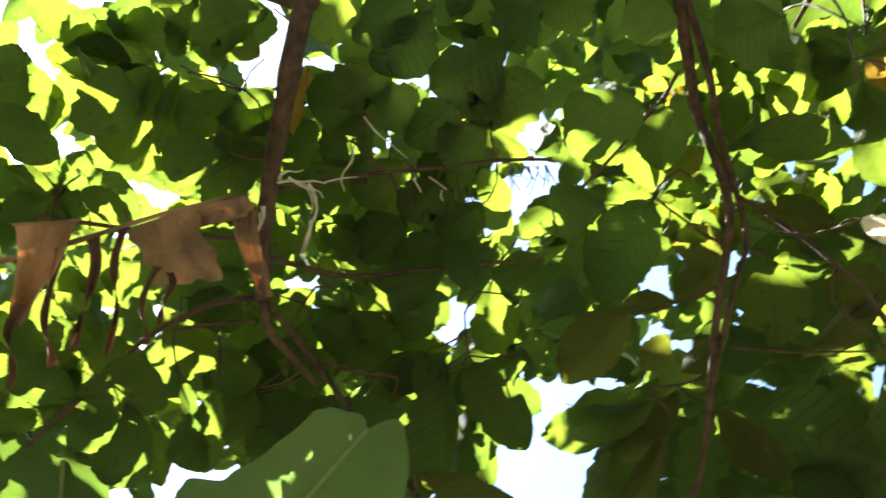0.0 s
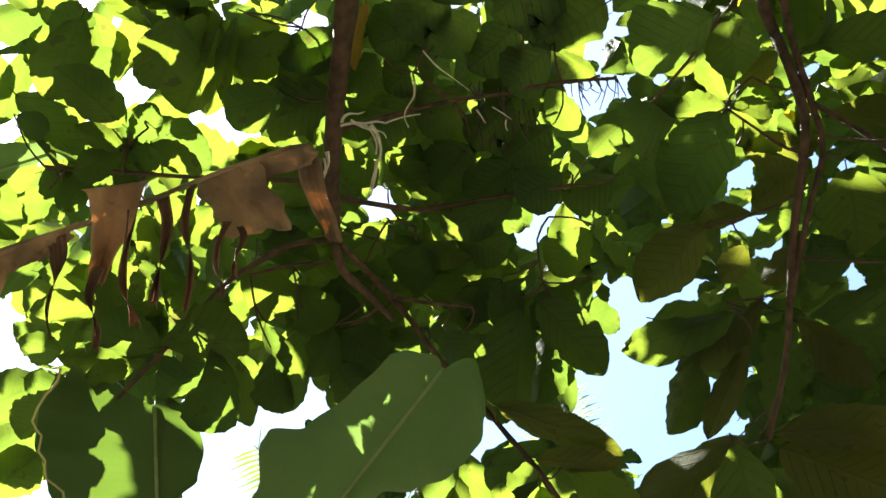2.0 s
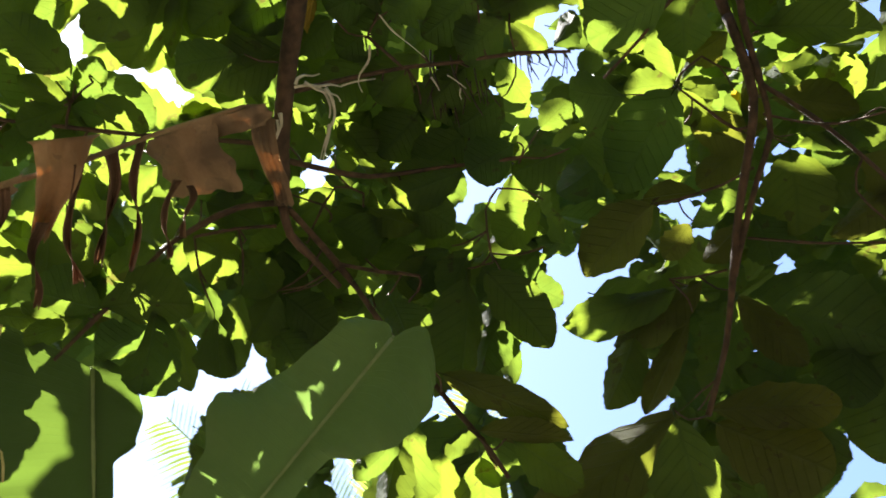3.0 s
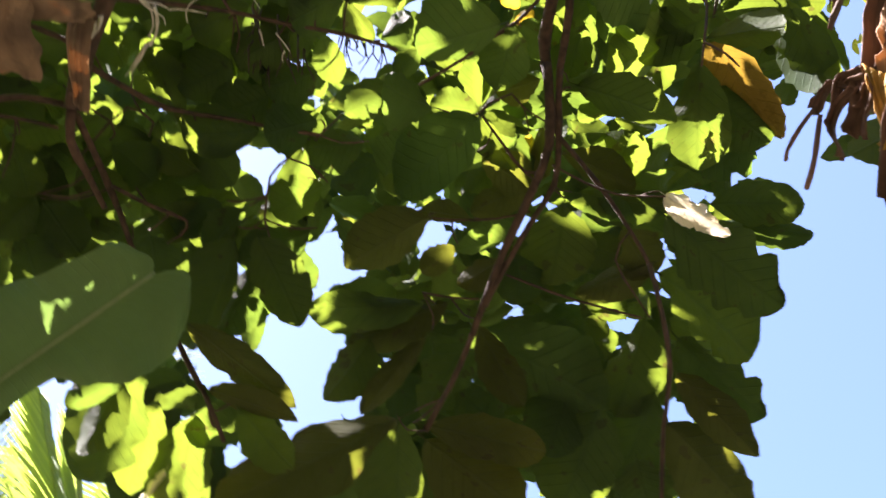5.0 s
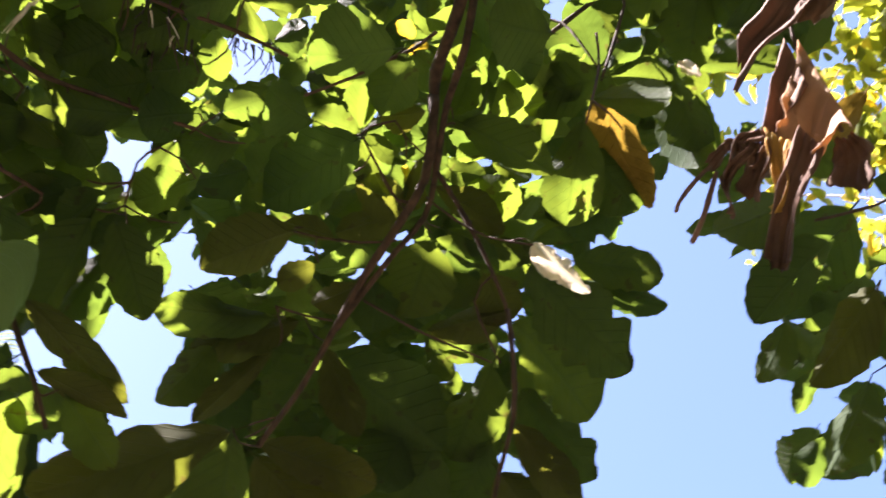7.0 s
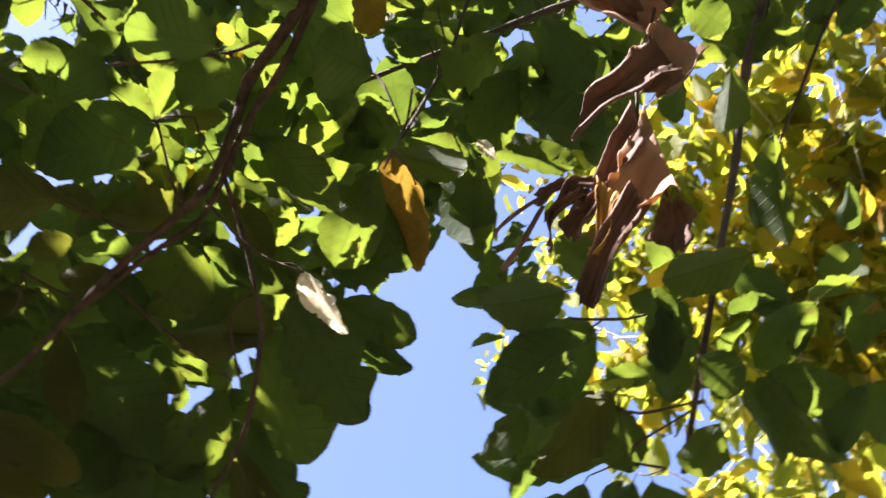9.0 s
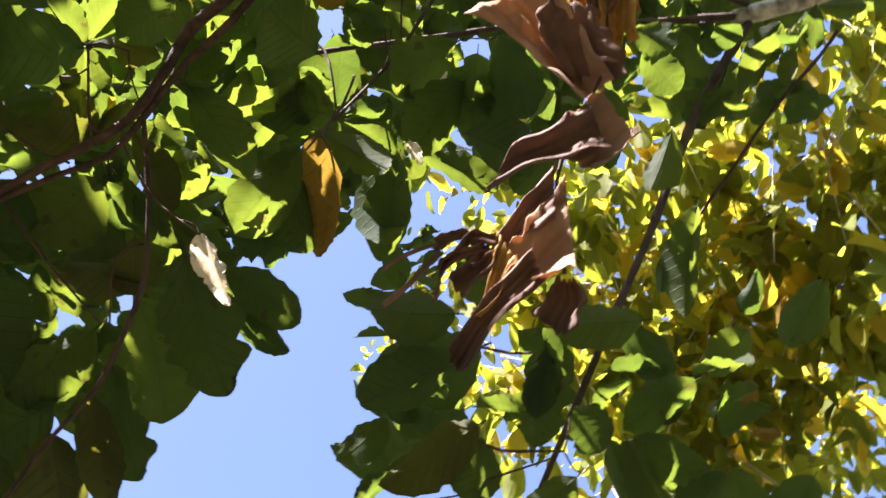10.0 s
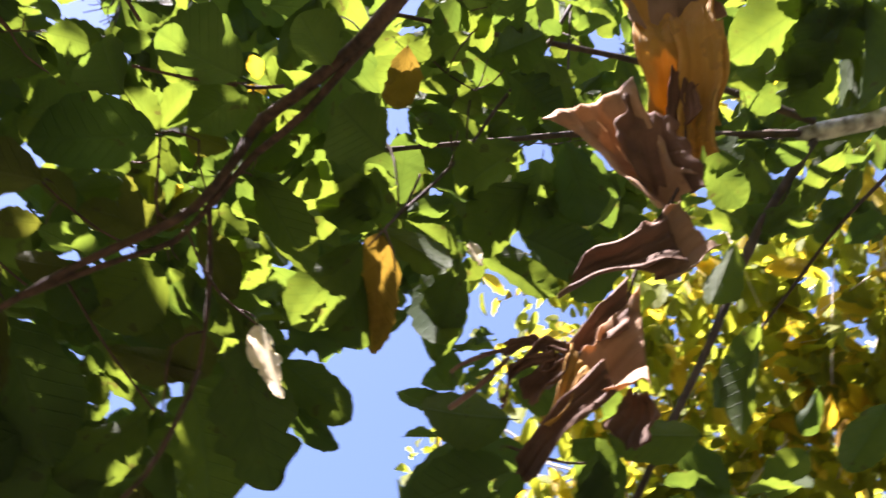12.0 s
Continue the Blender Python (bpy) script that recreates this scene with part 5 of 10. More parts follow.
foliage(tree_two, "green", (
(164.1,149.7,398.7,-26,-34,-46,29.9,15.8,2),(164.3,154.6,402.6,-23,27,-59,26.4,12.1,0),(170.4,154.3,405.5,-21,-45,-79,26.5,12.9,0),
(205.7,148.6,409.4,-50,11,-48,19.7,15.9,6),(214.0,131.4,396.4,-34,33,-19,20.9,14.5,6),(179.2,131.5,412.1,-1,37,11,26.4,12.8,4),
(180.1,138.8,415.0,-36,51,-31,11.3,5.2,8),(192.6,142.4,395.1,-22,19,1,19.5,13.4,2),(146.3,180.4,387.3,-26,21,-46,18.8,13.0,8),
(160.0,162.6,393.1,-51,57,-26,16.5,12.0,8),(128.8,182.1,384.1,-76,45,-29,28.0,15.3,0),))
foliage(tree_two, "green", (
(138.8,176.4,382.1,-49,38,-17,28.2,14.4,7),(117.9,181.4,388.0,-24,11,23,14.1,8.0,8),(117.5,194.3,377.1,-47,37,8,14.1,8.2,5),
(125.8,188.4,376.7,-23,29,-28,15.6,4.3,7),))
foliage(tree_two, "olive", (
(-17.5,192.9,383.0,-44,43,64,52.2,18.2,0),(-18.6,199.3,385.8,-20,-37,-64,32.4,11.6,8),(-18.5,204.8,387.9,-60,-44,-11,32.3,18.9,0),
(-0.2,189.2,408.6,-42,-20,-8,25.0,10.4,4),(-10.9,189.7,407.6,-25,25,45,27.3,7.6,5),(-3.8,188.3,416.3,-2,48,73,31.1,12.5,7),
(-4.9,157.3,410.8,-7,17,71,24.8,14.6,1),(26.6,143.0,441.0,-5,36,78,12.7,8.9,2),(7.0,152.9,427.8,-5,-8,-44,16.7,10.7,5),
(3.9,166.9,419.9,-12,20,115,15.6,7.4,8),(20.4,164.8,427.8,-12,50,67,17.9,9.2,4),))
foliage(tree_two, "olive", (
(9.6,176.4,414.5,-35,56,45,13.6,9.9,0),(-1.2,172.3,417.8,-20,36,54,11.5,7.6,4),(25.7,154.5,438.7,-23,48,20,18.9,12.2,3),
(26.0,158.5,431.8,-16,-17,-59,21.8,9.2,2),(39.5,177.6,422.2,-34,8,-37,15.4,13.1,8),(48.2,183.6,413.1,16,53,78,24.8,10.1,7),
(46.7,209.0,401.5,-29,-16,-32,31.0,11.5,1),(42.6,220.9,396.7,-34,-27,-25,34.4,20.5,7),(123.0,153.8,383.3,-8,61,11,30.3,16.6,0),))
foliage(tree_two, "amber", (
(69.1,144.6,452.3,-7,-6,-31,33.2,13.4,6),(223.0,153.8,434.7,-27,-56,-108,9.8,5.0,2),(217.3,142.4,445.4,-30,22,-45,10.1,5.1,5),))
foliage(tree_two, "pale", (
(-72.3,183.4,368.2,-46,19,41,11.8,2.4,5),(-69.0,192.5,371.5,-37,28,52,10.7,1.9,5),(46.4,155.7,403.0,-36,-23,-43,18.9,6.8,7),
(65.7,162.9,439.5,-19,31,37,8.0,3.4,3),))
foliage(tree_two, "yellow", (
(21.0,156.4,439.0,-14,2,5,11.0,4.8,1),(19.3,131.2,467.9,1,-6,-44,7.5,4.9,7),(21.8,141.3,468.5,-14,-19,-113,7.4,3.7,8),
(218.5,118.0,455.9,-57,55,-42,7.3,8.2,2),))
foliage(tree_three, "green", (
(81.1,156.4,489.0,43,-5,147,22.9,12.3,0),(76.3,148.1,471.7,20,5,108,15.5,8.6,8),(76.2,145.7,467.0,11,-30,-140,13.2,6.6,1),
(85.2,153.3,483.6,23,-43,-118,10.5,4.1,0),(76.2,145.8,466.5,-1,-20,-88,17.5,11.4,6),(80.3,126.6,491.3,-9,31,56,13.7,10.3,7),
(54.3,129.4,507.3,-24,-17,-44,13.1,7.2,8),(53.2,121.6,510.6,-23,-3,-104,12.8,6.8,4),(66.0,105.8,534.0,-17,16,-18,19.3,13.0,0),
(73.3,109.2,520.3,3,18,17,17.1,10.8,2),(67.1,106.5,533.2,-1,11,-62,13.4,11.4,4),))
foliage(tree_three, "green", (
(74.8,104.5,532.1,-4,-6,-32,14.0,6.2,4),(84.9,114.1,539.8,-5,8,-22,15.1,7.0,4),(65.6,128.7,505.2,-7,-6,-121,10.3,5.0,6),
(77.4,122.9,505.0,-43,40,21,15.9,11.3,3),(81.0,112.9,517.6,10,-35,-156,17.9,18.4,11),(83.8,109.4,506.9,-11,-20,-85,20.3,15.7,10),
(90.5,100.5,513.2,-23,-22,-53,19.8,14.4,9),(73.9,103.2,532.3,13,3,-90,17.6,15.2,10),(92.4,100.4,539.5,-4,2,-93,7.6,6.2,0),
(97.8,117.2,489.4,-17,3,27,24.6,20.0,2),(100.6,106.3,481.2,-37,1,-57,26.8,14.8,1),))
foliage(tree_three, "green", (
(98.6,112.2,478.3,-4,7,-32,28.8,14.8,9),(111.1,109.8,498.1,-17,-6,-56,28.5,10.5,4),(102.6,121.9,479.8,-14,1,6,26.2,16.0,6),
(102.7,129.3,460.6,-37,-10,-109,23.7,16.5,7),(97.3,150.9,482.2,-33,-11,-106,34.9,11.0,4),(103.0,154.3,481.9,-22,31,-42,28.5,6.6,0),
(98.5,148.4,469.9,-20,-26,-72,7.8,6.9,4),(141.6,91.6,490.4,-29,-5,-76,16.7,12.2,4),(136.6,89.7,493.9,-49,-27,-94,15.1,14.2,11),
(163.5,44.4,556.9,-11,13,18,35.4,20.7,4),(171.0,75.3,562.6,-6,-23,-166,25.2,12.7,7),))
foliage(tree_three, "green", (
(164.3,43.1,550.7,-26,21,-27,18.9,18.0,1),(160.3,60.5,544.7,-40,23,-89,16.3,20.3,3),(171.5,53.5,539.8,-7,10,-18,22.8,16.3,4),
(177.1,47.1,550.4,-46,16,-47,27.3,10.3,6),(169.0,35.1,550.0,-46,32,-70,39.7,19.9,6),(169.2,106.7,496.1,-63,30,-46,25.2,11.8,1),
(174.3,110.8,465.5,-22,-2,-23,33.4,9.6,6),(180.2,128.3,468.2,-57,38,-55,15.4,12.3,3),(208.6,102.4,444.8,-37,32,-21,23.4,12.6,3),
(206.4,119.6,466.4,-56,38,-49,15.8,6.2,5),(163.9,83.8,560.4,-5,-18,-96,17.4,12.2,4),))
foliage(tree_three, "green", (
(205.0,73.9,553.6,-24,31,-11,20.5,12.5,0),(171.1,94.6,543.7,-28,-6,-51,15.8,12.1,1),(185.6,86.8,549.3,-6,14,-68,10.2,12.6,8),
(130.7,111.5,462.4,-23,0,22,24.9,17.5,4),))
foliage(tree_three, "amber", (
(55.6,116.0,501.2,-31,18,-35,19.6,10.1,8),(215.2,119.8,459.1,-34,22,-37,10.6,4.3,3),(153.2,150.3,470.0,-17,20,25,26.1,13.6,11),))
foliage(tree_three, "pale", (
(99.9,129.7,495.3,-27,1,-39,7.9,3.4,7),(92.7,138.0,459.5,-32,-14,-57,7.9,3.7,0),))
foliage(tree_three, "yellow", (
(209.0,118.7,464.4,-39,29,-50,11.9,4.4,2),))
# filler of the first tree, many leaves added only to block sun and sky
foliage(tree_one, "green", (
(-64,197,442,-24,-9,34,15,4,5),(-127,122,505,31,-20,-62,13,8,5),(-88,146,511,-39,-10,70,7,8,3),
(-162,113,503,-28,-19,34,16,11,2),(-115,155,507,-16,-19,26,17,8,5),(-189,124,494,-25,29,122,20,13,4),
(-193,128,490,-35,30,100,20,12,8),(-201,131,484,-46,25,102,16,11,3),(-208,140,474,-32,7,112,12,11,8),
(-196,109,495,-41,-1,65,13,10,3),(-186,125,479,-36,2,65,17,8,5),))
foliage(tree_one, "green", (
(-197,111,490,-31,-5,60,16,12,8),(-217,141,463,-26,19,101,22,16,3),(-223,148,453,-21,20,97,20,14,5),
(-89,185,451,-64,-26,-4,25,18,3),(-79,159,449,-56,-21,-5,22,15,4),(-43,139,466,-30,21,12,13,20,8),
(-89,161,456,-31,28,70,19,15,0),(-49,129,483,-28,3,-13,22,18,7),(-134,92,478,-49,-29,-12,22,10,6),
(-157,135,447,-4,51,138,23,14,5),(-158,137,445,3,57,90,18,12,1),))
foliage(tree_one, "green", (
(-106,148,468,-44,20,74,23,14,4),(-124,136,501,-5,17,63,20,13,6),(-115,138,504,-31,12,53,19,15,5),
(-168,226,525,21,-35,-100,24,14,2),(-60,172,584,-46,-4,-3,21,10,6),(-67,200,556,-31,-15,-73,23,12,3),
(-145,236,537,-47,25,26,19,11,6),(-150,191,527,-5,-44,-79,21,10,4),(-113,190,592,-4,-7,-33,29,16,0),
(-241,198,516,-58,11,46,27,15,5),(-113,193,563,-41,24,43,19,9,4),))
foliage(tree_one, "green", (
(-212,179,543,6,42,125,26,13,1),(-169,242,483,-48,27,43,25,15,2),(-165,168,537,29,60,90,36,14,5),
(-147,142,554,-30,12,57,29,13,7),(-89,231,532,26,36,141,30,15,7),(-98,255,546,-62,-14,5,24,12,3),
(-136,164,588,-36,32,27,20,11,3),(-170,205,588,3,-36,-56,19,10,2),(-116,227,520,-25,-39,-23,26,12,5),
(-119,229,613,-21,-4,45,23,11,7),(-122,77,622,-41,18,47,28,15,0),))
foliage(tree_one, "green", (
(-164,251,509,-38,21,50,23,13,7),(-204,159,494,-47,-2,28,23,13,7),(-229,162,508,-44,-2,35,22,13,11),
(-106,229,614,-34,6,20,25,14,3),(-135,272,552,-25,58,95,22,10,1),(-149,169,561,-11,-41,-18,20,9,11),
(-131,302,530,-37,-46,-67,31,14,11),(-133,246,565,28,52,138,21,10,5),(-147,276,559,65,3,-155,25,10,10),
(-178,258,526,-63,30,38,25,15,6),(-241,167,534,-35,-22,-10,22,11,2),))
foliage(tree_one, "green", (
(-72,174,550,-64,50,12,27,21,6),(-134,219,534,-3,32,96,21,11,1),(-117,76,602,-21,5,24,23,12,10),
(-90,274,485,1,36,127,25,12,0),(-96,168,629,-82,25,19,38,19,2),(-137,226,604,-25,24,63,22,12,7),
(-212,150,540,18,-45,-67,28,15,10),(-280,189,528,23,-51,-78,23,12,8),(-216,162,528,55,19,-149,26,11,1),
(-172,230,593,35,-13,-127,23,11,7),(-160,221,507,-35,-43,-8,20,9,0),))
foliage(tree_one, "green", (
(-185,248,545,-41,-20,-2,26,12,6),(-105,124,593,-22,-6,7,27,13,3),(-221,145,566,-58,-30,8,25,9,1),
(-198,116,526,41,20,176,21,11,4),(-85,218,547,-27,22,68,24,13,4),(-170,196,603,-30,-37,-25,28,15,8),
(-187,143,516,-38,14,54,18,10,7),(-202,135,559,10,15,78,37,15,6),(-123,181,605,-41,-9,20,21,11,0),
(-88,153,559,-30,13,32,24,11,4),(-221,143,545,-61,-12,37,29,13,7),))
foliage(tree_one, "green", (
(-202,245,521,-32,-22,-4,29,13,5),(-177,244,536,-45,20,36,29,17,11),(-234,145,583,-38,-28,41,24,11,10),
(-155,150,575,2,36,103,26,12,5),(-117,201,617,-45,-2,42,27,14,9),(-224,188,578,-56,-5,32,21,10,0),
(-91,84,585,-15,-4,60,22,11,7),(-231,175,558,-37,-47,17,20,12,7),(-98,250,590,-41,-5,7,20,10,5),
(-123,258,598,-68,-29,-13,33,13,4),(-187,212,489,-15,-38,-30,27,13,6),))
foliage(tree_one, "green", (
(-189,135,521,41,-42,-162,26,21,8),(-169,261,571,-42,-27,-41,24,11,6),(-204,152,506,-49,-25,54,26,12,7),
(-139,266,556,48,2,-163,20,9,10),(-164,187,592,-65,-11,18,32,16,2),(-102,136,559,-15,-32,-66,27,14,8),
(-154,129,627,-32,-22,-55,32,11,1),(-118,203,558,-46,-33,-13,25,12,7),(-163,215,570,-30,2,38,25,12,0),
(-187,270,566,5,-51,-50,23,11,0),(-264,156,504,-63,-38,31,23,12,7),))
foliage(tree_one, "green", (
(-132,167,602,3,-11,41,31,12,0),(-129,158,591,-26,-36,-40,30,12,2),(-137,234,507,-61,-6,2,31,16,0),
(-45,111,584,-13,14,65,26,12,9),(-116,245,540,-39,37,36,29,15,8),(-132,192,556,-39,11,0,21,10,1),
(-64,95,594,-12,-9,18,20,9,9),(-104,231,604,-37,50,45,27,17,4),(-182,149,514,-69,24,41,23,11,5),
(-139,202,541,-46,7,56,22,11,6),(-117,190,590,18,39,143,21,9,1),))
foliage(tree_one, "green", (
(-230,172,573,1,-31,-30,25,12,1),(-273,175,554,-65,-35,28,28,12,0),(-196,245,524,-24,27,90,19,10,1),
(-288,174,538,-26,-36,-8,24,13,1),(-184,227,485,-56,23,27,18,11,2),(-226,119,597,-49,-20,-27,29,12,4),
(-177,216,587,-34,-3,48,29,13,3),(-244,173,497,-55,-22,20,22,10,2),(-99,238,554,-49,14,13,29,15,3),
(-60,159,646,-60,31,-12,22,15,4),(-193,128,551,-75,-17,29,35,12,4),))
foliage(tree_one, "green", (
(-122,65,575,-59,-5,49,35,14,0),(-60,158,627,-52,17,-5,28,13,2),(-277,180,525,-10,-36,-8,21,12,4),
(-228,192,524,-55,-17,35,28,14,3),(-80,161,616,-58,27,11,26,13,10),(-186,249,559,-18,-56,-52,25,11,2),
(-85,208,531,-33,-2,5,22,11,7),(-208,235,515,-62,-35,20,21,10,7),(-81,170,590,-21,47,73,23,13,0),
(-111,293,481,-36,-44,-46,23,11,1),(-159,100,544,-35,8,31,21,12,3),))
foliage(tree_one, "green", (
(-228,145,486,40,-39,-79,23,13,9),(-107,265,574,-35,58,61,26,16,5),(-130,100,617,-16,22,102,20,10,6),
(-100,209,564,-18,-52,-68,25,15,3),(-77,127,573,26,25,74,43,13,5),(-146,210,602,31,19,131,28,12,7),
(-113,199,529,-35,6,5,28,17,0),(-125,112,648,-61,17,-30,29,16,5),(-112,229,601,-24,-23,-26,23,10,1),
(-69,100,595,-66,-7,21,39,14,2),(-130,209,546,-33,13,28,27,15,6),))
foliage(tree_one, "green", (
(-210,273,534,-70,-48,19,26,14,6),(-109,301,484,-46,3,16,20,10,9),(-243,158,481,-60,-32,18,18,8,2),
(-140,213,576,-56,-17,-3,22,10,7),(-150,163,581,3,63,94,22,13,2),(-142,240,559,-56,-13,9,23,11,1),
(-89,208,590,-17,-28,-60,15,7,1),(-212,195,483,-77,16,44,18,10,8),(-100,194,618,-33,42,76,18,10,6),
(-220,99,526,-42,20,62,15,8,2),(-180,231,581,-47,18,64,17,8,6),))
foliage(tree_one, "green", (
(-114,210,571,-28,-55,-71,24,12,3),(-111,169,592,18,-44,-106,19,11,2),(-115,202,579,-35,25,24,18,10,6),
(-119,287,495,73,9,-155,21,10,4),(-242,143,521,-37,-42,-26,20,8,0),(-199,166,550,61,24,171,26,10,4),
(-161,247,482,-61,-13,-2,15,8,2),(-208,287,537,-50,-56,-8,21,10,4),(-92,82,574,-6,9,-19,18,11,7),
(-109,206,611,5,-31,-91,17,7,7),(-270,135,570,-38,16,65,16,9,4),))
foliage(tree_one, "green", (
(-137,231,534,-38,41,46,18,10,1),(-89,173,566,-60,40,24,17,10,6),(-52,162,647,-35,-22,-69,20,7,4),
(-238,195,508,-60,-27,19,21,11,6),(-120,183,546,-66,2,-11,19,9,5),(-235,116,559,-43,-35,-20,26,10,5),
(-99,265,536,-57,0,35,22,10,2),(-143,171,626,-25,26,52,20,11,0),(-211,270,506,12,57,147,20,10,0),
(-103,263,503,-56,10,10,17,8,5),(-188,228,500,-46,16,11,17,12,8),))
foliage(tree_one, "green", (
(-167,154,612,-63,12,22,23,11,3),(-125,186,523,-6,60,108,15,8,2),(-124,169,598,-18,-14,-86,25,10,6),
(-130,160,590,-16,-33,-6,14,6,6),(-268,147,479,34,-56,-64,17,10,5),(-122,93,599,-75,24,71,30,10,7),
(-139,55,578,-12,-1,9,14,8,7),(-169,255,534,25,45,131,22,10,8),(-207,252,517,-35,37,55,20,12,8),
(-233,203,493,-42,9,63,18,10,8),(-170,123,623,-25,17,64,15,8,8),))
foliage(tree_one, "green", (
(-92,168,598,-43,-22,-7,18,9,3),(-269,194,512,-71,-43,24,18,8,3),(-180,132,573,-20,-9,9,14,7,8),
(-192,251,572,23,-41,-100,18,11,7),(-210,265,532,-65,13,44,18,10,4),(-207,128,594,-28,-47,-47,18,9,7),
(-201,104,613,13,13,-174,17,10,3),(-102,320,544,-23,56,57,15,8,8),(-234,109,603,-46,-27,1,19,8,8),
(-98,276,549,-63,17,24,20,10,4),(-154,271,545,31,40,162,16,7,2),))
foliage(tree_one, "green", (
(-133,118,551,21,35,130,23,9,0),(-92,192,600,-7,-28,-81,21,11,5),(-136,176,573,54,-40,-97,24,10,5),
(-72,168,558,7,43,86,24,10,8),(-204,134,518,-16,51,75,21,10,3),(-121,186,561,-33,-38,-28,15,6,3),
(-116,296,468,-54,-32,1,17,8,6),(-122,259,524,26,27,122,16,8,7),(-123,312,686,31,-10,-69,31,16,7),
(-142,139,684,12,-36,-64,29,15,8),(-182,228,766,0,11,-167,38,21,7),))
foliage(tree_one, "green", (
(-200,262,716,-17,18,139,26,15,10),(-168,301,811,21,-19,-83,37,19,6),(-287,220,766,65,-3,-102,34,21,0),
(-298,206,672,4,10,-146,24,16,7),(-90,226,538,-3,19,142,37,21,8),(-230,248,776,32,-47,-8,35,19,10),
(-112,260,734,-36,-44,53,28,16,0),(-146,69,633,5,-16,0,26,14,1),(-258,259,659,-5,51,176,28,16,7),
(-175,287,791,28,-23,-33,24,15,1),(-364,226,750,13,-22,-19,32,17,9),))
foliage(tree_one, "green", (
(-183,233,581,-18,11,-157,29,18,10),(-280,219,594,31,-6,-74,34,19,4),(-157,359,757,-58,58,119,32,19,7),
(-227,274,696,-47,-15,56,31,18,9),(-220,321,759,32,14,-103,34,20,0),(-343,196,775,2,-11,-53,37,20,0),
(-113,243,738,13,-35,-42,37,22,6),(-103,27,693,-49,-14,109,37,19,6),(-283,169,673,-33,-28,115,29,18,10),
(-106,280,554,6,19,-154,36,22,8),(-130,312,661,41,-3,-87,37,23,9),))
foliage(tree_one, "green", (
(-158,235,709,-16,-2,145,25,15,3),(-130,333,621,19,8,-149,38,23,7),(-116,272,805,21,28,-102,25,14,3),
(-305,221,627,27,37,-143,37,21,6),(-123,73,604,24,-20,-69,26,14,4),(-262,316,793,22,37,-137,36,18,10),
(-256,176,611,-38,-48,18,36,19,10),(-324,207,761,2,-25,37,34,21,4),(-142,234,603,16,20,-89,33,18,8),
(-214,243,812,11,-12,-88,25,15,2),(-254,187,722,-41,46,147,29,15,6),))
foliage(tree_one, "green", (
(-198,222,814,53,0,-82,36,22,6),(-229,163,764,41,2,-8,33,21,2),(-373,174,758,-29,-19,94,25,14,3),
(-311,253,749,-29,20,110,30,16,1),(-131,262,822,7,8,164,32,17,2),(-107,45,635,49,-12,-55,29,15,11),
(-225,347,742,-27,18,130,25,13,8),(-384,240,755,31,32,-143,26,16,7),(-306,200,579,34,-1,-59,30,15,4),
(-298,242,789,-37,-9,129,28,15,3),(-131,27,680,47,-13,-66,27,15,1),))
foliage(tree_one, "green", (
(-127,252,606,27,-6,-58,28,17,6),(-302,280,780,25,42,169,25,16,2),(-215,225,689,26,36,-103,32,17,1),
(-240,267,723,30,51,-179,32,20,1),(-216,216,808,2,-8,4,28,17,6),(-385,186,745,-2,11,97,33,19,6),
(-351,240,749,13,-23,-4,37,20,8),(-318,293,777,-21,27,-177,25,14,11),(-167,219,547,6,-47,-30,33,19,2),
(-289,228,728,13,-16,-9,37,18,0),(-225,237,646,4,-13,-41,37,22,3),))
foliage(tree_one, "green", (
(-386,188,804,49,2,-82,29,14,8),(-76,212,573,-42,29,107,32,16,6),(-173,244,625,-15,-15,-16,35,21,9),
(-175,290,606,12,5,-146,26,15,7),(-217,204,572,-12,41,139,25,13,1),(-322,228,628,-9,-13,-172,28,17,10),
(-339,153,713,40,28,-83,25,14,4),(-341,270,751,-41,8,110,37,22,5),(-89,201,774,23,41,-165,33,21,10),
(-80,157,818,-20,9,63,27,17,10),(-279,308,813,0,3,-171,25,15,1),))
foliage(tree_one, "green", (
(-186,193,661,-30,8,120,28,17,5),(-140,270,740,31,-39,-27,37,19,1),(-308,260,731,-43,7,103,25,16,2),
(-311,247,785,-52,-11,62,32,19,6),(-401,131,774,46,-21,-72,31,16,8),(-270,192,744,-32,-22,75,29,17,6),
(-224,271,555,-62,42,151,25,15,7),(-287,164,591,10,-8,-6,37,21,10),(-289,324,809,44,22,-68,38,20,1),
(-164,271,610,16,-21,-25,29,15,8),(-159,283,600,-18,11,90,31,20,7),))
foliage(tree_one, "green", (
(-116,139,611,-25,-31,60,26,14,6),(-201,174,787,27,33,-138,24,14,8),(-192,154,795,67,3,-98,25,14,10),
(-210,230,625,-16,-10,56,33,17,10),(-314,164,709,-18,-4,79,27,17,6),(-247,242,851,-31,-26,69,36,23,8),
(-167,289,799,-24,-39,41,37,22,10),(-119,247,793,-17,11,72,30,17,8),(-331,271,796,-6,29,-155,36,23,2),
(-150,228,694,8,-2,-31,27,16,4),(-199,226,618,28,13,-91,35,21,11),))
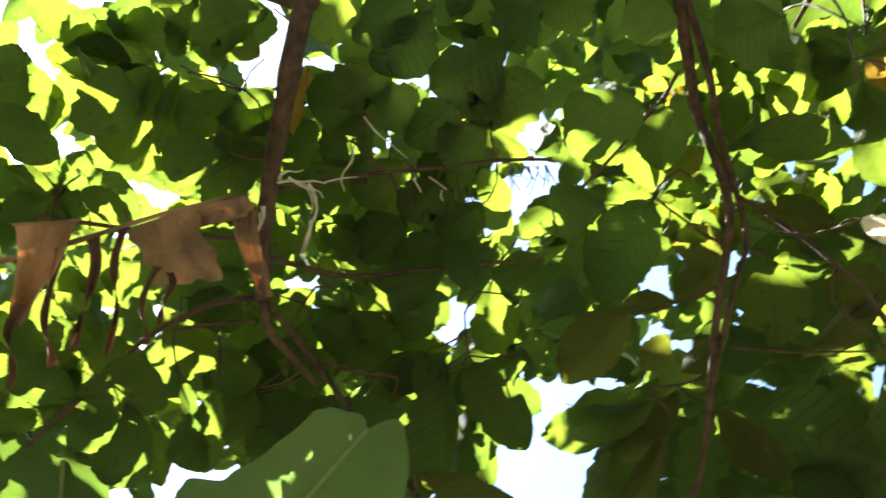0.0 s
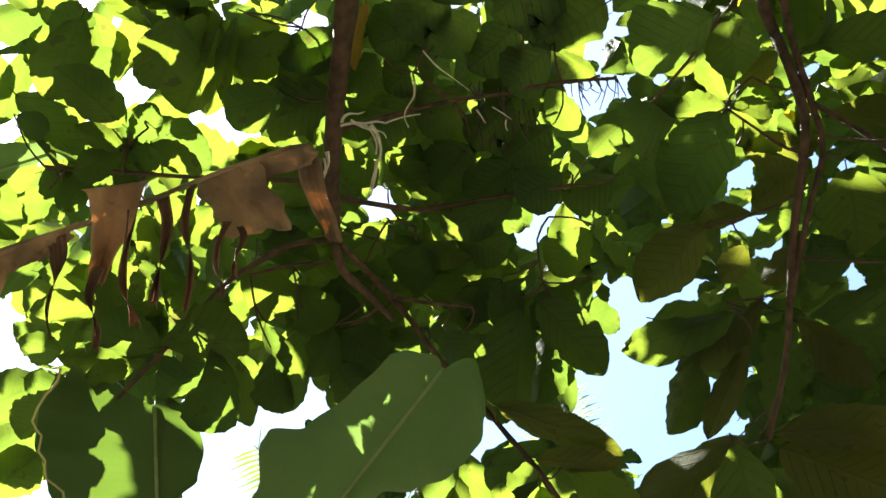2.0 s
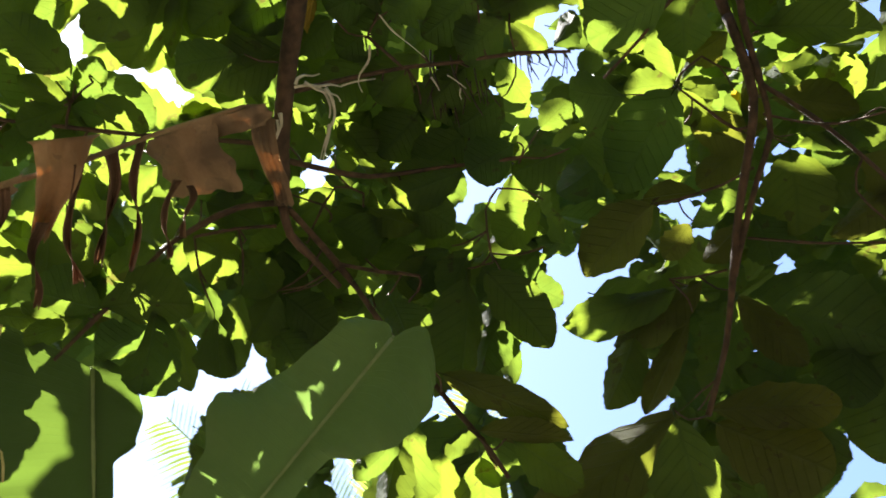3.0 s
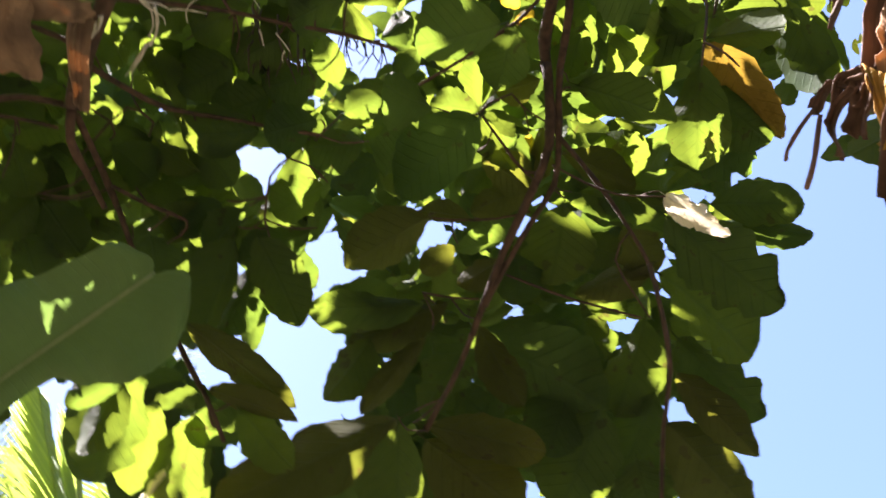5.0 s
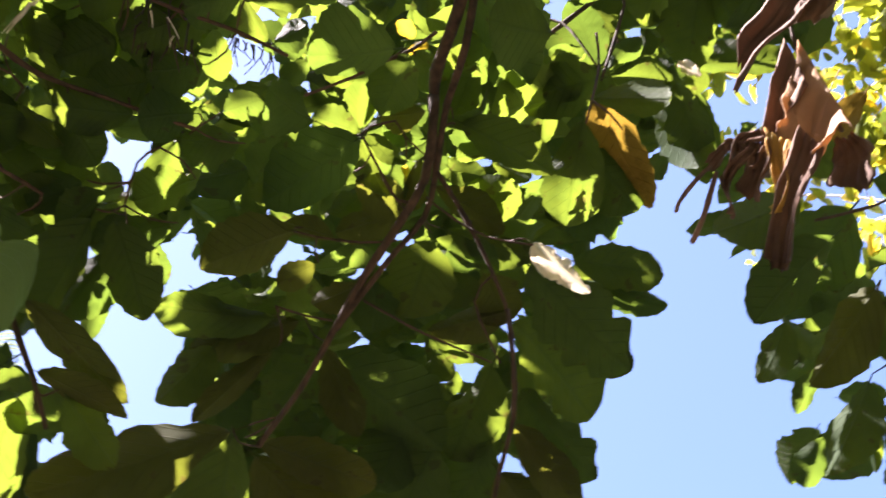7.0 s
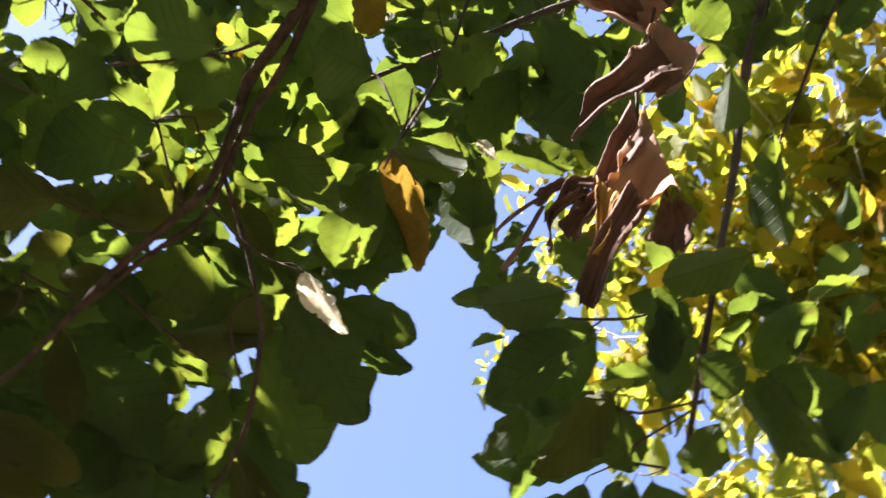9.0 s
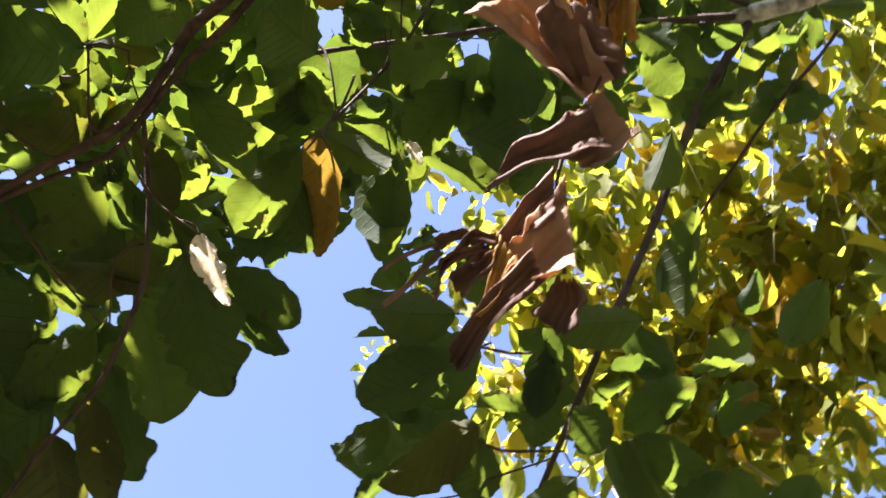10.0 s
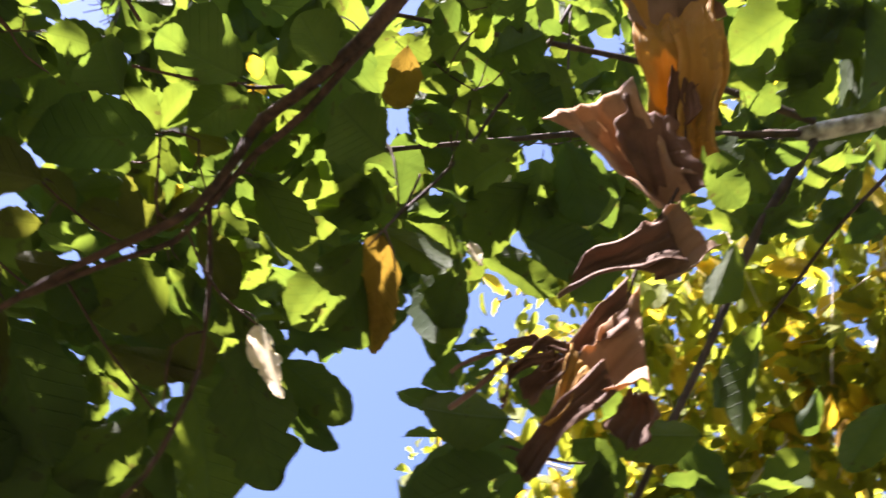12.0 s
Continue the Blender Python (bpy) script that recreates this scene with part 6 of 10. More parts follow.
foliage(tree_one, "green", (
(-212,254,675,13,27,-117,34,22,5),(-220,216,603,61,20,-67,35,18,1),(-138,300,741,20,15,-91,31,16,3),
(-101,289,663,-41,-33,53,34,18,6),(-141,161,673,4,13,-104,29,19,2),(-189,324,720,25,20,-130,36,23,2),
(-366,208,737,7,25,-118,31,19,6),(-395,216,845,-23,8,120,28,16,5),(-184,213,803,43,0,-58,29,15,1),
(-258,188,566,-21,9,69,27,16,6),(-143,275,824,11,-34,-40,34,21,2),))
foliage(tree_one, "green", (
(-64,114,852,-6,-29,16,34,19,4),(-147,266,713,-62,33,145,25,15,7),(-335,273,731,23,28,-78,28,16,3),
(-188,248,785,3,-40,13,27,16,8),(-109,269,789,-16,47,168,36,21,6),(-112,352,735,-42,14,102,31,18,6),
(-137,191,742,-38,-11,38,31,18,2),(-278,249,634,-15,-21,122,28,18,6),(-212,215,665,32,-2,-34,37,22,2),
(-114,256,838,31,33,-72,38,23,0),(-153,180,603,-13,-40,29,25,16,6),))
foliage(tree_one, "green", (
(-225,237,706,27,-24,-27,32,18,9),(-380,202,825,27,0,-91,32,16,5),(-144,237,834,-8,-5,29,30,18,10),
(-255,295,820,-32,-29,77,29,17,6),(-273,257,668,-58,2,133,30,17,4),(-238,249,661,-36,-48,56,29,16,11),
(-304,171,788,-5,-70,-22,34,20,2),(-230,333,813,48,0,-87,34,17,4),(-263,221,648,0,-42,13,27,17,8),
(-187,189,589,42,-3,-70,28,16,8),(-97,302,729,-27,5,136,33,20,0),))
foliage(tree_one, "green", (
(-144,366,848,-51,25,120,36,23,5),(-277,175,663,1,9,49,31,16,0),(-28,66,570,1,-13,104,38,21,1),
(-358,164,792,-28,-24,34,35,20,8),(-243,290,833,-28,-4,70,26,15,6),(-293,283,821,-34,9,124,38,24,4),
(-151,199,616,-13,-28,51,35,21,2),(-402,127,772,44,1,-59,25,14,11),(-208,11,821,-28,32,-159,35,20,1),
(-210,228,763,-25,48,157,24,13,1),(-85,228,638,-32,14,104,33,20,5),))
foliage(tree_one, "green", (
(-352,210,827,22,26,-110,29,16,4),(-141,355,828,-49,-2,157,34,22,5),(-385,218,807,-31,37,-176,28,14,4),
(-231,167,721,4,0,97,24,14,7),(-229,109,801,-19,-43,42,32,16,3),(-194,275,846,-28,20,133,37,24,11),
(-238,237,757,9,-38,-34,29,16,0),(-277,38,852,60,-52,-43,34,19,2),(-228,317,744,16,4,162,28,17,3),
(-157,197,653,-28,-46,49,24,15,1),(-171,167,787,-21,6,88,24,14,8),))
foliage(tree_one, "green", (
(-159,250,633,27,5,-78,29,16,10),(-367,190,809,33,-1,-74,32,19,4),(-302,264,685,-17,3,139,33,19,1),
(-223,258,725,-30,-38,60,33,18,7),(-292,256,856,-4,-5,-62,33,20,1),(-120,106,581,-16,26,-163,33,20,11),
(-164,218,687,-27,22,141,26,17,6),(-348,289,831,-10,23,174,31,18,3),(-159,252,706,-15,-26,-19,30,17,6),
(-128,323,854,-18,-50,48,30,18,8),(-124,90,714,-18,3,82,33,17,3),))
foliage(tree_one, "green", (
(-200,244,820,23,-6,-49,26,13,0),(-142,276,738,-48,-26,84,37,24,3),(-317,225,842,-36,-15,120,25,15,3),
(-76,28,613,-26,-31,73,25,14,5),(-287,283,664,-22,39,135,28,16,4),(-209,196,786,-19,1,19,38,24,5),
(-33,105,602,14,-20,-23,29,16,0),(-225,30,860,7,12,179,28,15,6),(-357,236,785,25,-23,4,33,17,2),
(-111,195,660,13,-19,18,26,13,1),(-232,140,831,38,-13,-58,27,17,8),))
foliage(tree_one, "green", (
(-116,7,666,-16,-49,46,33,18,3),(-330,99,737,50,-30,-91,25,14,7),(-398,316,735,-21,-36,87,31,17,4),
(-411,-29,884,17,17,-172,25,14,8),(-242,27,830,-1,32,-160,29,16,3),(-285,184,682,6,-38,50,24,15,11),
(-30,16,876,-11,39,154,37,20,8),(-186,8,731,30,62,-157,31,17,5),(-404,218,820,33,14,-115,27,17,6),
(-301,-13,686,12,-55,-55,25,15,5),(-516,43,887,27,35,-108,34,22,7),))
foliage(tree_one, "green", (
(-365,208,800,-24,34,180,31,18,0),(-150,-7,676,-7,49,-171,31,17,1),(-169,287,754,-25,-18,83,35,19,8),
(-299,318,882,-2,-2,9,34,18,4),(-298,251,762,-52,-1,58,29,17,10),(-350,252,680,-6,-9,85,31,16,7),
(-428,-8,847,16,-20,5,30,19,0),(-277,175,749,4,-32,-38,35,19,2),(-382,261,794,-16,26,159,25,16,1),
(-318,302,869,-29,-34,51,31,19,3),(-378,323,810,22,16,-54,35,20,4),))
foliage(tree_one, "green", (
(-226,233,673,-18,-7,64,37,19,9),(-354,215,831,37,36,-105,26,15,9),(-258,280,675,-5,-7,71,32,18,2),
(-372,-33,857,21,0,-142,24,14,1),(-122,293,693,-37,21,114,37,21,7),(-235,0,694,-57,19,66,33,17,9),
(-159,217,725,16,9,-127,27,16,4),(-428,-115,867,64,22,-84,26,14,2),(-481,194,846,8,21,-148,32,18,1),
(-390,-54,795,-13,-50,-1,34,17,4),(-191,356,762,30,-17,-76,25,15,11),))
foliage(tree_one, "green", (
(-246,-65,733,19,4,-60,37,21,1),(-280,-35,756,-23,20,97,37,22,4),(-214,56,872,-29,-29,59,30,19,4),
(-362,291,872,-45,-6,109,38,20,5),(-173,-21,788,-31,9,126,26,15,0),(-301,218,884,-16,43,166,38,24,9),
(-339,260,662,58,-25,-92,32,16,11),(-107,12,690,-15,13,64,36,22,10),(-89,240,742,4,-9,-67,26,16,4),
(-218,166,837,10,-41,-7,35,20,7),(-130,64,766,-44,-2,119,36,20,8),))
foliage(tree_one, "green", (
(-417,171,838,-67,1,73,36,19,7),(-421,236,786,42,-20,-96,29,17,2),(-120,328,844,58,1,-111,25,16,1),
(-392,281,690,57,2,-38,27,17,7),(-117,-8,772,-29,-48,53,38,21,1),(-124,-47,734,30,-14,-21,32,20,3),
(-359,-29,739,-35,0,129,26,17,0),(-445,296,703,32,-34,-37,30,19,6),(-327,240,693,6,22,176,31,20,2),
(-425,-34,853,27,17,-106,26,17,1),(-381,214,847,21,4,-15,32,17,2),))
foliage(tree_one, "green", (
(-228,300,687,45,-17,-17,36,19,11),(-53,59,746,20,22,-96,28,14,5),(-494,207,853,-11,38,-140,25,14,1),
(-300,318,788,4,-60,7,38,22,1),(-440,252,865,25,4,-37,34,18,8),(-247,-2,733,27,9,-108,26,14,10),
(-110,-11,850,27,-31,-115,29,16,6),(-164,81,788,-10,-11,176,34,20,10),(-265,148,731,32,-22,-21,29,15,4),
(-297,266,896,-29,-15,68,28,15,6),(-370,295,697,21,40,-151,27,15,10),))
foliage(tree_one, "green", (
(-332,283,665,33,17,-119,27,16,4),(-96,88,769,-21,-24,118,24,15,8),(-415,160,848,23,69,-143,26,16,11),
(-354,175,806,-11,34,149,28,15,1),(-113,-9,788,-16,-39,15,38,24,5),(-447,-63,888,6,47,-172,26,14,2),
(-418,285,693,4,-44,8,26,16,6),(-367,-37,839,26,7,-62,33,18,7),(-187,262,690,-13,-33,9,33,20,8),
(-91,35,788,30,-5,-134,37,20,8),(-281,-93,849,-51,-24,93,33,21,1),))
foliage(tree_one, "green", (
(-354,293,827,43,38,-108,28,16,0),(-428,-2,822,27,36,-167,37,20,6),(-93,81,726,-18,28,-131,29,15,8),
(-181,347,681,5,14,-118,37,22,4),(-219,199,695,19,1,-64,24,14,1),(-64,-43,885,-26,-37,81,37,22,10),
(-211,208,720,-30,-40,65,25,13,4),(-394,335,656,-37,37,-163,36,20,10),(-72,188,888,42,9,-64,32,17,3),
(-29,-7,733,41,24,-136,36,20,10),(-203,63,717,24,-10,-87,32,21,5),))
foliage(tree_one, "green", (
(-152,43,684,39,-41,-55,25,13,1),(-473,-11,869,35,21,-43,26,17,3),(-152,292,776,31,7,-50,25,15,5),
(-465,41,834,-1,9,-166,28,17,11),(-246,-47,688,28,40,-3,33,19,0),(-283,-97,743,37,-14,-53,33,17,6),
(-144,222,672,48,10,-88,26,16,0),(-189,-43,846,36,15,-72,34,20,10),(-379,-96,851,4,-13,39,27,16,5),
(-440,275,860,13,-18,-21,28,17,1),(-326,294,841,-41,0,81,28,15,6),))
foliage(tree_one, "green", (
(-327,-92,709,-4,-47,73,29,17,4),(-393,299,666,3,22,-158,35,20,0),(-106,259,778,62,-59,-74,33,18,10),
(-195,2,878,-44,-11,54,35,19,6),(-429,262,739,13,-10,87,27,15,3),(-187,327,894,-14,42,174,28,18,6),
(-117,-17,675,-33,-17,35,29,15,8),(-132,22,838,18,-11,-45,25,15,6),(-214,289,871,-11,1,137,35,22,7),
(-149,21,770,-23,14,66,34,20,4),(-361,237,798,28,-23,-28,26,15,6),))
foliage(tree_one, "green", (
(-327,228,875,-60,13,99,25,16,10),(-227,382,850,-10,11,-128,32,17,6),(-242,22,739,29,-4,-95,29,18,5),
(-287,-52,853,-2,-37,63,35,22,4),(-445,16,858,39,22,-88,30,16,4),(-163,339,671,15,-10,-44,26,16,2),
(-113,240,789,-41,12,99,31,15,3),(-273,271,808,1,-13,16,33,19,0),(-258,-49,752,-22,28,175,26,15,2),
(-208,57,861,13,-24,-17,26,16,0),(-168,293,747,-45,-17,35,27,16,8),))
foliage(tree_one, "green", (
(-114,288,732,52,36,-145,27,16,4),(-61,165,817,31,-8,-83,30,19,2),(-340,301,818,8,4,159,36,20,3),
(-170,30,773,-6,-41,34,28,18,6),(-251,-37,796,20,60,-131,24,13,5),(-549,211,887,25,-33,-14,32,18,6),
(-256,190,868,10,-24,39,25,13,2),(-353,257,835,27,-27,-52,29,17,1),(-262,23,844,-22,-8,38,37,24,11),
(-318,302,827,21,-21,18,25,12,8),(-379,249,672,0,-11,45,27,14,3),))
foliage(tree_one, "green", (
(-276,156,883,-48,-33,66,28,16,9),(-89,-41,790,-34,-5,95,36,19,4),(-251,-70,863,-41,-33,94,28,15,0),
(-423,287,874,-42,-38,32,38,23,3),(-98,31,844,39,-42,-83,37,22,10),(-202,318,719,20,26,-103,29,15,0),
(-184,240,711,-5,1,66,36,20,7),(-139,55,846,3,27,-137,31,19,0),(-220,229,805,32,-24,-66,31,17,7),
(-200,220,764,-18,-26,47,28,17,4),(-384,178,820,-18,-10,90,24,14,5),))
foliage(tree_one, "green", (
(-84,237,864,4,-43,38,30,18,4),(-444,198,787,30,-20,-7,28,16,6),(-275,-27,753,12,-18,-44,34,17,1),
(-443,203,719,25,16,-72,26,16,0),(-126,322,867,0,30,-140,32,21,4),(-400,288,828,15,-6,-83,26,15,4),
(-252,57,860,-40,-35,87,27,17,5),(-52,148,741,44,5,-47,25,13,1),(-447,300,744,22,-8,-60,28,14,5),
(-190,313,818,-25,7,-142,29,18,4),(-218,370,761,67,13,-103,28,18,4),))
foliage(tree_one, "green", (
(-483,230,878,-42,18,133,26,14,7),(-82,60,741,-59,-1,106,27,18,3),(-196,364,878,-23,-25,51,35,22,8),
(-123,242,815,-6,0,-32,30,17,5),(-144,365,716,-23,2,135,27,16,5),(-352,306,814,-12,-20,45,24,14,2),
(-433,14,841,-30,-13,96,28,17,1),(-392,130,800,21,-71,-19,34,21,10),(-73,205,439,0,2,139,20,11,0),
(-89,209,457,-12,2,-73,16,9,6),(-93,176,459,-14,-6,70,20,11,0),))
foliage(tree_one, "green", (
(-108,211,508,-25,29,70,24,14,3),(-49,192,483,-49,-15,82,30,18,11),(-51,167,492,-13,4,-175,17,10,4),
(-147,147,468,-2,-6,78,24,14,1),(-179,169,511,25,-23,36,29,17,8),(-121,179,479,23,-7,-95,15,8,3),
(-192,155,491,-9,-8,157,21,11,3),(-224,186,518,-4,-15,-123,17,9,0),(-153,179,529,-5,-17,-30,19,10,7),
(-69,173,501,23,2,75,20,12,0),(-49,148,522,-18,-17,129,28,15,8),))
foliage(tree_one, "green", (
(-36,181,584,31,16,101,20,12,2),(-166,163,556,-26,-14,-104,17,11,4),(-137,151,531,-4,3,31,17,10,8),
(-119,176,650,-2,-21,-51,19,10,0),(-165,280,576,15,-15,-8,19,11,2),(-179,261,563,-12,-18,-159,26,14,6),
(-184,274,612,0,-10,60,25,13,0),(-179,293,601,-36,12,98,23,12,6),(-110,354,558,-2,5,98,24,13,1),
(-66,267,646,-25,28,126,25,13,0),(-276,260,674,-17,0,105,25,15,10),))
foliage(tree_one, "green", (
(-166,282,580,10,7,147,20,10,5),(-174,226,608,-15,12,-11,18,11,4),(-269,216,540,0,3,47,25,13,9),
(-126,221,609,-18,0,89,20,11,2),(-235,174,572,13,-16,33,22,12,7),(-286,208,632,15,-1,11,26,14,4),
(-200,271,518,-36,9,10,25,13,8),(-213,230,673,-6,19,-7,21,12,0),(-84,232,631,19,-11,18,23,13,8),
(-108,277,683,4,9,-130,22,13,4),(-94,237,563,13,29,108,31,16,8),))
foliage(tree_one, "green", (
(-131,288,619,44,7,-164,26,14,11),(-91,275,567,1,8,70,27,14,6),(-179,241,637,22,-36,98,20,11,2),
(-163,184,615,0,-27,-63,19,12,0),(-140,267,564,-4,-10,-91,27,16,0),(-155,264,658,11,4,-63,21,13,2),
(-105,188,734,-17,-20,-113,29,15,8),(-208,294,546,10,-8,-146,21,12,6),(-234,174,520,5,-26,-6,22,13,1),
(-258,200,565,7,-4,37,22,12,4),(-132,217,569,-2,4,4,19,11,7),))
foliage(tree_one, "green", (
(-142,259,618,-23,-22,166,23,14,6),(-253,192,544,-23,32,-144,25,14,1),(-305,215,596,7,-1,-51,24,13,9),
(-82,209,621,1,2,-35,31,16,2),(-76,227,667,0,19,31,35,20,0),(-124,281,652,2,-10,-173,26,13,3),
(-146,282,713,-2,-22,1,27,14,4),(-149,299,578,20,4,119,21,12,11),(-188,342,631,21,-7,-169,23,13,4),
(-165,195,592,-4,-22,-110,18,10,0),(-185,212,652,0,-2,-32,19,10,5),))
foliage(tree_one, "green", (
(-165,275,624,-12,-44,-39,18,9,0),(-145,254,664,4,-11,-124,31,16,3),(-162,318,619,14,-9,171,26,14,1),
(-126,205,571,6,-17,-102,26,15,11),(-213,284,557,22,-16,-20,26,14,2),(-234,189,695,-7,-22,22,29,17,4),
(-160,255,564,21,-7,158,22,13,4),(-109,246,657,13,-19,-7,22,13,6),(-109,312,516,30,-25,157,27,16,5),
(-133,204,665,12,19,-150,34,19,7),(-123,194,710,22,-19,43,33,19,6),))
foliage(tree_one, "green", (
(-191,273,694,4,29,-40,22,11,2),(-244,177,581,21,11,-150,23,13,3),(-160,153,637,10,6,-40,28,15,8),
(-180,201,703,25,4,-157,28,17,9),(-197,269,663,-7,-13,-109,25,14,7),(-197,299,592,-9,-26,147,22,13,2),
(-189,290,560,2,0,140,27,16,7),(-238,323,617,1,8,-108,24,13,1),(-96,256,585,12,-13,103,25,14,3),
(-102,167,619,14,-20,85,20,11,8),(-94,175,631,-7,-7,171,25,15,11),))
foliage(tree_one, "green", (
(-116,266,572,-15,33,-20,26,14,8),(-145,333,623,27,-3,-154,26,15,4),(-177,244,652,-11,4,170,30,16,8),
(-204,247,706,4,-22,-5,24,12,7),(-218,263,541,-15,4,-15,27,15,4),(-263,314,594,1,5,-88,28,15,0),
(-199,280,570,-22,24,101,27,14,10),(-219,308,602,13,26,108,27,17,5),(-161,247,715,-24,-47,-77,23,11,6),
(-193,295,587,-16,-27,14,21,13,4),(-99,326,518,-6,-2,175,19,10,8),))
foliage(tree_one, "green", (
(-109,366,570,2,-1,95,19,10,4),(-141,269,713,5,-11,109,29,15,6),(-241,217,601,15,-31,124,22,13,2),
(-299,259,680,-14,-14,-158,20,11,4),(-194,101,650,8,-17,-59,25,14,7),(-110,157,710,-1,-3,0,24,14,3),
(-278,211,612,-18,6,-68,17,9,7),(-119,291,639,-10,17,-84,18,11,7),(-93,188,679,-22,16,-136,24,13,0),
(-141,296,619,13,-28,-146,31,17,4),(-157,322,691,-14,15,-45,32,17,2),))
foliage(tree_one, "green", (
(-95,216,679,22,20,-82,24,14,7),(-206,254,529,-12,2,-116,26,14,3),(-224,267,563,5,-11,23,30,18,1),
(-195,315,627,1,22,-127,22,12,11),(-172,329,665,-16,-3,120,18,10,8),(-177,228,618,-12,-2,160,32,18,2),
(-200,245,679,37,28,112,31,17,9),(-248,218,596,19,-8,-90,31,16,4),(-121,240,601,-50,7,149,26,16,7),
(-142,258,648,21,-5,-14,25,15,1),(-183,252,604,-30,-5,157,23,14,8),))
foliage(tree_one, "green", (
(-235,287,674,-15,22,-107,23,12,6),(-189,310,613,5,6,105,24,13,0),(-187,225,619,-50,-4,121,35,18,3),
(-218,220,578,9,9,-41,25,14,3),(-203,233,591,6,-11,169,22,12,1),(-144,262,532,-3,-15,48,26,15,0),
(-264,229,586,-9,-16,-77,19,11,7),(-144,304,591,-10,-10,159,29,17,5),(-159,238,604,4,-15,-178,19,12,1),
(-133,248,589,-12,-1,88,24,13,2),(-139,261,643,15,22,-62,26,14,11),))
foliage(tree_one, "green", (
(-236,178,549,12,5,-114,23,13,2),(-186,263,611,18,-5,175,21,13,8),(-252,205,525,12,27,-163,20,12,0),
(-133,234,586,-18,14,-178,25,15,0),(-148,255,646,1,14,84,22,12,6),(-234,216,572,9,-15,167,29,16,8),
(-170,190,672,-21,16,-119,30,17,7),(-149,333,583,5,-23,59,21,11,0),(-182,365,624,23,-29,-40,22,13,7),
(-142,211,635,11,-14,-143,19,10,2),(-244,214,614,-25,-11,163,22,13,7),))
foliage(tree_one, "green", (
(-282,222,677,-4,1,20,21,13,3),(-257,320,593,-20,-33,-13,22,11,6),(-228,266,563,12,-17,23,20,11,3),
(-116,210,638,12,9,-164,23,13,4),(-123,302,601,9,30,-105,30,16,8),(-216,253,517,-15,18,-24,19,10,2),
(-163,222,608,-21,15,-116,21,11,5),(-135,248,562,21,-3,-24,24,14,11),(-93,227,614,11,-7,30,19,10,0),
(-105,276,668,-6,24,151,18,9,8),(-225,257,621,36,6,-98,25,15,2),))
foliage(tree_one, "green", (
(-298,247,569,-7,-32,30,22,14,3),(-98,192,627,41,13,-21,20,12,2),(-118,248,703,20,-26,-165,20,11,5),
(-127,285,587,14,-12,-160,28,15,6),(-145,291,625,-6,7,-33,28,15,10),(-74,200,705,-8,-20,146,24,13,11),
(-298,218,553,-20,22,-82,23,14,6),(-225,209,645,7,-29,-15,18,11,0),(-122,223,714,6,2,-143,25,13,6),
(-65,147,672,74,31,79,19,11,7),(-146,208,559,-16,18,39,28,14,7),))
foliage(tree_one, "green", (
(-166,248,595,6,2,127,28,17,1),(-179,260,581,28,7,32,22,13,2),(-211,311,645,1,-30,66,27,14,5),
(-86,246,549,15,-10,146,21,12,6),(-121,274,622,-39,-17,-39,20,12,7),(-252,282,548,85,-26,165,22,13,8),
(-96,190,641,-7,14,74,21,12,7),(-139,366,548,7,3,-105,20,11,5),(-128,301,616,-10,28,106,26,15,9),
(-135,327,656,21,24,99,26,14,6),(-103,223,615,-1,4,-15,26,14,9),))
foliage(tree_one, "green", (
(-173,227,641,18,-17,-163,24,14,7),(-211,248,728,12,-4,-13,24,14,1),(-142,253,542,-4,4,37,23,12,7),
(-182,319,573,8,-1,166,28,17,9),(-152,142,757,-31,8,31,25,15,6),(-211,325,603,11,36,77,20,12,1),
(-152,145,659,34,-21,-174,33,19,2),(-127,265,629,13,16,-107,24,14,7),(-133,296,713,18,-9,41,24,13,4),
(-147,240,590,-18,-1,42,29,18,5),(-235,319,560,-1,5,-132,25,14,5),))
foliage(tree_one, "green", (
(-253,327,608,4,17,-1,28,16,1),(-121,354,514,-2,35,118,19,12,5),(-152,381,549,22,24,-19,19,10,2),
(-77,168,618,-26,21,-98,24,12,6),(-85,192,683,-7,10,9,23,13,4),(-66,165,698,-37,-12,-104,17,10,5),
(-69,185,752,29,20,-134,17,9,7),(-138,234,602,2,-10,68,21,13,11),(-169,261,654,26,15,35,21,12,6),
(-164,311,640,-3,1,134,25,12,10),(-98,238,635,-38,-1,-163,15,8,5),))
foliage(tree_one, "green", (
(-105,251,679,-10,21,8,14,7,2),(-240,207,503,20,-6,-17,15,8,2),(-138,230,736,-14,-25,-15,17,9,8),
(-267,239,656,55,-9,-126,15,9,4),(-207,279,638,-3,-36,140,18,10,8),(-137,242,635,-14,24,-99,22,12,3),
(-220,213,558,2,16,10,25,13,4),(-106,332,520,47,13,75,15,8,4),(-147,391,582,-3,1,-67,16,9,6),
(-87,256,657,-3,19,13,17,10,7),(-102,301,729,-43,-10,-27,19,11,7),))
foliage(tree_one, "green", (
(-128,242,624,9,-11,126,19,10,3),(-179,286,508,10,-7,90,16,8,2),(-211,321,557,22,-12,69,23,12,0),
(-255,363,630,-10,-53,67,19,10,4),(-110,97,621,10,-3,-59,17,10,3),(-124,224,658,9,-14,-71,17,10,4),
(-135,265,733,-16,-4,-72,14,9,4),(-169,252,574,-24,-10,-5,18,10,1),(-218,188,557,24,-12,99,14,7,4),
(-48,214,747,-3,5,105,20,11,5),(-289,239,565,-50,33,-147,23,14,6),))
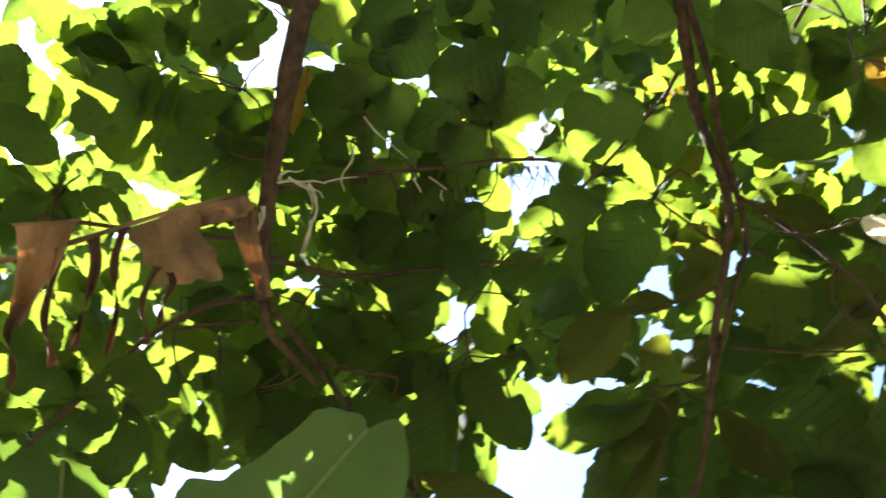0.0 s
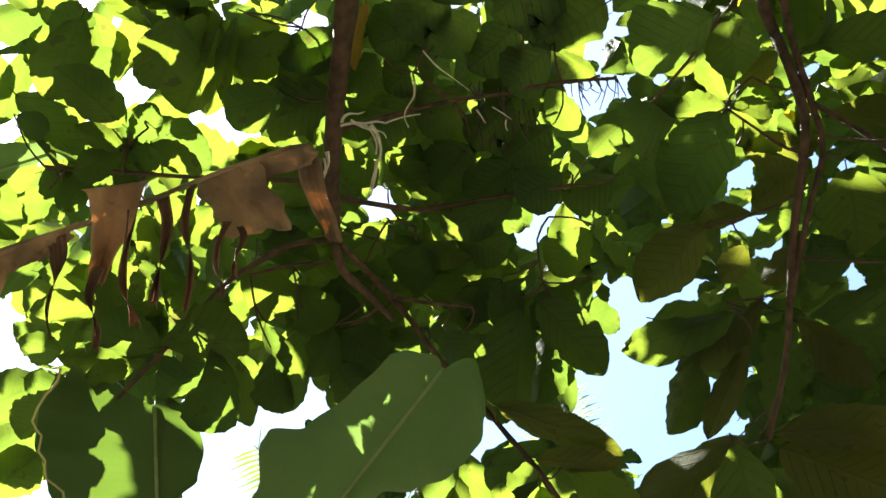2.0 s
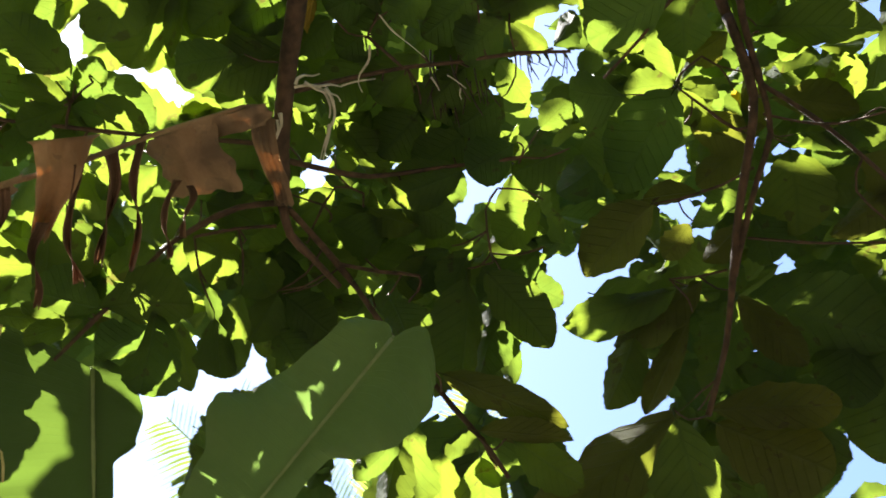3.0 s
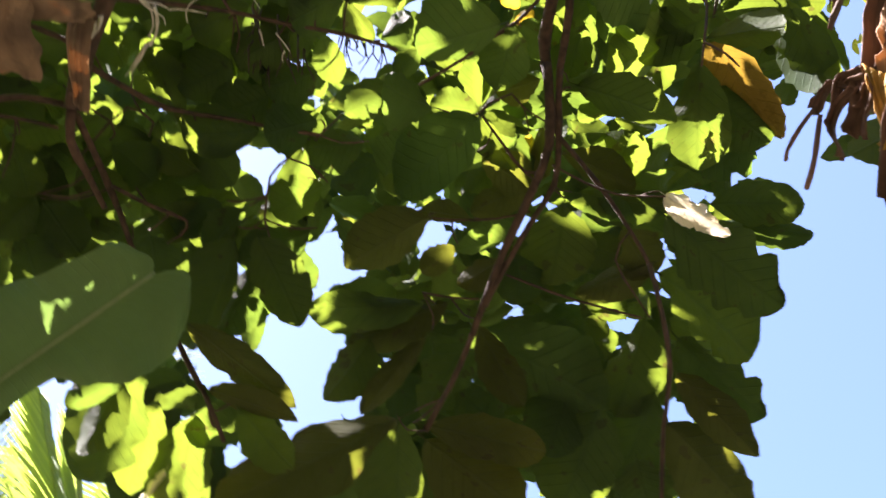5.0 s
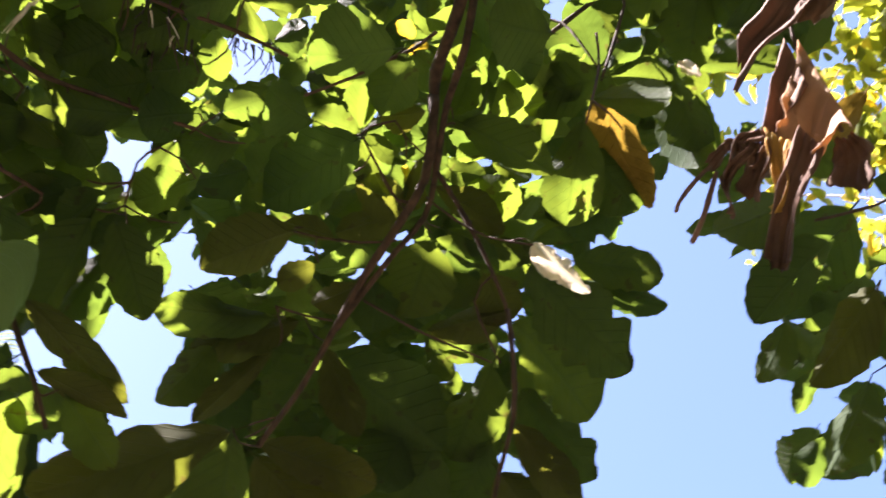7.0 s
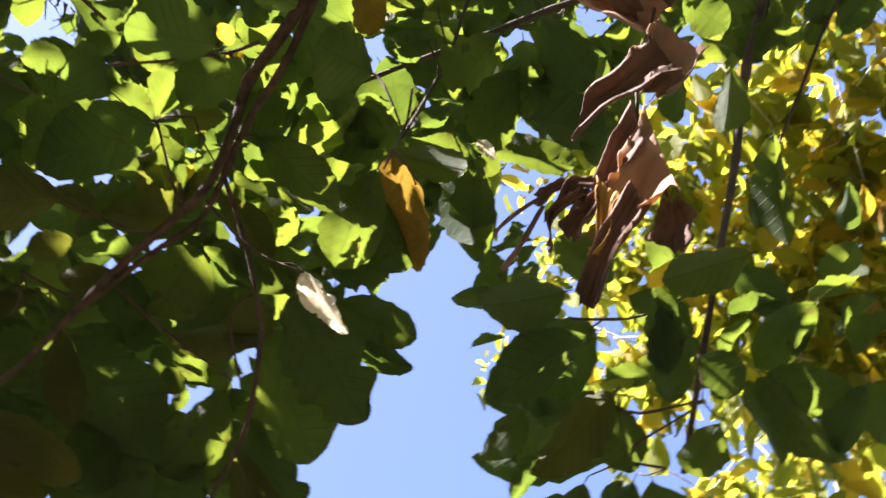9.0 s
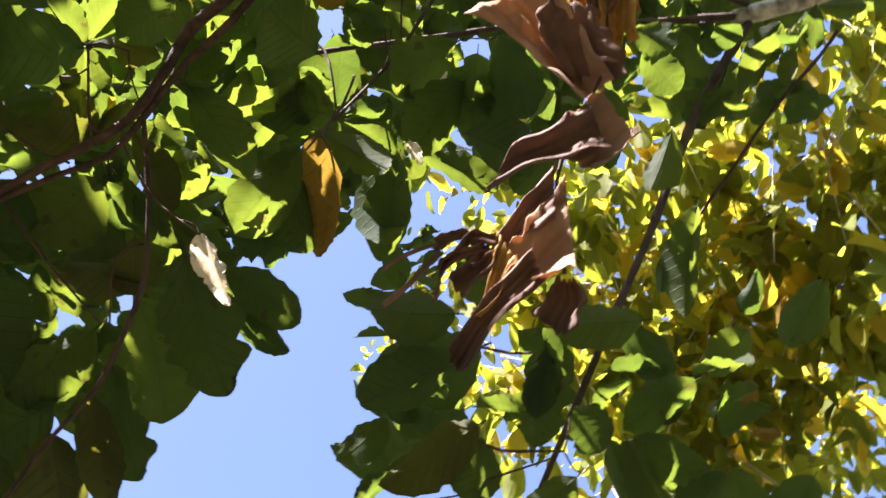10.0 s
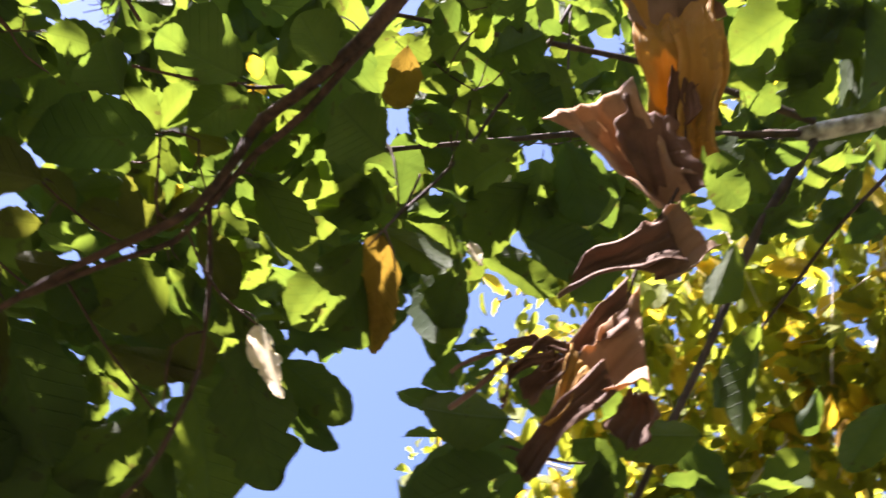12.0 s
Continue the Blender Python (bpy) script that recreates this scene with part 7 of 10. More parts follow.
foliage(tree_one, "green", (
(-149,207,591,-3,25,-65,17,9,2),(-221,245,592,7,38,-117,16,9,6),(-132,298,560,25,-4,-72,24,14,5),
(-240,289,541,11,15,66,20,12,3),(-270,334,586,-5,11,133,21,11,0),(-212,213,551,21,3,-76,22,12,8),
(-208,267,540,-10,-29,103,16,9,7),(-176,222,610,26,-50,-49,17,9,6),(-239,218,547,-15,-6,140,16,9,6),
(-224,211,634,7,17,-145,15,8,4),(-182,329,625,-47,61,-162,17,10,1),))
foliage(tree_one, "green", (
(-83,275,578,3,1,83,15,8,1),(-155,108,630,12,4,-135,29,16,3),(-202,275,584,-7,-16,4,22,13,10),
(-249,281,549,14,-2,-52,17,10,5),(-271,318,600,5,-4,104,17,9,5),(-275,241,514,14,-49,-149,19,10,2),
(-286,252,564,-20,28,83,18,10,3),(-129,318,576,-39,17,15,26,14,5),(-146,354,608,-12,19,39,25,15,7),
(-170,227,630,16,3,-50,22,11,2),(-195,270,696,-15,4,-102,24,13,5),))
foliage(tree_one, "green", (
(-102,200,637,61,-24,89,16,9,5),(-201,148,596,26,-26,-130,14,9,8),(-216,278,619,1,2,-93,18,11,5),
(-239,308,563,20,-12,98,19,11,6),(-160,158,670,-11,-32,165,18,9,8),(-161,170,626,36,-7,-168,18,11,8),
(-259,161,704,10,-7,-43,16,10,0),(-126,368,589,33,-9,93,17,9,6),(-178,248,564,6,-11,145,18,9,1),
(-223,269,616,-8,4,-104,19,10,8),(-119,324,592,35,12,80,21,12,4),))
foliage(tree_one, "green", (
(-182,296,593,-7,-6,-90,16,10,6),(-200,333,636,-43,-2,172,16,9,0),(-96,207,642,1,-14,-9,19,10,1),
(-108,235,695,41,-18,-34,20,12,0),(-212,205,535,0,-14,-89,22,13,3),(-239,226,579,17,1,-47,23,13,7),
(-106,211,616,-20,25,-140,18,10,6),(-98,231,681,-5,15,67,20,12,7),(-138,233,643,15,3,50,15,7,4),
(-135,339,493,22,0,-83,15,8,8),(-204,231,585,35,4,-103,16,9,7),))
foliage(tree_one, "green", (
(-157,297,576,-17,-2,-127,18,10,8),(-224,135,630,-56,59,4,23,11,5),(-93,164,465,70,-12,-35,21,11,2),
(-252,136,862,-33,41,111,20,11,3),(-270,168,721,11,-16,-15,23,13,8),(-223,158,699,-34,41,-136,18,10,7),
(-242,134,836,-15,-70,78,25,13,6),(-178,132,710,7,33,-94,19,10,7),(-166,173,684,-10,3,97,20,12,5),
(-248,168,927,35,58,-84,27,14,0),(-96,287,749,-22,34,-158,18,10,4),))
foliage(tree_one, "green", (
(-257,129,865,151,-72,-151,27,15,8),(-257,176,785,4,41,-141,27,15,0),(-196,119,513,34,-45,-47,29,17,4),
(-228,96,537,26,-30,-56,23,12,6),(-186,123,416,38,1,-96,21,12,10),(-194,119,461,12,10,-147,18,10,7),
(-114,48,432,-17,11,-114,19,10,4),(-117,50,438,-33,-23,164,17,10,5),(-99,60,449,-36,3,-158,22,12,0),
(-107,49,456,-29,12,-49,18,9,0),(-97,46,442,-4,-3,-47,18,9,3),))
foliage(tree_one, "green", (
(-86,45,445,-5,0,-2,19,11,4),(-91,80,446,-10,-20,-159,22,11,5),(-99,61,446,-17,2,-77,21,12,4),
(-54,80,429,-27,11,79,21,12,1),(-83,77,446,-3,21,-47,24,13,7),(-75,98,426,-20,-15,-177,20,10,5),
(-91,63,439,-8,6,-47,21,13,8),(-64,70,469,-44,15,88,17,9,3),(-66,73,439,-23,-19,97,17,10,6),
(-97,55,428,-8,-6,91,19,10,0),(-106,83,419,-43,10,165,19,11,0),))
foliage(tree_one, "green", (
(-114,58,446,-39,-10,135,16,9,3),(-121,69,419,-41,-19,-68,24,12,7),(-118,45,415,-10,-3,-6,23,13,0),
(-146,72,443,3,2,-75,17,9,6),(-124,88,425,-31,6,-43,23,13,6),(-147,91,455,-23,3,-94,20,10,5),
(-97,113,437,-13,0,-129,23,12,4),(-81,109,436,-20,14,180,24,12,3),(-106,99,450,-36,5,-50,19,11,0),
(-89,106,445,-42,-7,140,19,10,7),(-87,99,440,-6,2,76,19,11,0),))
foliage(tree_one, "green", (
(-113,117,438,-43,21,-140,21,11,4),(-83,115,420,-33,-23,103,20,11,2),(-128,89,406,-23,-4,9,22,12,2),
(-117,80,399,-42,12,7,23,13,2),(-135,102,398,-23,5,-114,19,11,2),(-121,97,405,-45,-10,37,22,13,6),
(-126,89,423,-15,22,-18,23,13,0),(-123,115,399,-18,-19,-120,18,9,7),(-107,113,383,-29,-12,122,16,9,0),
(-132,120,427,-34,10,-141,17,10,4),(-163,107,494,-17,18,67,20,11,3),))
foliage(tree_one, "green", (
(-109,112,417,-7,5,-23,19,10,5),(-176,120,519,-13,-20,-132,20,10,2),(-123,120,402,-1,15,-70,17,9,3),
(-188,77,525,-3,-7,-24,17,10,6),(-137,118,428,-2,-19,-140,19,11,7),(-131,97,432,-37,17,-24,23,13,2),
(-137,109,431,-30,24,-131,16,9,1),(-155,98,482,-3,13,-103,22,12,6),(-91,118,414,-24,-5,159,21,11,7),
(-57,92,455,-28,-2,105,19,10,7),(-62,91,454,-42,21,-84,21,11,0),))
foliage(tree_one, "green", (
(-68,112,470,-45,24,-143,20,11,1),(-58,104,477,-23,24,95,20,11,8),(-102,93,470,0,-3,-97,18,10,2),
(-66,98,453,-25,16,88,16,8,4),(-97,82,473,-28,-12,-4,19,11,1),(-95,97,459,-24,9,-24,18,9,5),
(-92,109,449,-41,23,-115,20,10,6),(-62,108,424,4,-5,-6,19,10,6),(-69,142,419,-21,-17,-111,20,11,0),
(-72,124,423,-19,23,-7,20,11,3),(-64,127,425,-41,25,24,19,10,2),))
foliage(tree_one, "green", (
(-85,117,451,-45,-24,-173,21,11,8),(-114,114,455,-27,9,-125,19,11,3),(-100,118,442,-41,0,-62,20,10,4),
(-98,131,452,-22,-3,178,19,9,7),(-98,121,455,-37,-16,-77,23,13,8),(-120,114,493,-16,3,-44,19,9,3),
(-57,149,408,-32,21,-73,19,10,2),(-111,147,495,-44,18,80,21,12,0),(-90,132,436,-28,19,125,16,9,2),
(-79,128,416,-12,-13,115,17,9,0),(-94,150,411,-31,-21,-144,17,9,0),))
foliage(tree_one, "green", (
(-76,133,417,-32,21,98,23,12,8),(-99,145,411,-13,-12,-145,18,10,2),(-104,136,433,-6,3,-113,16,9,5),
(-78,157,414,-43,-21,-147,22,11,3),(-84,148,425,-16,-22,-136,16,9,0),(-73,133,432,-22,14,27,20,11,5),
(-123,115,456,-39,-7,32,22,12,6),(-148,125,474,-31,1,-71,18,9,3),(-106,129,412,-12,-14,-118,18,10,0),
(-89,128,411,-22,14,54,17,9,4),(-70,137,448,-37,21,-69,17,9,2),))
foliage(tree_one, "green", (
(-60,158,416,-41,1,-141,22,13,7),(-68,146,428,-29,9,-49,20,10,5),(-65,156,422,-11,-5,-128,21,12,2),
(-59,91,457,-29,11,62,20,11,4),(-107,79,519,-28,-7,-14,19,11,3),(-76,93,489,-8,-11,10,18,9,6),
(-80,106,470,-23,4,-77,22,13,8),(-59,107,451,-37,2,-3,18,10,5),(-78,115,485,-22,-5,150,17,10,6),
(-55,122,479,-40,-2,149,23,12,0),(-59,130,447,-38,1,-115,17,9,3),))
foliage(tree_one, "green", (
(-50,131,434,3,19,143,19,10,6),(-72,109,517,-30,7,28,19,10,6),(-44,119,461,-15,-18,86,17,10,1),
(-49,124,473,-15,2,108,16,9,7),(-98,124,535,-20,12,80,19,10,2),(-63,118,454,-18,-19,69,17,10,8),
(-78,107,484,-41,-12,48,17,8,3),(-55,73,480,-10,-20,-110,24,13,6),(-46,62,470,-31,9,-57,18,9,6),
(-41,68,486,-45,8,9,19,9,3),(-54,84,479,-13,-10,-162,23,13,2),))
foliage(tree_one, "green", (
(-41,75,459,-13,-24,-22,19,11,4),(-18,92,463,-6,9,-155,17,10,8),(-18,78,479,-19,20,29,16,9,5),
(-8,81,457,-24,11,-38,19,10,4),(-12,99,471,-38,4,123,23,12,6),(-39,84,478,-14,-14,-142,19,11,4),
(7,100,459,-17,-23,-138,20,11,0),(6,102,470,-44,-6,158,17,10,7),(16,92,474,-5,-10,108,22,13,2),
(0,98,464,-33,0,-153,17,9,0),(0,87,460,-34,2,47,22,12,4),))
foliage(tree_one, "green", (
(-70,63,446,-12,-7,133,19,11,7),(-70,66,453,-17,-17,-92,21,13,0),(-81,71,476,-44,-2,-134,23,13,3),
(-63,63,446,2,-24,177,19,10,4),(-60,55,452,-23,-5,70,19,10,2),(29,98,464,0,21,-14,21,11,8),
(-177,55,462,2,11,-148,18,9,4),(-168,53,453,-9,7,-77,21,12,1),(-163,65,438,-2,-21,-119,22,12,2),
(-169,77,476,-44,-20,-177,19,10,8),(-217,53,511,-12,23,-18,16,8,4),))
foliage(tree_one, "green", (
(-156,81,404,-8,1,-103,20,10,7),(-185,67,470,5,22,74,21,11,2),(-227,55,541,-39,21,-13,23,13,7),
(-227,71,512,-16,6,-108,20,12,0),(-210,79,504,-12,14,133,19,10,4),(-195,70,472,-19,-15,51,20,12,1),
(-213,65,507,-16,10,50,23,13,7),(-196,74,469,-41,16,-16,16,9,6),(-195,72,463,-16,25,-1,23,12,1),
(-273,64,601,-38,-17,-103,23,12,3),(-213,70,508,-20,15,-94,15,8,7),))
foliage(tree_one, "green", (
(-206,86,470,-21,15,-116,16,8,3),(-194,76,472,-44,-14,40,15,9,7),(-148,101,383,-24,15,-103,18,9,8),
(-189,84,497,-32,-16,98,15,9,7),(-132,93,387,-29,-5,-19,15,9,0),(-195,80,525,-15,-20,31,19,11,8),
(-155,115,416,-28,17,-117,16,9,4),(-177,110,445,3,0,-102,18,11,6),(-235,102,577,-42,-16,157,19,11,6),
(-123,56,416,-40,24,-40,15,8,0),(-163,61,559,-6,-11,108,15,8,6),))
foliage(tree_one, "green", (
(-174,75,560,-42,16,-114,19,10,8),(-94,69,434,-7,-21,-162,22,11,8),(-74,61,428,-35,-17,69,23,13,3),
(-71,83,455,-28,7,82,20,12,5),(-78,61,463,-17,8,-43,17,9,2),(-101,71,414,4,-22,90,22,13,6),
(-168,88,493,-37,17,-109,23,13,8),(-118,134,411,-33,-3,-153,22,12,1),(-178,89,491,-6,-4,-104,19,11,2),
(-138,92,442,-20,-24,-33,18,9,5),(-128,106,520,-45,-15,-75,20,10,4),))
foliage(tree_one, "green", (
(-77,125,458,-26,-21,-131,20,12,2),(-91,88,482,-38,5,-18,20,11,8),(-148,102,562,-43,-9,-97,20,11,1),
(-36,142,429,-18,4,-153,16,9,6),(-52,139,426,-4,17,-116,23,13,7),(-91,99,452,-14,-19,52,19,10,7),
(-107,120,462,1,-24,-88,20,11,3),(-95,110,431,-5,-20,-99,18,10,7),(-113,121,453,-29,-14,-116,22,12,2),
(-66,131,422,-44,-1,100,18,10,3),(-85,122,409,-33,4,26,20,12,5),))
foliage(tree_one, "green", (
(-92,141,461,-27,12,86,16,9,4),(-79,128,413,-38,-22,20,18,10,2),(-83,132,398,-26,-15,39,20,10,2),
(-61,146,443,-35,24,-175,18,10,8),(-95,126,512,-15,-5,165,22,11,5),(-37,71,458,-39,21,169,20,11,3),
(-37,87,473,-6,-13,139,22,11,5),(-20,80,455,-18,1,-28,20,11,3),(-13,96,478,-23,-5,-145,17,9,5),
(2,88,465,-4,-19,49,20,11,0),(-254,60,578,-20,8,-72,15,8,7),))
foliage(tree_one, "green", (
(-188,69,469,-44,-17,47,22,12,8),(-236,73,545,-31,17,23,15,8,7),(-143,101,386,-38,-21,98,15,8,3),
(-200,95,491,-35,10,-30,15,9,7),(-195,108,486,-19,1,-163,15,8,3),(-218,102,549,-9,22,116,17,9,4),
(-143,57,451,5,11,104,15,8,5),(-143,64,540,2,20,58,15,8,4),(-45,201,498,4,-23,6,15,9,1),
(-153,242,480,-28,-1,-111,10,5,7),(-80,205,509,-1,21,-112,10,5,2),))
foliage(tree_one, "green", (
(-127,210,438,-28,22,-139,18,9,8),(-49,237,521,-38,-23,151,10,5,3),(-44,219,510,-25,8,68,14,7,5),
(-181,69,527,-20,20,-107,17,10,8),(-60,213,502,-31,17,-109,14,8,5),(-36,175,555,-43,9,113,10,5,4),
(-52,200,476,-40,16,-10,10,6,6),(-18,174,571,-29,-11,-83,10,6,1),(-69,259,459,-6,10,141,10,6,4),
(-102,97,474,-36,-7,-14,14,7,1),(-192,104,518,-13,-13,-4,16,9,4),))
foliage(tree_one, "green", (
(-37,170,564,-18,17,45,16,8,1),(-105,239,474,-27,-25,92,17,10,8),(-45,205,527,-31,14,57,15,8,5),
(-149,243,467,-7,-6,-178,13,7,2),(-156,219,497,-42,-16,160,16,9,5),(-221,139,485,-33,-12,-118,13,8,8),
(-140,177,435,-42,24,-149,10,6,2),(-176,219,499,-31,2,-119,13,7,7),(-143,230,474,-43,17,38,17,9,6),
(-125,176,427,-29,-7,149,15,9,6),(-171,138,538,-13,21,-168,18,10,4),))
foliage(tree_one, "green", (
(-50,221,509,-6,-20,83,16,8,4),(-375,166,830,-17,2,-159,21,12,2),(-308,154,714,-34,-18,53,25,13,4),
(-128,98,404,-29,10,175,18,10,7),(-232,147,529,-31,-6,3,24,13,3),(-184,144,485,-17,-3,140,24,12,5),
(-258,198,556,-10,17,-100,22,11,8),(-148,103,500,-43,0,-109,20,11,4),(-323,231,772,-16,5,-52,21,12,5),
(-96,59,455,-19,-4,-63,20,10,6),(-141,128,478,3,17,170,20,11,7),))
foliage(tree_one, "green", (
(-133,86,555,-28,22,-119,20,11,6),(-109,111,467,-30,-15,151,25,13,3),(-176,155,591,-43,18,113,20,11,5),
(-114,114,439,-33,5,-168,22,12,0),(-129,135,646,-25,-21,151,22,12,4),(-142,87,535,-44,2,-50,19,10,2),
(-122,132,471,-35,-17,-134,18,11,5),(-150,136,723,3,3,30,24,12,8),(-188,196,700,-12,10,-75,21,11,7),
(-124,139,485,-1,-7,-106,25,14,7),(-110,108,482,-15,19,-54,18,10,5),))
foliage(tree_one, "green", (
(-134,190,588,-32,-18,157,24,14,0),(-207,266,602,5,12,-54,18,9,2),(-107,166,495,-31,4,37,22,12,8),
(-69,129,435,2,24,22,18,10,4),(-76,143,436,-3,-19,-78,20,10,2),(-91,229,679,-20,25,-73,20,12,8),
(-87,168,691,-40,2,-120,19,11,2),(-54,263,602,-35,16,91,24,13,4),(-26,160,470,-34,-19,-99,25,15,2),
(-45,241,557,-20,-15,47,22,12,0),(-40,200,472,-8,8,-87,20,11,2),))
foliage(tree_one, "green", (
(-37,180,459,-9,4,-57,21,11,6),(-27,135,554,-7,7,138,19,10,6),(-2,194,539,-45,10,-98,21,11,1),
(28,177,472,-25,0,87,19,11,5),(15,253,528,-2,-7,62,25,13,8),(-229,135,613,-24,-10,174,21,11,2),
(-206,151,508,-11,-15,49,24,13,8),(-303,164,885,-18,-13,-92,26,13,4),(-194,130,584,-41,-10,-163,26,14,3),
(-330,249,841,-36,0,48,18,10,5),(-108,58,506,-36,-10,139,21,12,6),))
foliage(tree_one, "green", (
(-139,108,506,-32,21,142,18,10,8),(-166,54,584,-22,-17,-101,19,10,7),(-89,48,475,-36,-9,4,20,10,4),
(-71,48,464,-40,4,33,19,11,2),(-86,50,475,-6,18,-4,18,11,6),(-146,120,670,-36,-20,-109,24,14,3),
(-157,154,677,-20,-20,17,25,14,0),(-74,46,489,-15,14,-11,24,13,5),(-80,105,462,-39,16,52,19,10,4),
(-70,65,511,-26,2,4,21,12,5),(-89,131,498,-36,8,-1,18,10,3),))
foliage(tree_one, "green", (
(-89,120,607,-32,-22,-101,23,12,7),(-118,245,904,-17,17,-133,21,10,3),(-106,242,670,-39,8,-23,20,11,4),
(-38,159,523,-16,-23,104,25,13,6),(-23,109,530,-5,-14,-40,18,10,8),(-28,127,542,-43,18,-35,22,11,2),
(-54,238,568,-3,-11,27,21,13,6),(-24,168,649,-43,-12,-108,20,11,5),(-40,161,668,-36,25,-75,22,11,3),
(-23,158,586,-30,-4,25,19,10,3),(-19,123,551,-22,23,-90,22,12,3),))
foliage(tree_one, "green", (
(-11,174,650,-15,15,145,19,11,2),(-22,195,699,-23,-8,-50,18,11,8),(-54,176,629,-40,20,113,24,14,2),
(-37,358,755,-21,-13,37,24,12,2),(1,190,607,-36,-14,-117,18,10,1),(26,175,578,0,6,45,22,12,7),
(-27,307,691,-15,23,59,21,10,6),(-26,197,472,-44,8,-77,21,12,2),(-15,239,589,-44,6,45,23,13,8),
(-19,202,542,-13,0,22,19,11,0),(4,228,591,-26,20,-153,26,13,8),))
foliage(tree_one, "green", (
(59,159,596,-17,19,2,18,10,7),(-198,92,546,-38,21,-13,25,13,3),(-136,128,665,-14,-3,94,24,13,1),
(-159,108,595,-41,-19,-95,19,10,3),(-21,162,533,-38,21,-77,19,10,5),))
# filler of the second tree, with leaves added above as shade
foliage(tree_two, "green", (
(-23,204,507,-17,-9,-16,13,10,5),(-24,200,525,15,26,178,16,9,6),(48,202,520,-23,-22,18,16,14,7),
(12,192,516,21,19,171,20,12,1),(11,189,507,-16,15,91,16,9,7),(12,189,510,-6,-27,-24,24,12,3),
(-42,240,468,2,-19,-49,14,6,2),(-90,243,471,-31,5,70,49,29,0),(-10,228,476,6,-23,-43,17,7,2),
(15,252,485,0,-21,-51,10,6,3),(-89,238,462,-26,-6,53,45,19,6),))
foliage(tree_two, "green", (
(43,194,505,-18,-19,-6,15,10,0),(13,199,527,15,-19,-70,17,8,7),(43,192,526,-10,-6,-13,18,8,0),
(108,167,509,-13,9,-35,28,10,2),(-15,218,503,-53,40,46,25,20,3),(-21,204,514,-24,59,61,21,21,0),
(-31,270,462,-55,17,-6,39,28,3),(-20,264,448,-40,76,40,74,32,2),(-22,265,449,-47,-45,-58,34,12,2),
(3,265,444,-52,28,4,29,21,2),(24,253,454,-60,44,-1,31,26,1),))
foliage(tree_two, "green", (
(48,267,444,-67,29,-18,31,25,1),(-33,254,468,-44,-28,-28,22,18,5),(-2,240,463,-23,-40,-51,44,28,0),
(53,252,470,-56,46,-23,32,22,7),(-12,255,460,-55,-27,-28,17,12,4),(-2,245,492,-23,22,33,29,18,8),
(35,225,501,-46,14,13,32,22,1),(49,218,479,-48,26,31,21,17,0),(37,209,488,-26,-21,-50,32,15,4),
(21,164,520,-5,67,59,28,23,9),(-1,183,528,-4,39,71,32,14,0),))
foliage(tree_two, "green", (
(17,209,512,-17,43,40,20,13,7),(42,211,510,-20,18,33,19,18,2),(-86,240,456,-64,-9,11,40,9,3),
(50,179,509,21,-45,-98,34,18,0),(89,219,502,33,12,148,26,15,2),(36,253,619,-49,0,-32,22,12,4),
(22,364,520,-31,-47,-67,21,11,6),(-37,227,599,-33,17,3,21,11,6),(32,229,618,49,-17,-169,22,11,0),
(-23,273,573,-38,-10,0,21,10,11),(32,250,512,-65,28,-12,21,11,5),))
foliage(tree_two, "green", (
(16,258,602,16,-31,-121,19,9,2),(53,309,508,21,-53,-116,27,13,1),(55,228,574,-24,-37,-64,21,11,2),
(-51,286,540,-71,-43,-26,23,9,3),(-46,311,575,-59,-20,-1,29,13,2),(-24,306,493,-47,13,40,19,11,8),
(-44,328,510,-47,-44,-25,27,14,6),(35,281,506,-56,13,-4,25,13,1),(35,230,624,-48,-40,-82,26,10,8),
(-28,239,582,-34,-1,-16,20,10,0),(28,192,591,-25,27,14,27,13,4),))
foliage(tree_two, "green", (
(-10,271,539,-54,18,-6,22,11,6),(27,274,560,-58,-11,4,25,11,2),(-35,288,493,-49,10,14,28,14,5),
(46,313,553,-14,44,71,26,15,5),(14,165,603,-49,-10,-34,30,13,9),(-24,259,511,-46,-3,3,28,14,7),
(22,244,577,-23,-52,-80,25,13,8),(48,181,609,25,34,130,22,12,7),(-28,298,495,-76,-43,-22,26,11,7),
(36,192,563,-8,-30,-110,26,12,6),(31,298,565,-32,-20,-67,28,14,3),))
foliage(tree_two, "green", (
(-23,259,615,-37,-33,-74,25,12,2),(9,187,630,-28,3,-25,21,11,7),(-34,222,609,-73,4,15,30,10,0),
(46,252,560,-33,-24,-26,25,13,0),(-12,238,586,-42,12,12,19,9,1),(36,173,579,26,-12,-157,22,10,7),
(-11,243,590,-13,31,51,22,12,11),(19,232,615,-21,-56,-91,25,14,3),(22,193,555,-8,-26,-115,24,12,0),
(0,151,616,-19,1,-8,27,12,11),(5,212,566,-39,-25,-19,19,9,0),))
foliage(tree_two, "green", (
(33,174,573,-28,11,24,20,10,7),(53,250,540,-33,-19,-67,21,10,5),(-2,307,512,45,28,164,19,10,5),
(-56,257,600,-72,-13,19,27,13,1),(5,323,533,-70,-38,-44,30,12,4),(53,251,532,-4,51,61,25,14,4),
(73,373,515,-15,42,43,28,14,8),(49,204,543,-15,54,45,22,12,6),(17,231,565,-49,-32,-32,23,12,8),
(54,249,531,49,6,131,28,15,4),(36,215,598,-57,-15,-34,27,11,8),))
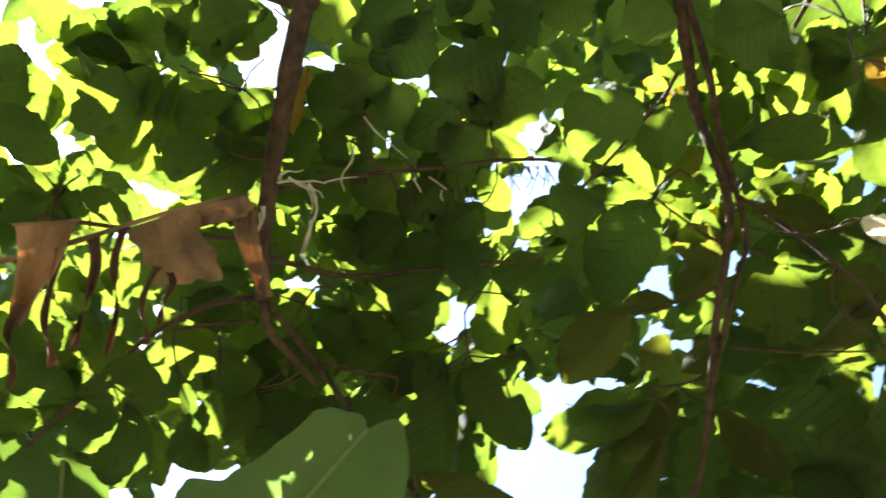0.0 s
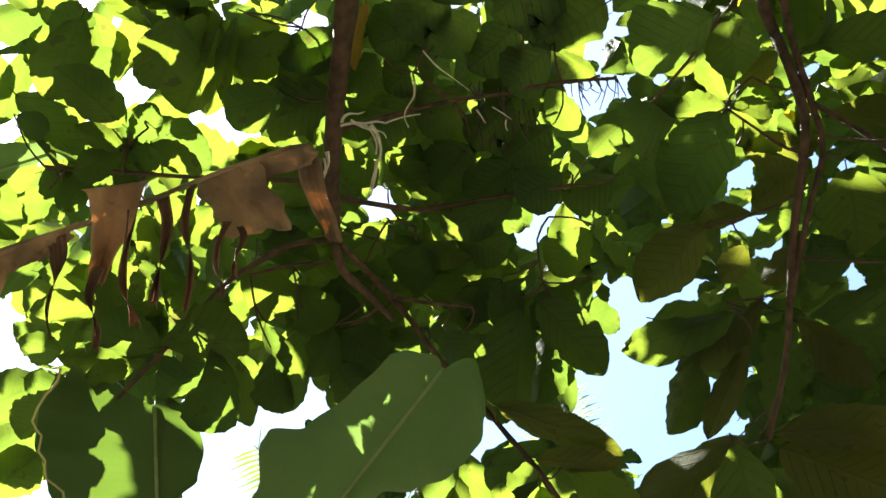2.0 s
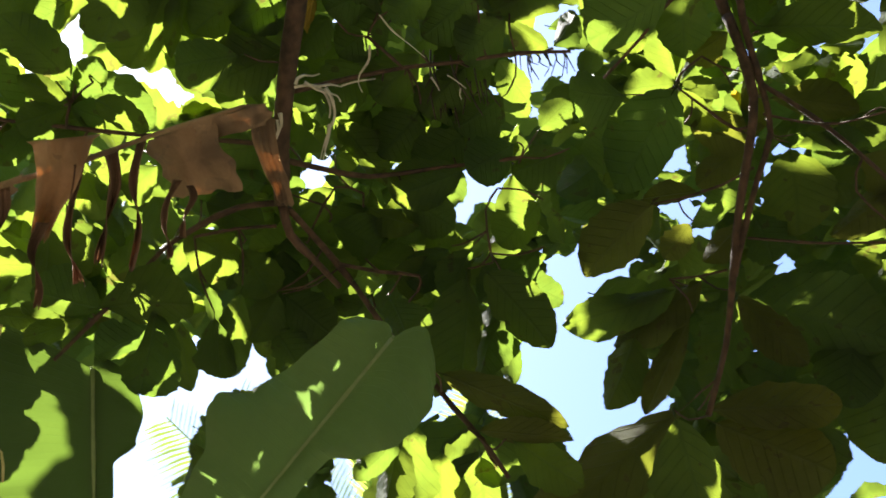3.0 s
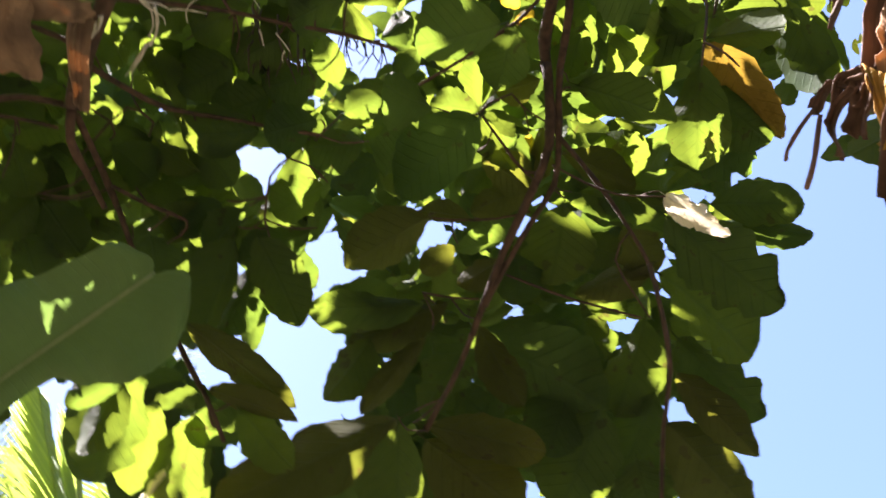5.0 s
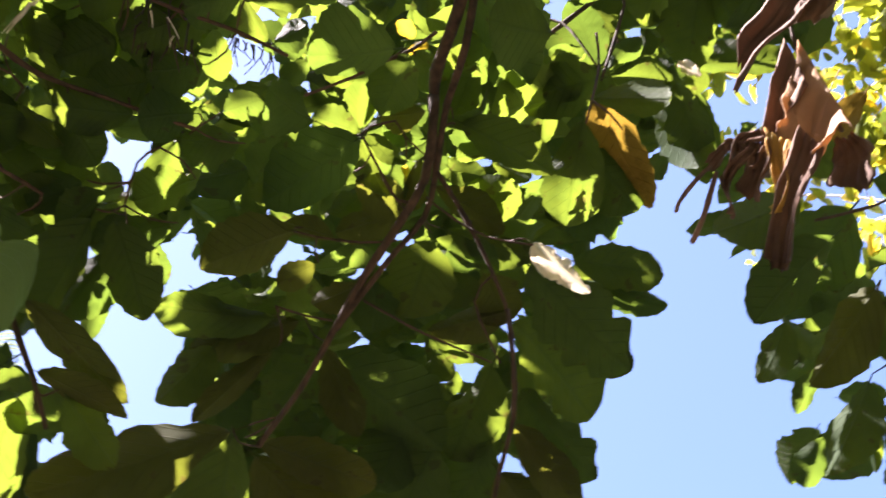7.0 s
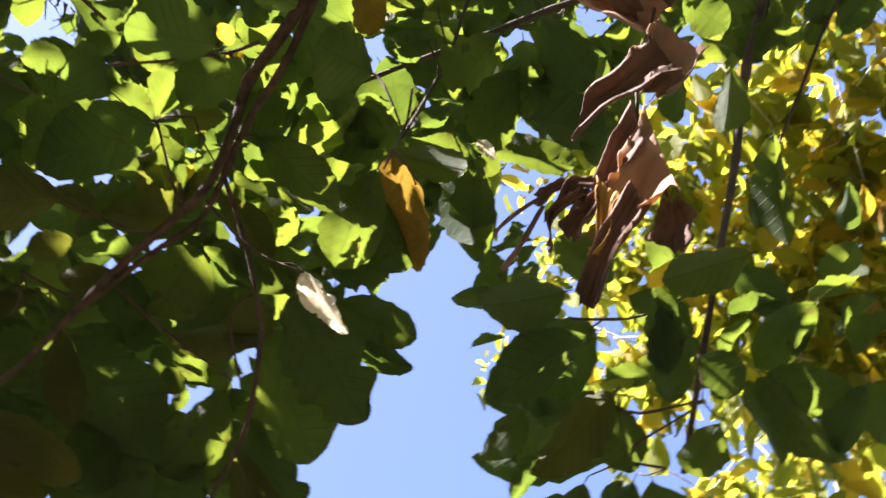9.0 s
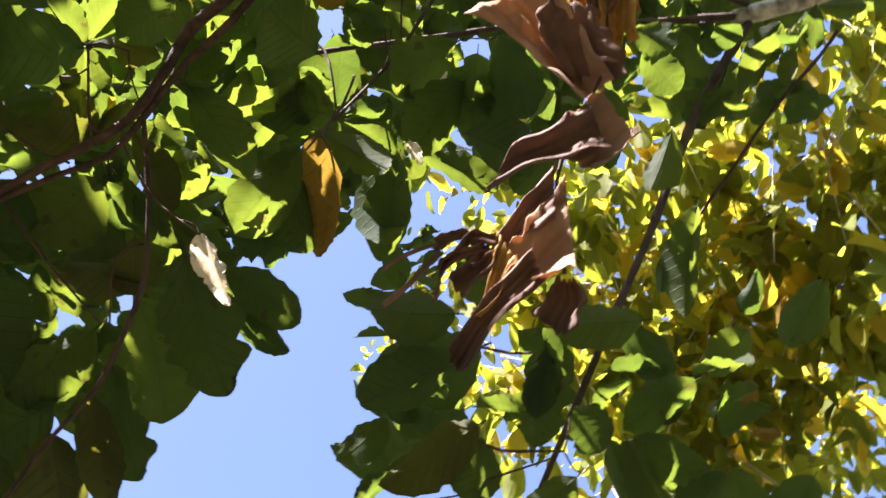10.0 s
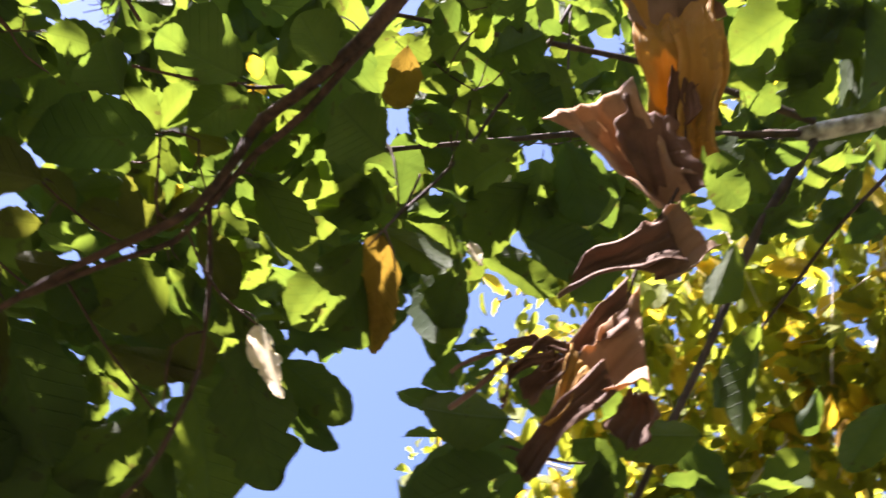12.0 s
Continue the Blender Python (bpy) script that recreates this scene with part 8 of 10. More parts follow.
foliage(tree_two, "green", (
(-14,200,596,-17,-27,-65,24,11,7),(58,326,515,7,-45,-113,26,15,5),(57,324,503,-26,65,49,26,15,2),
(51,206,559,-16,42,63,23,13,1),(38,165,571,-24,-9,-49,20,11,2),(-17,331,548,-52,22,17,25,12,4),
(-2,193,597,-28,-25,-43,25,13,9),(11,163,588,-21,-29,-83,27,13,6),(-9,276,546,-24,-31,-65,27,15,9),
(22,185,599,-29,16,10,19,8,3),(-4,299,506,-18,-70,-76,22,12,7),))
foliage(tree_two, "green", (
(74,278,572,-67,-20,-42,27,10,2),(60,282,513,-66,-24,-51,32,13,3),(58,259,549,-31,24,11,26,13,3),
(15,302,583,-41,2,-8,20,11,7),(-21,302,489,-62,-25,5,22,12,3),(-9,283,546,-43,-26,-53,19,9,4),
(35,322,471,-57,32,16,26,13,1),(-9,273,494,-25,51,55,21,12,7),(50,188,645,-25,11,-44,22,10,11),
(30,180,607,-21,28,7,22,12,5),(64,320,513,-28,-29,-56,20,10,1),))
foliage(tree_two, "green", (
(22,216,538,39,21,148,28,15,8),(43,264,520,-44,-31,-30,23,12,8),(-2,189,587,-40,-44,-58,29,13,4),
(-23,313,526,50,53,132,27,12,3),(8,282,562,-59,-32,-34,29,12,8),(81,311,575,-69,-17,-48,29,10,1),
(8,221,589,-63,12,-7,27,12,0),(47,369,522,-66,11,-7,24,13,7),(75,290,551,11,-47,-118,29,15,3),
(-15,327,532,-51,-27,-31,20,10,2),(45,328,488,-39,-49,-75,20,10,3),))
foliage(tree_two, "green", (
(38,289,486,-49,-46,-67,28,14,3),(22,337,493,-75,3,-10,26,14,3),(57,292,500,11,-41,-148,23,12,1),
(0,323,544,-61,-3,-29,25,14,5),(-62,332,497,-54,-12,-12,23,13,1),(1,349,504,-44,-51,-86,32,11,4),
(37,312,457,46,-47,-129,24,11,11),(-27,203,555,-14,-31,-67,22,10,3),(-34,335,482,-28,-55,-59,23,12,6),
(-27,318,522,-40,19,20,24,12,11),(-27,249,531,22,36,149,24,13,7),))
foliage(tree_two, "green", (
(49,296,472,-65,30,13,23,13,8),(-62,336,529,-35,-40,-44,23,13,3),(15,288,490,-47,-37,-26,24,13,7),
(8,286,490,-41,38,25,26,12,8),(80,296,561,-62,-31,-42,26,13,4),(-58,296,489,24,-68,-84,25,13,6),
(2,256,600,-51,2,-3,24,11,7),(19,309,488,-57,48,21,26,12,6),(49,241,596,-65,14,-2,31,13,4),
(-8,152,642,-33,2,-22,23,12,3),(1,175,591,-63,-2,-59,34,15,1),))
foliage(tree_two, "green", (
(-5,219,581,-46,8,7,22,10,3),(-40,219,568,-57,12,5,23,12,0),(37,341,513,-9,-51,-79,26,12,7),
(29,215,548,-45,-11,-4,27,13,4),(9,268,575,-43,33,-9,20,13,1),(-20,367,500,33,-58,-105,19,9,5),
(93,373,489,41,46,108,24,13,8),(-15,301,464,-29,69,29,26,16,2),(-14,227,623,-34,5,-3,19,9,2),
(76,291,574,-18,57,57,20,12,7),(-36,287,572,19,-23,-114,17,9,5),))
foliage(tree_two, "green", (
(-48,321,528,-28,-70,-61,14,8,6),(45,258,558,-48,51,-6,16,9,5),(39,271,500,-43,24,6,14,7,2),
(-2,246,529,-54,-4,-18,18,8,3),(-12,253,518,-60,-29,-4,15,7,3),(-23,323,518,61,22,169,15,7,2),
(-29,160,616,-18,-1,-40,15,7,1),(62,325,543,-58,17,-10,17,9,3),(56,321,544,-35,-26,-41,21,9,8),
(51,273,507,-20,-48,-71,14,6,0),(-86,368,505,26,-62,-134,19,11,5),))
foliage(tree_two, "green", (
(16,299,485,8,45,93,17,7,8),(5,301,509,50,47,145,15,9,6),(52,256,585,-34,9,-22,15,8,6),
(-8,300,526,-60,42,23,22,10,5),(55,320,479,-71,-30,-31,22,9,3),(30,163,620,-11,33,46,14,8,1),
(-6,303,584,-36,6,-8,18,9,6),(-40,272,596,-19,-51,-73,20,11,11),(-42,210,551,-26,43,43,17,10,5),
(-20,128,604,-48,15,-43,17,9,5),(34,281,486,-44,-19,-43,22,12,5),))
foliage(tree_two, "green", (
(-1,161,631,1,27,90,17,9,7),(16,258,513,-65,-12,-10,17,9,1),(13,196,601,6,33,91,14,7,1),
(24,289,577,-43,-21,-30,17,9,5),(87,347,516,-29,41,20,15,8,4),(26,301,584,7,-46,-106,17,10,7),
(52,306,548,-30,34,34,21,10,8),(-1,176,566,-56,33,-39,18,11,8),(20,171,615,-16,53,35,19,10,0),
(-28,295,485,-61,-27,-38,16,7,7),(-51,247,592,51,-10,-171,23,11,4),))
foliage(tree_two, "green", (
(-48,277,525,-45,-30,-8,20,12,8),(-19,292,498,-33,-24,-28,17,7,1),(-19,251,529,-51,12,21,21,9,5),
(38,306,489,-9,-49,-80,15,7,2),(-36,296,565,-53,22,0,18,10,5),(57,232,613,46,27,138,19,9,6),
(56,311,559,10,-54,-108,16,8,7),(-12,201,601,-49,-8,-9,20,10,3),(39,152,562,5,-4,-10,22,10,3),
(56,230,620,-23,16,-5,16,8,2),(10,276,549,-21,-44,-90,19,9,1),))
foliage(tree_two, "green", (
(15,223,568,-50,-6,-5,19,9,3),(-50,211,553,11,26,88,24,12,7),(58,248,512,-34,18,28,16,8,5),
(-74,330,522,-52,11,14,17,11,6),(-4,319,543,-5,-27,-141,21,10,7),(35,321,480,-64,30,20,18,8,5),
(43,176,574,-39,-19,-71,23,10,0),(16,307,546,-32,-32,-44,15,7,4),(38,168,619,21,35,102,14,7,6),
(7,178,552,-59,21,-67,22,15,10),(73,281,571,-48,-19,-41,16,8,1),))
foliage(tree_two, "green", (
(-8,288,499,-25,56,45,17,7,3),(50,257,558,-48,20,8,22,10,4),(-6,236,581,-21,50,72,20,10,8),
(-32,301,511,-54,36,26,21,11,11),(26,203,560,-31,-20,-61,15,8,0),(-6,203,572,-46,15,-4,18,9,7),
(-48,238,573,-60,3,-2,21,9,1),(33,172,622,-26,2,-7,20,10,6),(-3,147,644,-63,46,-5,18,11,0),
(-60,332,523,-39,52,47,18,11,3),(14,239,604,-15,-33,-64,15,8,7),))
foliage(tree_two, "green", (
(28,333,494,35,-60,-148,15,10,7),(45,267,533,8,51,68,15,8,4),(-8,311,494,-44,-2,-5,18,9,3),
(18,334,551,-39,-5,-17,18,11,0),(-29,283,506,-50,23,3,19,11,8),(46,302,573,-31,52,1,21,13,8),
(54,278,583,-2,55,76,16,10,1),(10,295,550,-5,60,57,20,9,4),(-24,217,543,6,2,89,34,20,3),
(-29,243,616,23,0,-45,33,18,9),(74,324,583,-20,16,131,37,24,8),))
foliage(tree_two, "green", (
(34,264,778,45,44,-105,37,24,4),(10,298,714,-3,9,-130,31,16,1),(-3,168,741,14,-6,-57,33,19,4),
(4,362,569,-24,-27,78,26,16,7),(40,310,538,5,-1,-147,29,17,8),(-10,308,547,-46,-2,96,35,23,11),
(28,292,816,77,-17,-71,31,19,5),(39,328,554,8,24,150,28,17,7),(10,151,660,-21,-20,72,26,14,4),
(24,221,804,-12,42,168,34,18,3),(9,192,685,-8,19,96,37,20,4),))
foliage(tree_two, "green", (
(-8,174,620,39,3,-89,35,20,7),(55,344,545,-10,38,-146,27,17,8),(36,115,706,23,-13,-48,34,20,3),
(41,191,736,-9,-8,71,26,13,1),(-34,278,633,-1,-34,12,27,17,7),(-5,206,718,11,55,-151,32,21,4),
(18,364,580,-26,2,65,32,17,2),(-29,323,702,-5,39,171,33,21,4),(-44,231,799,-1,-20,3,33,21,1),
(-17,106,551,42,-26,-61,36,22,5),(42,166,729,-25,45,142,30,17,4),))
foliage(tree_two, "green", (
(-63,341,769,8,-17,21,30,18,3),(51,300,564,-22,13,179,31,17,7),(73,306,603,16,-2,-91,25,15,8),
(30,211,761,-37,11,113,25,15,7),(-17,339,547,-36,-9,83,29,15,7),(-2,231,725,27,30,-122,36,20,10),
(39,344,535,-37,3,70,24,13,3),(3,282,651,18,10,-115,33,20,9),(72,292,677,40,-7,-89,28,15,3),
(55,303,634,-27,29,153,38,21,5),(28,237,749,1,8,-154,28,15,8),))
foliage(tree_two, "green", (
(22,226,650,12,2,-135,28,16,5),(31,150,753,23,-39,-99,30,19,0),(-62,261,636,-22,-27,-177,36,21,0),
(56,199,707,-17,21,118,34,22,7),(41,195,600,8,-16,-87,32,20,5),(10,138,789,-16,-25,39,30,17,8),
(47,204,704,-16,9,114,37,22,4),(60,220,609,34,-6,-107,24,12,5),(20,213,740,-17,-48,44,25,13,5),
(-21,301,693,-41,47,143,30,19,5),(22,190,607,-24,21,157,29,17,0),))
foliage(tree_two, "green", (
(33,253,833,-14,-33,56,29,18,5),(53,225,790,11,4,-34,25,15,1),(13,229,783,10,28,-147,37,21,5),
(-15,260,850,15,17,-154,25,15,6),(75,280,576,-14,-25,49,37,23,7),(25,262,757,38,61,-153,35,20,0),
(-34,316,632,33,-18,-26,26,13,9),(12,260,756,-10,-57,16,35,22,5),(-54,314,672,34,-14,-43,37,22,1),
(44,232,785,3,18,167,31,18,1),(31,308,677,-48,19,152,36,23,2),))
foliage(tree_two, "green", (
(-64,348,760,11,0,-164,30,16,9),(-35,256,585,-23,25,112,32,20,3),(45,329,624,-60,0,49,36,21,8),
(45,252,742,24,-22,-51,33,17,0),(0,263,642,37,-17,-61,27,17,1),(-63,361,766,-33,41,135,24,16,0),
(61,259,717,-17,-11,-8,37,24,5),(-19,198,655,16,39,-133,27,14,3),(-28,173,758,-3,54,-168,32,17,6),
(6,164,773,-13,-37,32,34,18,3),(5,243,682,23,11,-77,29,17,8),))
foliage(tree_two, "green", (
(43,184,570,-34,34,-178,28,14,4),(63,297,769,-30,41,161,32,16,1),(-7,156,742,27,-32,-43,32,20,4),
(34,390,801,-15,38,170,33,17,3),(17,339,793,22,-1,-130,37,22,2),(71,329,721,-48,11,122,32,19,2),
(16,367,808,-5,30,-162,32,18,2),(85,379,682,-4,-7,103,36,21,8),(-27,401,884,-35,-17,66,36,24,6),
(75,322,864,18,18,-117,29,18,6),(8,317,720,63,1,-65,26,16,7),))
foliage(tree_two, "green", (
(-29,178,877,-34,-2,68,37,21,8),(77,384,667,10,-19,-2,26,14,1),(-8,366,810,-26,22,134,33,19,2),
(-8,384,847,1,-29,-12,25,13,8),(-1,331,887,25,-11,-54,28,15,8),(36,351,848,-49,-1,75,35,21,10),
(-61,417,691,-10,42,-175,28,17,10),(56,368,699,7,34,-146,25,15,4),(19,369,855,35,6,-100,31,17,5),
(55,355,870,28,44,-144,31,18,2),(114,453,697,16,34,-114,26,15,1),))
foliage(tree_two, "green", (
(47,343,876,1,41,-162,37,23,2),(-19,395,693,-37,-13,28,26,14,4),(55,407,855,-1,2,-160,32,20,1),
(21,237,776,5,-24,-72,32,18,0),(91,453,832,3,42,147,34,22,6),(-17,398,674,-52,-7,83,33,19,4),
(-41,306,724,-14,1,133,27,14,1),(61,338,806,-11,45,-174,28,15,7),(45,321,693,24,31,-144,29,16,3),
(42,145,886,6,-13,19,31,17,1),(41,354,721,-3,45,-173,32,18,3),))
foliage(tree_two, "green", (
(93,393,714,-32,1,87,37,20,1),(23,273,807,26,-8,-28,25,13,0),(-47,266,866,-63,-83,114,28,17,9),
(-45,336,779,11,-25,22,26,15,9),(-64,340,722,-24,5,98,26,14,9),(-46,402,796,-30,-2,123,31,19,1),
(96,453,669,-2,29,-150,28,16,1),(73,256,879,-16,35,167,29,15,10),(-10,219,777,3,-30,45,33,18,7),
(9,269,812,16,32,-169,32,19,10),(-24,372,736,-26,31,92,30,16,0),))
foliage(tree_two, "green", (
(30,280,693,14,3,-117,37,21,1),(-23,220,509,15,32,61,19,11,3),(-39,197,519,26,32,-77,21,11,3),
(-27,286,440,-6,3,167,27,14,8),(-31,275,454,-5,-4,-53,26,16,1),(-21,277,439,-4,-1,-88,25,13,0),
(2,291,441,-38,-17,145,20,11,5),(22,275,440,11,-2,-163,22,13,4),(36,276,455,16,-6,21,28,15,6),
(33,284,433,-18,23,-118,21,13,4),(-39,268,468,52,-18,-105,20,12,0),))
foliage(tree_two, "green", (
(28,250,474,1,-6,63,40,21,4),(15,264,446,13,19,-171,31,16,3),(52,256,465,-35,3,43,25,15,3),
(29,263,454,-23,29,-111,23,12,0),(6,254,479,30,11,26,32,20,10),(80,256,463,-8,-43,165,32,17,2),
(85,250,472,2,1,42,31,19,0),(76,250,477,-27,9,180,39,20,4),(-19,244,475,-17,-31,-59,23,13,6),
(89,243,480,-7,9,176,31,16,7),(-43,239,495,14,-12,-44,31,19,10),))
foliage(tree_two, "green", (
(37,228,495,-21,27,52,29,17,2),(36,240,499,31,-4,47,21,10,7),(32,245,493,-9,-17,-132,21,13,7),
(49,233,487,8,13,16,17,10,4),(-20,213,503,13,54,28,28,15,0),(-13,213,496,-3,-10,63,21,13,5),
(-20,254,483,25,6,-177,25,16,3),(86,170,524,-14,10,-35,28,16,5),(-10,200,520,-15,5,177,25,13,8),
(-27,183,514,15,29,-88,22,12,2),(48,224,504,20,-13,95,17,10,0),))
foliage(tree_two, "green", (
(-97,269,455,15,5,-120,19,12,8),(82,219,495,37,-1,-175,34,18,3),(71,202,516,-8,-7,-60,35,19,9),
(92,238,536,-5,8,145,18,11,3),(52,290,669,-8,22,40,21,11,2),(36,391,557,-19,5,32,22,13,3),
(23,475,608,-6,5,-129,21,13,5),(30,249,687,-36,-1,-92,22,13,3),(41,303,747,-4,-1,-155,25,14,6),
(-27,326,614,2,9,151,18,10,2),(-34,368,669,9,27,-156,21,11,1),))
foliage(tree_two, "green", (
(45,280,544,2,-1,65,19,12,6),(35,321,594,23,-21,7,18,11,4),(89,372,568,-6,-18,120,29,15,5),
(-49,309,569,10,-34,-3,24,14,2),(-54,374,624,14,-13,169,21,13,7),(-41,371,606,4,-7,156,27,16,0),
(-39,410,664,-6,-2,100,25,13,3),(-21,346,513,3,-13,92,20,12,7),(-36,395,567,9,-5,72,16,9,2),
(-40,384,541,10,-2,-169,24,15,6),(-38,420,571,16,11,135,24,15,6),))
foliage(tree_two, "green", (
(40,323,552,-4,22,25,26,13,8),(25,215,632,3,9,10,23,12,4),(16,258,701,-9,24,-93,24,13,4),
(-3,310,565,22,12,111,25,15,5),(-14,369,626,12,20,151,22,12,5),(-39,347,516,-11,-22,158,28,15,5),
(14,234,703,4,-17,-149,31,18,10),(53,234,734,19,-1,143,20,12,8),(-19,377,565,-14,-31,98,22,11,0),
(69,220,614,2,1,143,25,14,8),(69,253,672,-5,2,149,25,13,0),))
foliage(tree_two, "green", (
(43,357,614,5,1,-175,29,17,9),(-8,277,657,13,-21,17,26,14,9),(-19,331,714,-23,-4,-144,25,13,6),
(13,222,666,-13,25,-173,22,13,10),(8,249,746,9,8,-58,20,12,2),(-42,266,655,22,-35,125,26,16,4),
(63,284,600,10,-34,14,22,12,6),(53,327,659,-15,-15,-43,24,13,0),(-16,284,632,5,-1,-170,19,12,5),
(41,174,620,20,-17,-36,25,13,11),(-25,274,651,6,-5,8,21,13,6),))
foliage(tree_two, "green", (
(-20,197,676,-11,-3,-70,23,13,1),(5,225,751,7,7,75,25,13,3),(31,353,519,16,7,-172,20,11,0),
(34,389,568,-2,11,9,17,9,5),(37,230,605,0,24,168,22,12,4),(2,186,636,40,5,169,26,13,4),
(-7,225,732,-2,4,-162,27,15,6),(25,209,627,-32,-4,-97,21,11,4),(79,299,587,-13,30,102,21,12,5),
(38,348,531,-2,39,-135,23,12,3),(-18,339,561,-13,32,-87,19,10,2),))
foliage(tree_two, "green", (
(-53,296,621,31,0,117,25,14,9),(25,371,570,19,8,107,26,16,8),(40,325,624,-19,2,-95,26,14,1),
(61,433,561,6,39,-65,27,15,4),(52,259,576,-3,-16,12,28,17,3),(50,295,631,-21,-13,-21,25,14,4),
(57,251,653,5,7,59,25,14,7),(82,351,558,-7,-10,46,25,13,5),(94,394,601,-3,47,43,23,12,1),
(50,416,598,-36,10,-113,23,13,3),(44,174,608,-17,9,-26,19,11,1),))
foliage(tree_two, "green", (
(-27,388,585,-15,-3,-144,21,13,5),(23,172,647,-28,6,-11,24,14,5),(14,206,680,9,-15,-87,25,14,7),
(-6,302,630,32,-40,44,18,10,3),(5,322,581,3,-25,171,26,14,3),(-2,340,624,-9,-19,-69,24,12,11),
(23,211,644,19,6,15,19,11,3),(12,314,526,14,-12,50,22,12,9),(3,372,592,19,18,-32,24,12,9),
(-58,185,690,-29,19,-117,26,13,0),(-64,217,754,11,1,-123,23,14,7),))
foliage(tree_two, "green", (
(82,300,607,-2,20,-31,26,14,4),(89,303,536,15,-14,27,33,17,3),(55,315,601,25,-44,-134,24,14,7),
(25,356,625,-9,-2,136,17,10,5),(75,442,548,6,29,-176,25,15,0),(51,209,621,27,21,118,23,14,6),
(-25,323,515,-35,-1,-13,20,11,0),(-33,397,554,32,16,-93,18,11,5),(-11,373,640,-13,4,-133,20,12,1),
(18,298,530,26,-5,-117,30,15,6),(27,351,500,-21,-50,13,26,15,4),))
foliage(tree_two, "green", (
(36,397,526,21,17,34,25,13,11),(-36,301,512,4,-17,-82,21,11,5),(62,225,691,-13,13,147,23,12,7),
(36,249,705,19,56,172,23,12,9),(8,386,551,-45,-2,141,20,12,2),(51,347,592,18,-2,-131,24,13,4),
(-47,347,580,-21,-16,-39,28,16,5),(-52,389,621,-45,-15,-133,26,16,6),(30,326,595,20,10,101,26,14,4),
(100,367,614,17,-26,-175,25,15,2),(60,410,547,19,-5,88,26,15,2),))
foliage(tree_two, "green", (
(49,475,597,-12,-1,-111,21,13,5),(107,310,611,-9,1,5,25,13,2),(-19,399,583,11,-16,-138,19,11,1),
(55,225,685,0,28,125,23,12,2),(-6,226,693,-6,-5,-168,28,15,2),(65,368,518,6,9,101,20,12,5),
(69,425,575,-9,9,154,20,12,7),(-10,283,538,58,-9,91,22,12,4),(46,327,513,12,10,-135,25,13,9),
(14,387,524,-17,10,-127,25,13,7),(42,423,553,10,-9,63,29,17,5),))
foliage(tree_two, "green", (
(78,306,537,-10,11,42,20,10,8),(88,343,576,7,-6,61,23,14,1),(8,355,577,-19,28,10,27,15,2),
(3,427,619,5,-13,-164,26,15,1),(-65,374,536,-26,3,22,22,13,3),(55,391,544,-24,2,-35,22,12,3),
(20,401,545,28,16,-9,22,12,6),(35,464,599,3,24,67,20,10,7),(18,203,685,30,-15,-180,32,16,4),
(81,348,616,-32,-29,144,22,12,8),(49,258,654,9,15,62,27,16,1),))
foliage(tree_two, "green", (
(-23,357,496,21,-2,21,20,11,6),(-25,407,550,-6,-3,7,21,13,8),(-24,387,564,32,10,123,21,11,6),
(-40,272,561,7,-26,-170,26,14,11),(-34,292,616,-4,-30,53,26,15,5),(55,323,501,-11,-16,30,24,14,1),
(59,401,545,-18,-47,166,23,14,7),(-77,378,574,-16,-13,-55,21,11,0),(-61,432,617,18,25,44,23,14,0),
(-11,201,673,12,-1,157,26,15,9),(12,335,520,-2,-13,-108,23,12,4),))
foliage(tree_two, "green", (
(26,377,554,18,-13,174,26,16,8),(-12,316,518,20,-4,-17,24,14,7),(9,374,558,-1,-35,114,24,13,8),
(93,344,602,-41,-15,-120,28,15,7),(115,360,638,25,-7,18,26,13,5),(-14,291,553,-35,11,-50,22,13,1),
(-59,330,532,-3,28,-11,25,13,10),(22,182,620,17,15,83,23,12,3),(5,273,641,-52,-34,40,23,13,8),
(7,320,682,2,-11,26,25,13,2),(8,329,517,-23,-29,6,26,15,1),))
foliage(tree_two, "green", (
(10,389,568,-63,-5,51,25,13,1),(3,186,693,-23,8,118,20,12,6),(-10,194,751,-9,2,-17,22,13,10),
(-32,390,524,17,28,-135,22,11,10),(-18,423,577,21,22,64,24,14,6),(-2,241,676,34,13,-118,37,23,2),
(-39,255,601,12,20,120,23,14,0),(-10,417,527,0,-10,-90,25,13,6),(-15,288,598,-32,-12,-101,23,12,4),
(67,414,559,28,-11,161,24,13,10),(14,301,614,-9,19,34,19,11,8),))
foliage(tree_two, "green", (
(3,360,672,-9,-23,-154,18,9,3),(-5,406,533,-16,11,84,17,9,6),(-17,445,576,38,28,-4,18,10,3),
(104,413,531,19,6,49,26,16,5),(93,490,581,26,34,-113,26,14,7),(-33,356,495,-12,-8,-169,26,15,4),
(-39,385,541,9,-2,-34,28,16,6),(77,330,610,32,3,151,18,11,6),(89,375,675,2,-13,114,20,10,1),
(-27,323,614,19,-35,146,19,10,7),(-28,359,665,18,11,154,18,11,3),))
foliage(tree_two, "green", (
(-44,238,640,16,7,-2,25,15,3),(4,286,638,9,3,100,16,8,7),(-39,366,572,-3,10,60,15,8,5),
(37,282,589,5,25,-48,17,10,5),(54,323,642,30,23,41,15,9,3),(43,325,537,15,7,159,16,10,5),
(45,328,578,-13,4,-130,18,11,0),(-2,278,560,-20,6,-8,18,10,4),(-13,333,590,26,-9,173,16,10,6),
(-56,217,676,-22,40,-161,18,9,5),(-33,365,569,12,0,-122,15,9,5),))
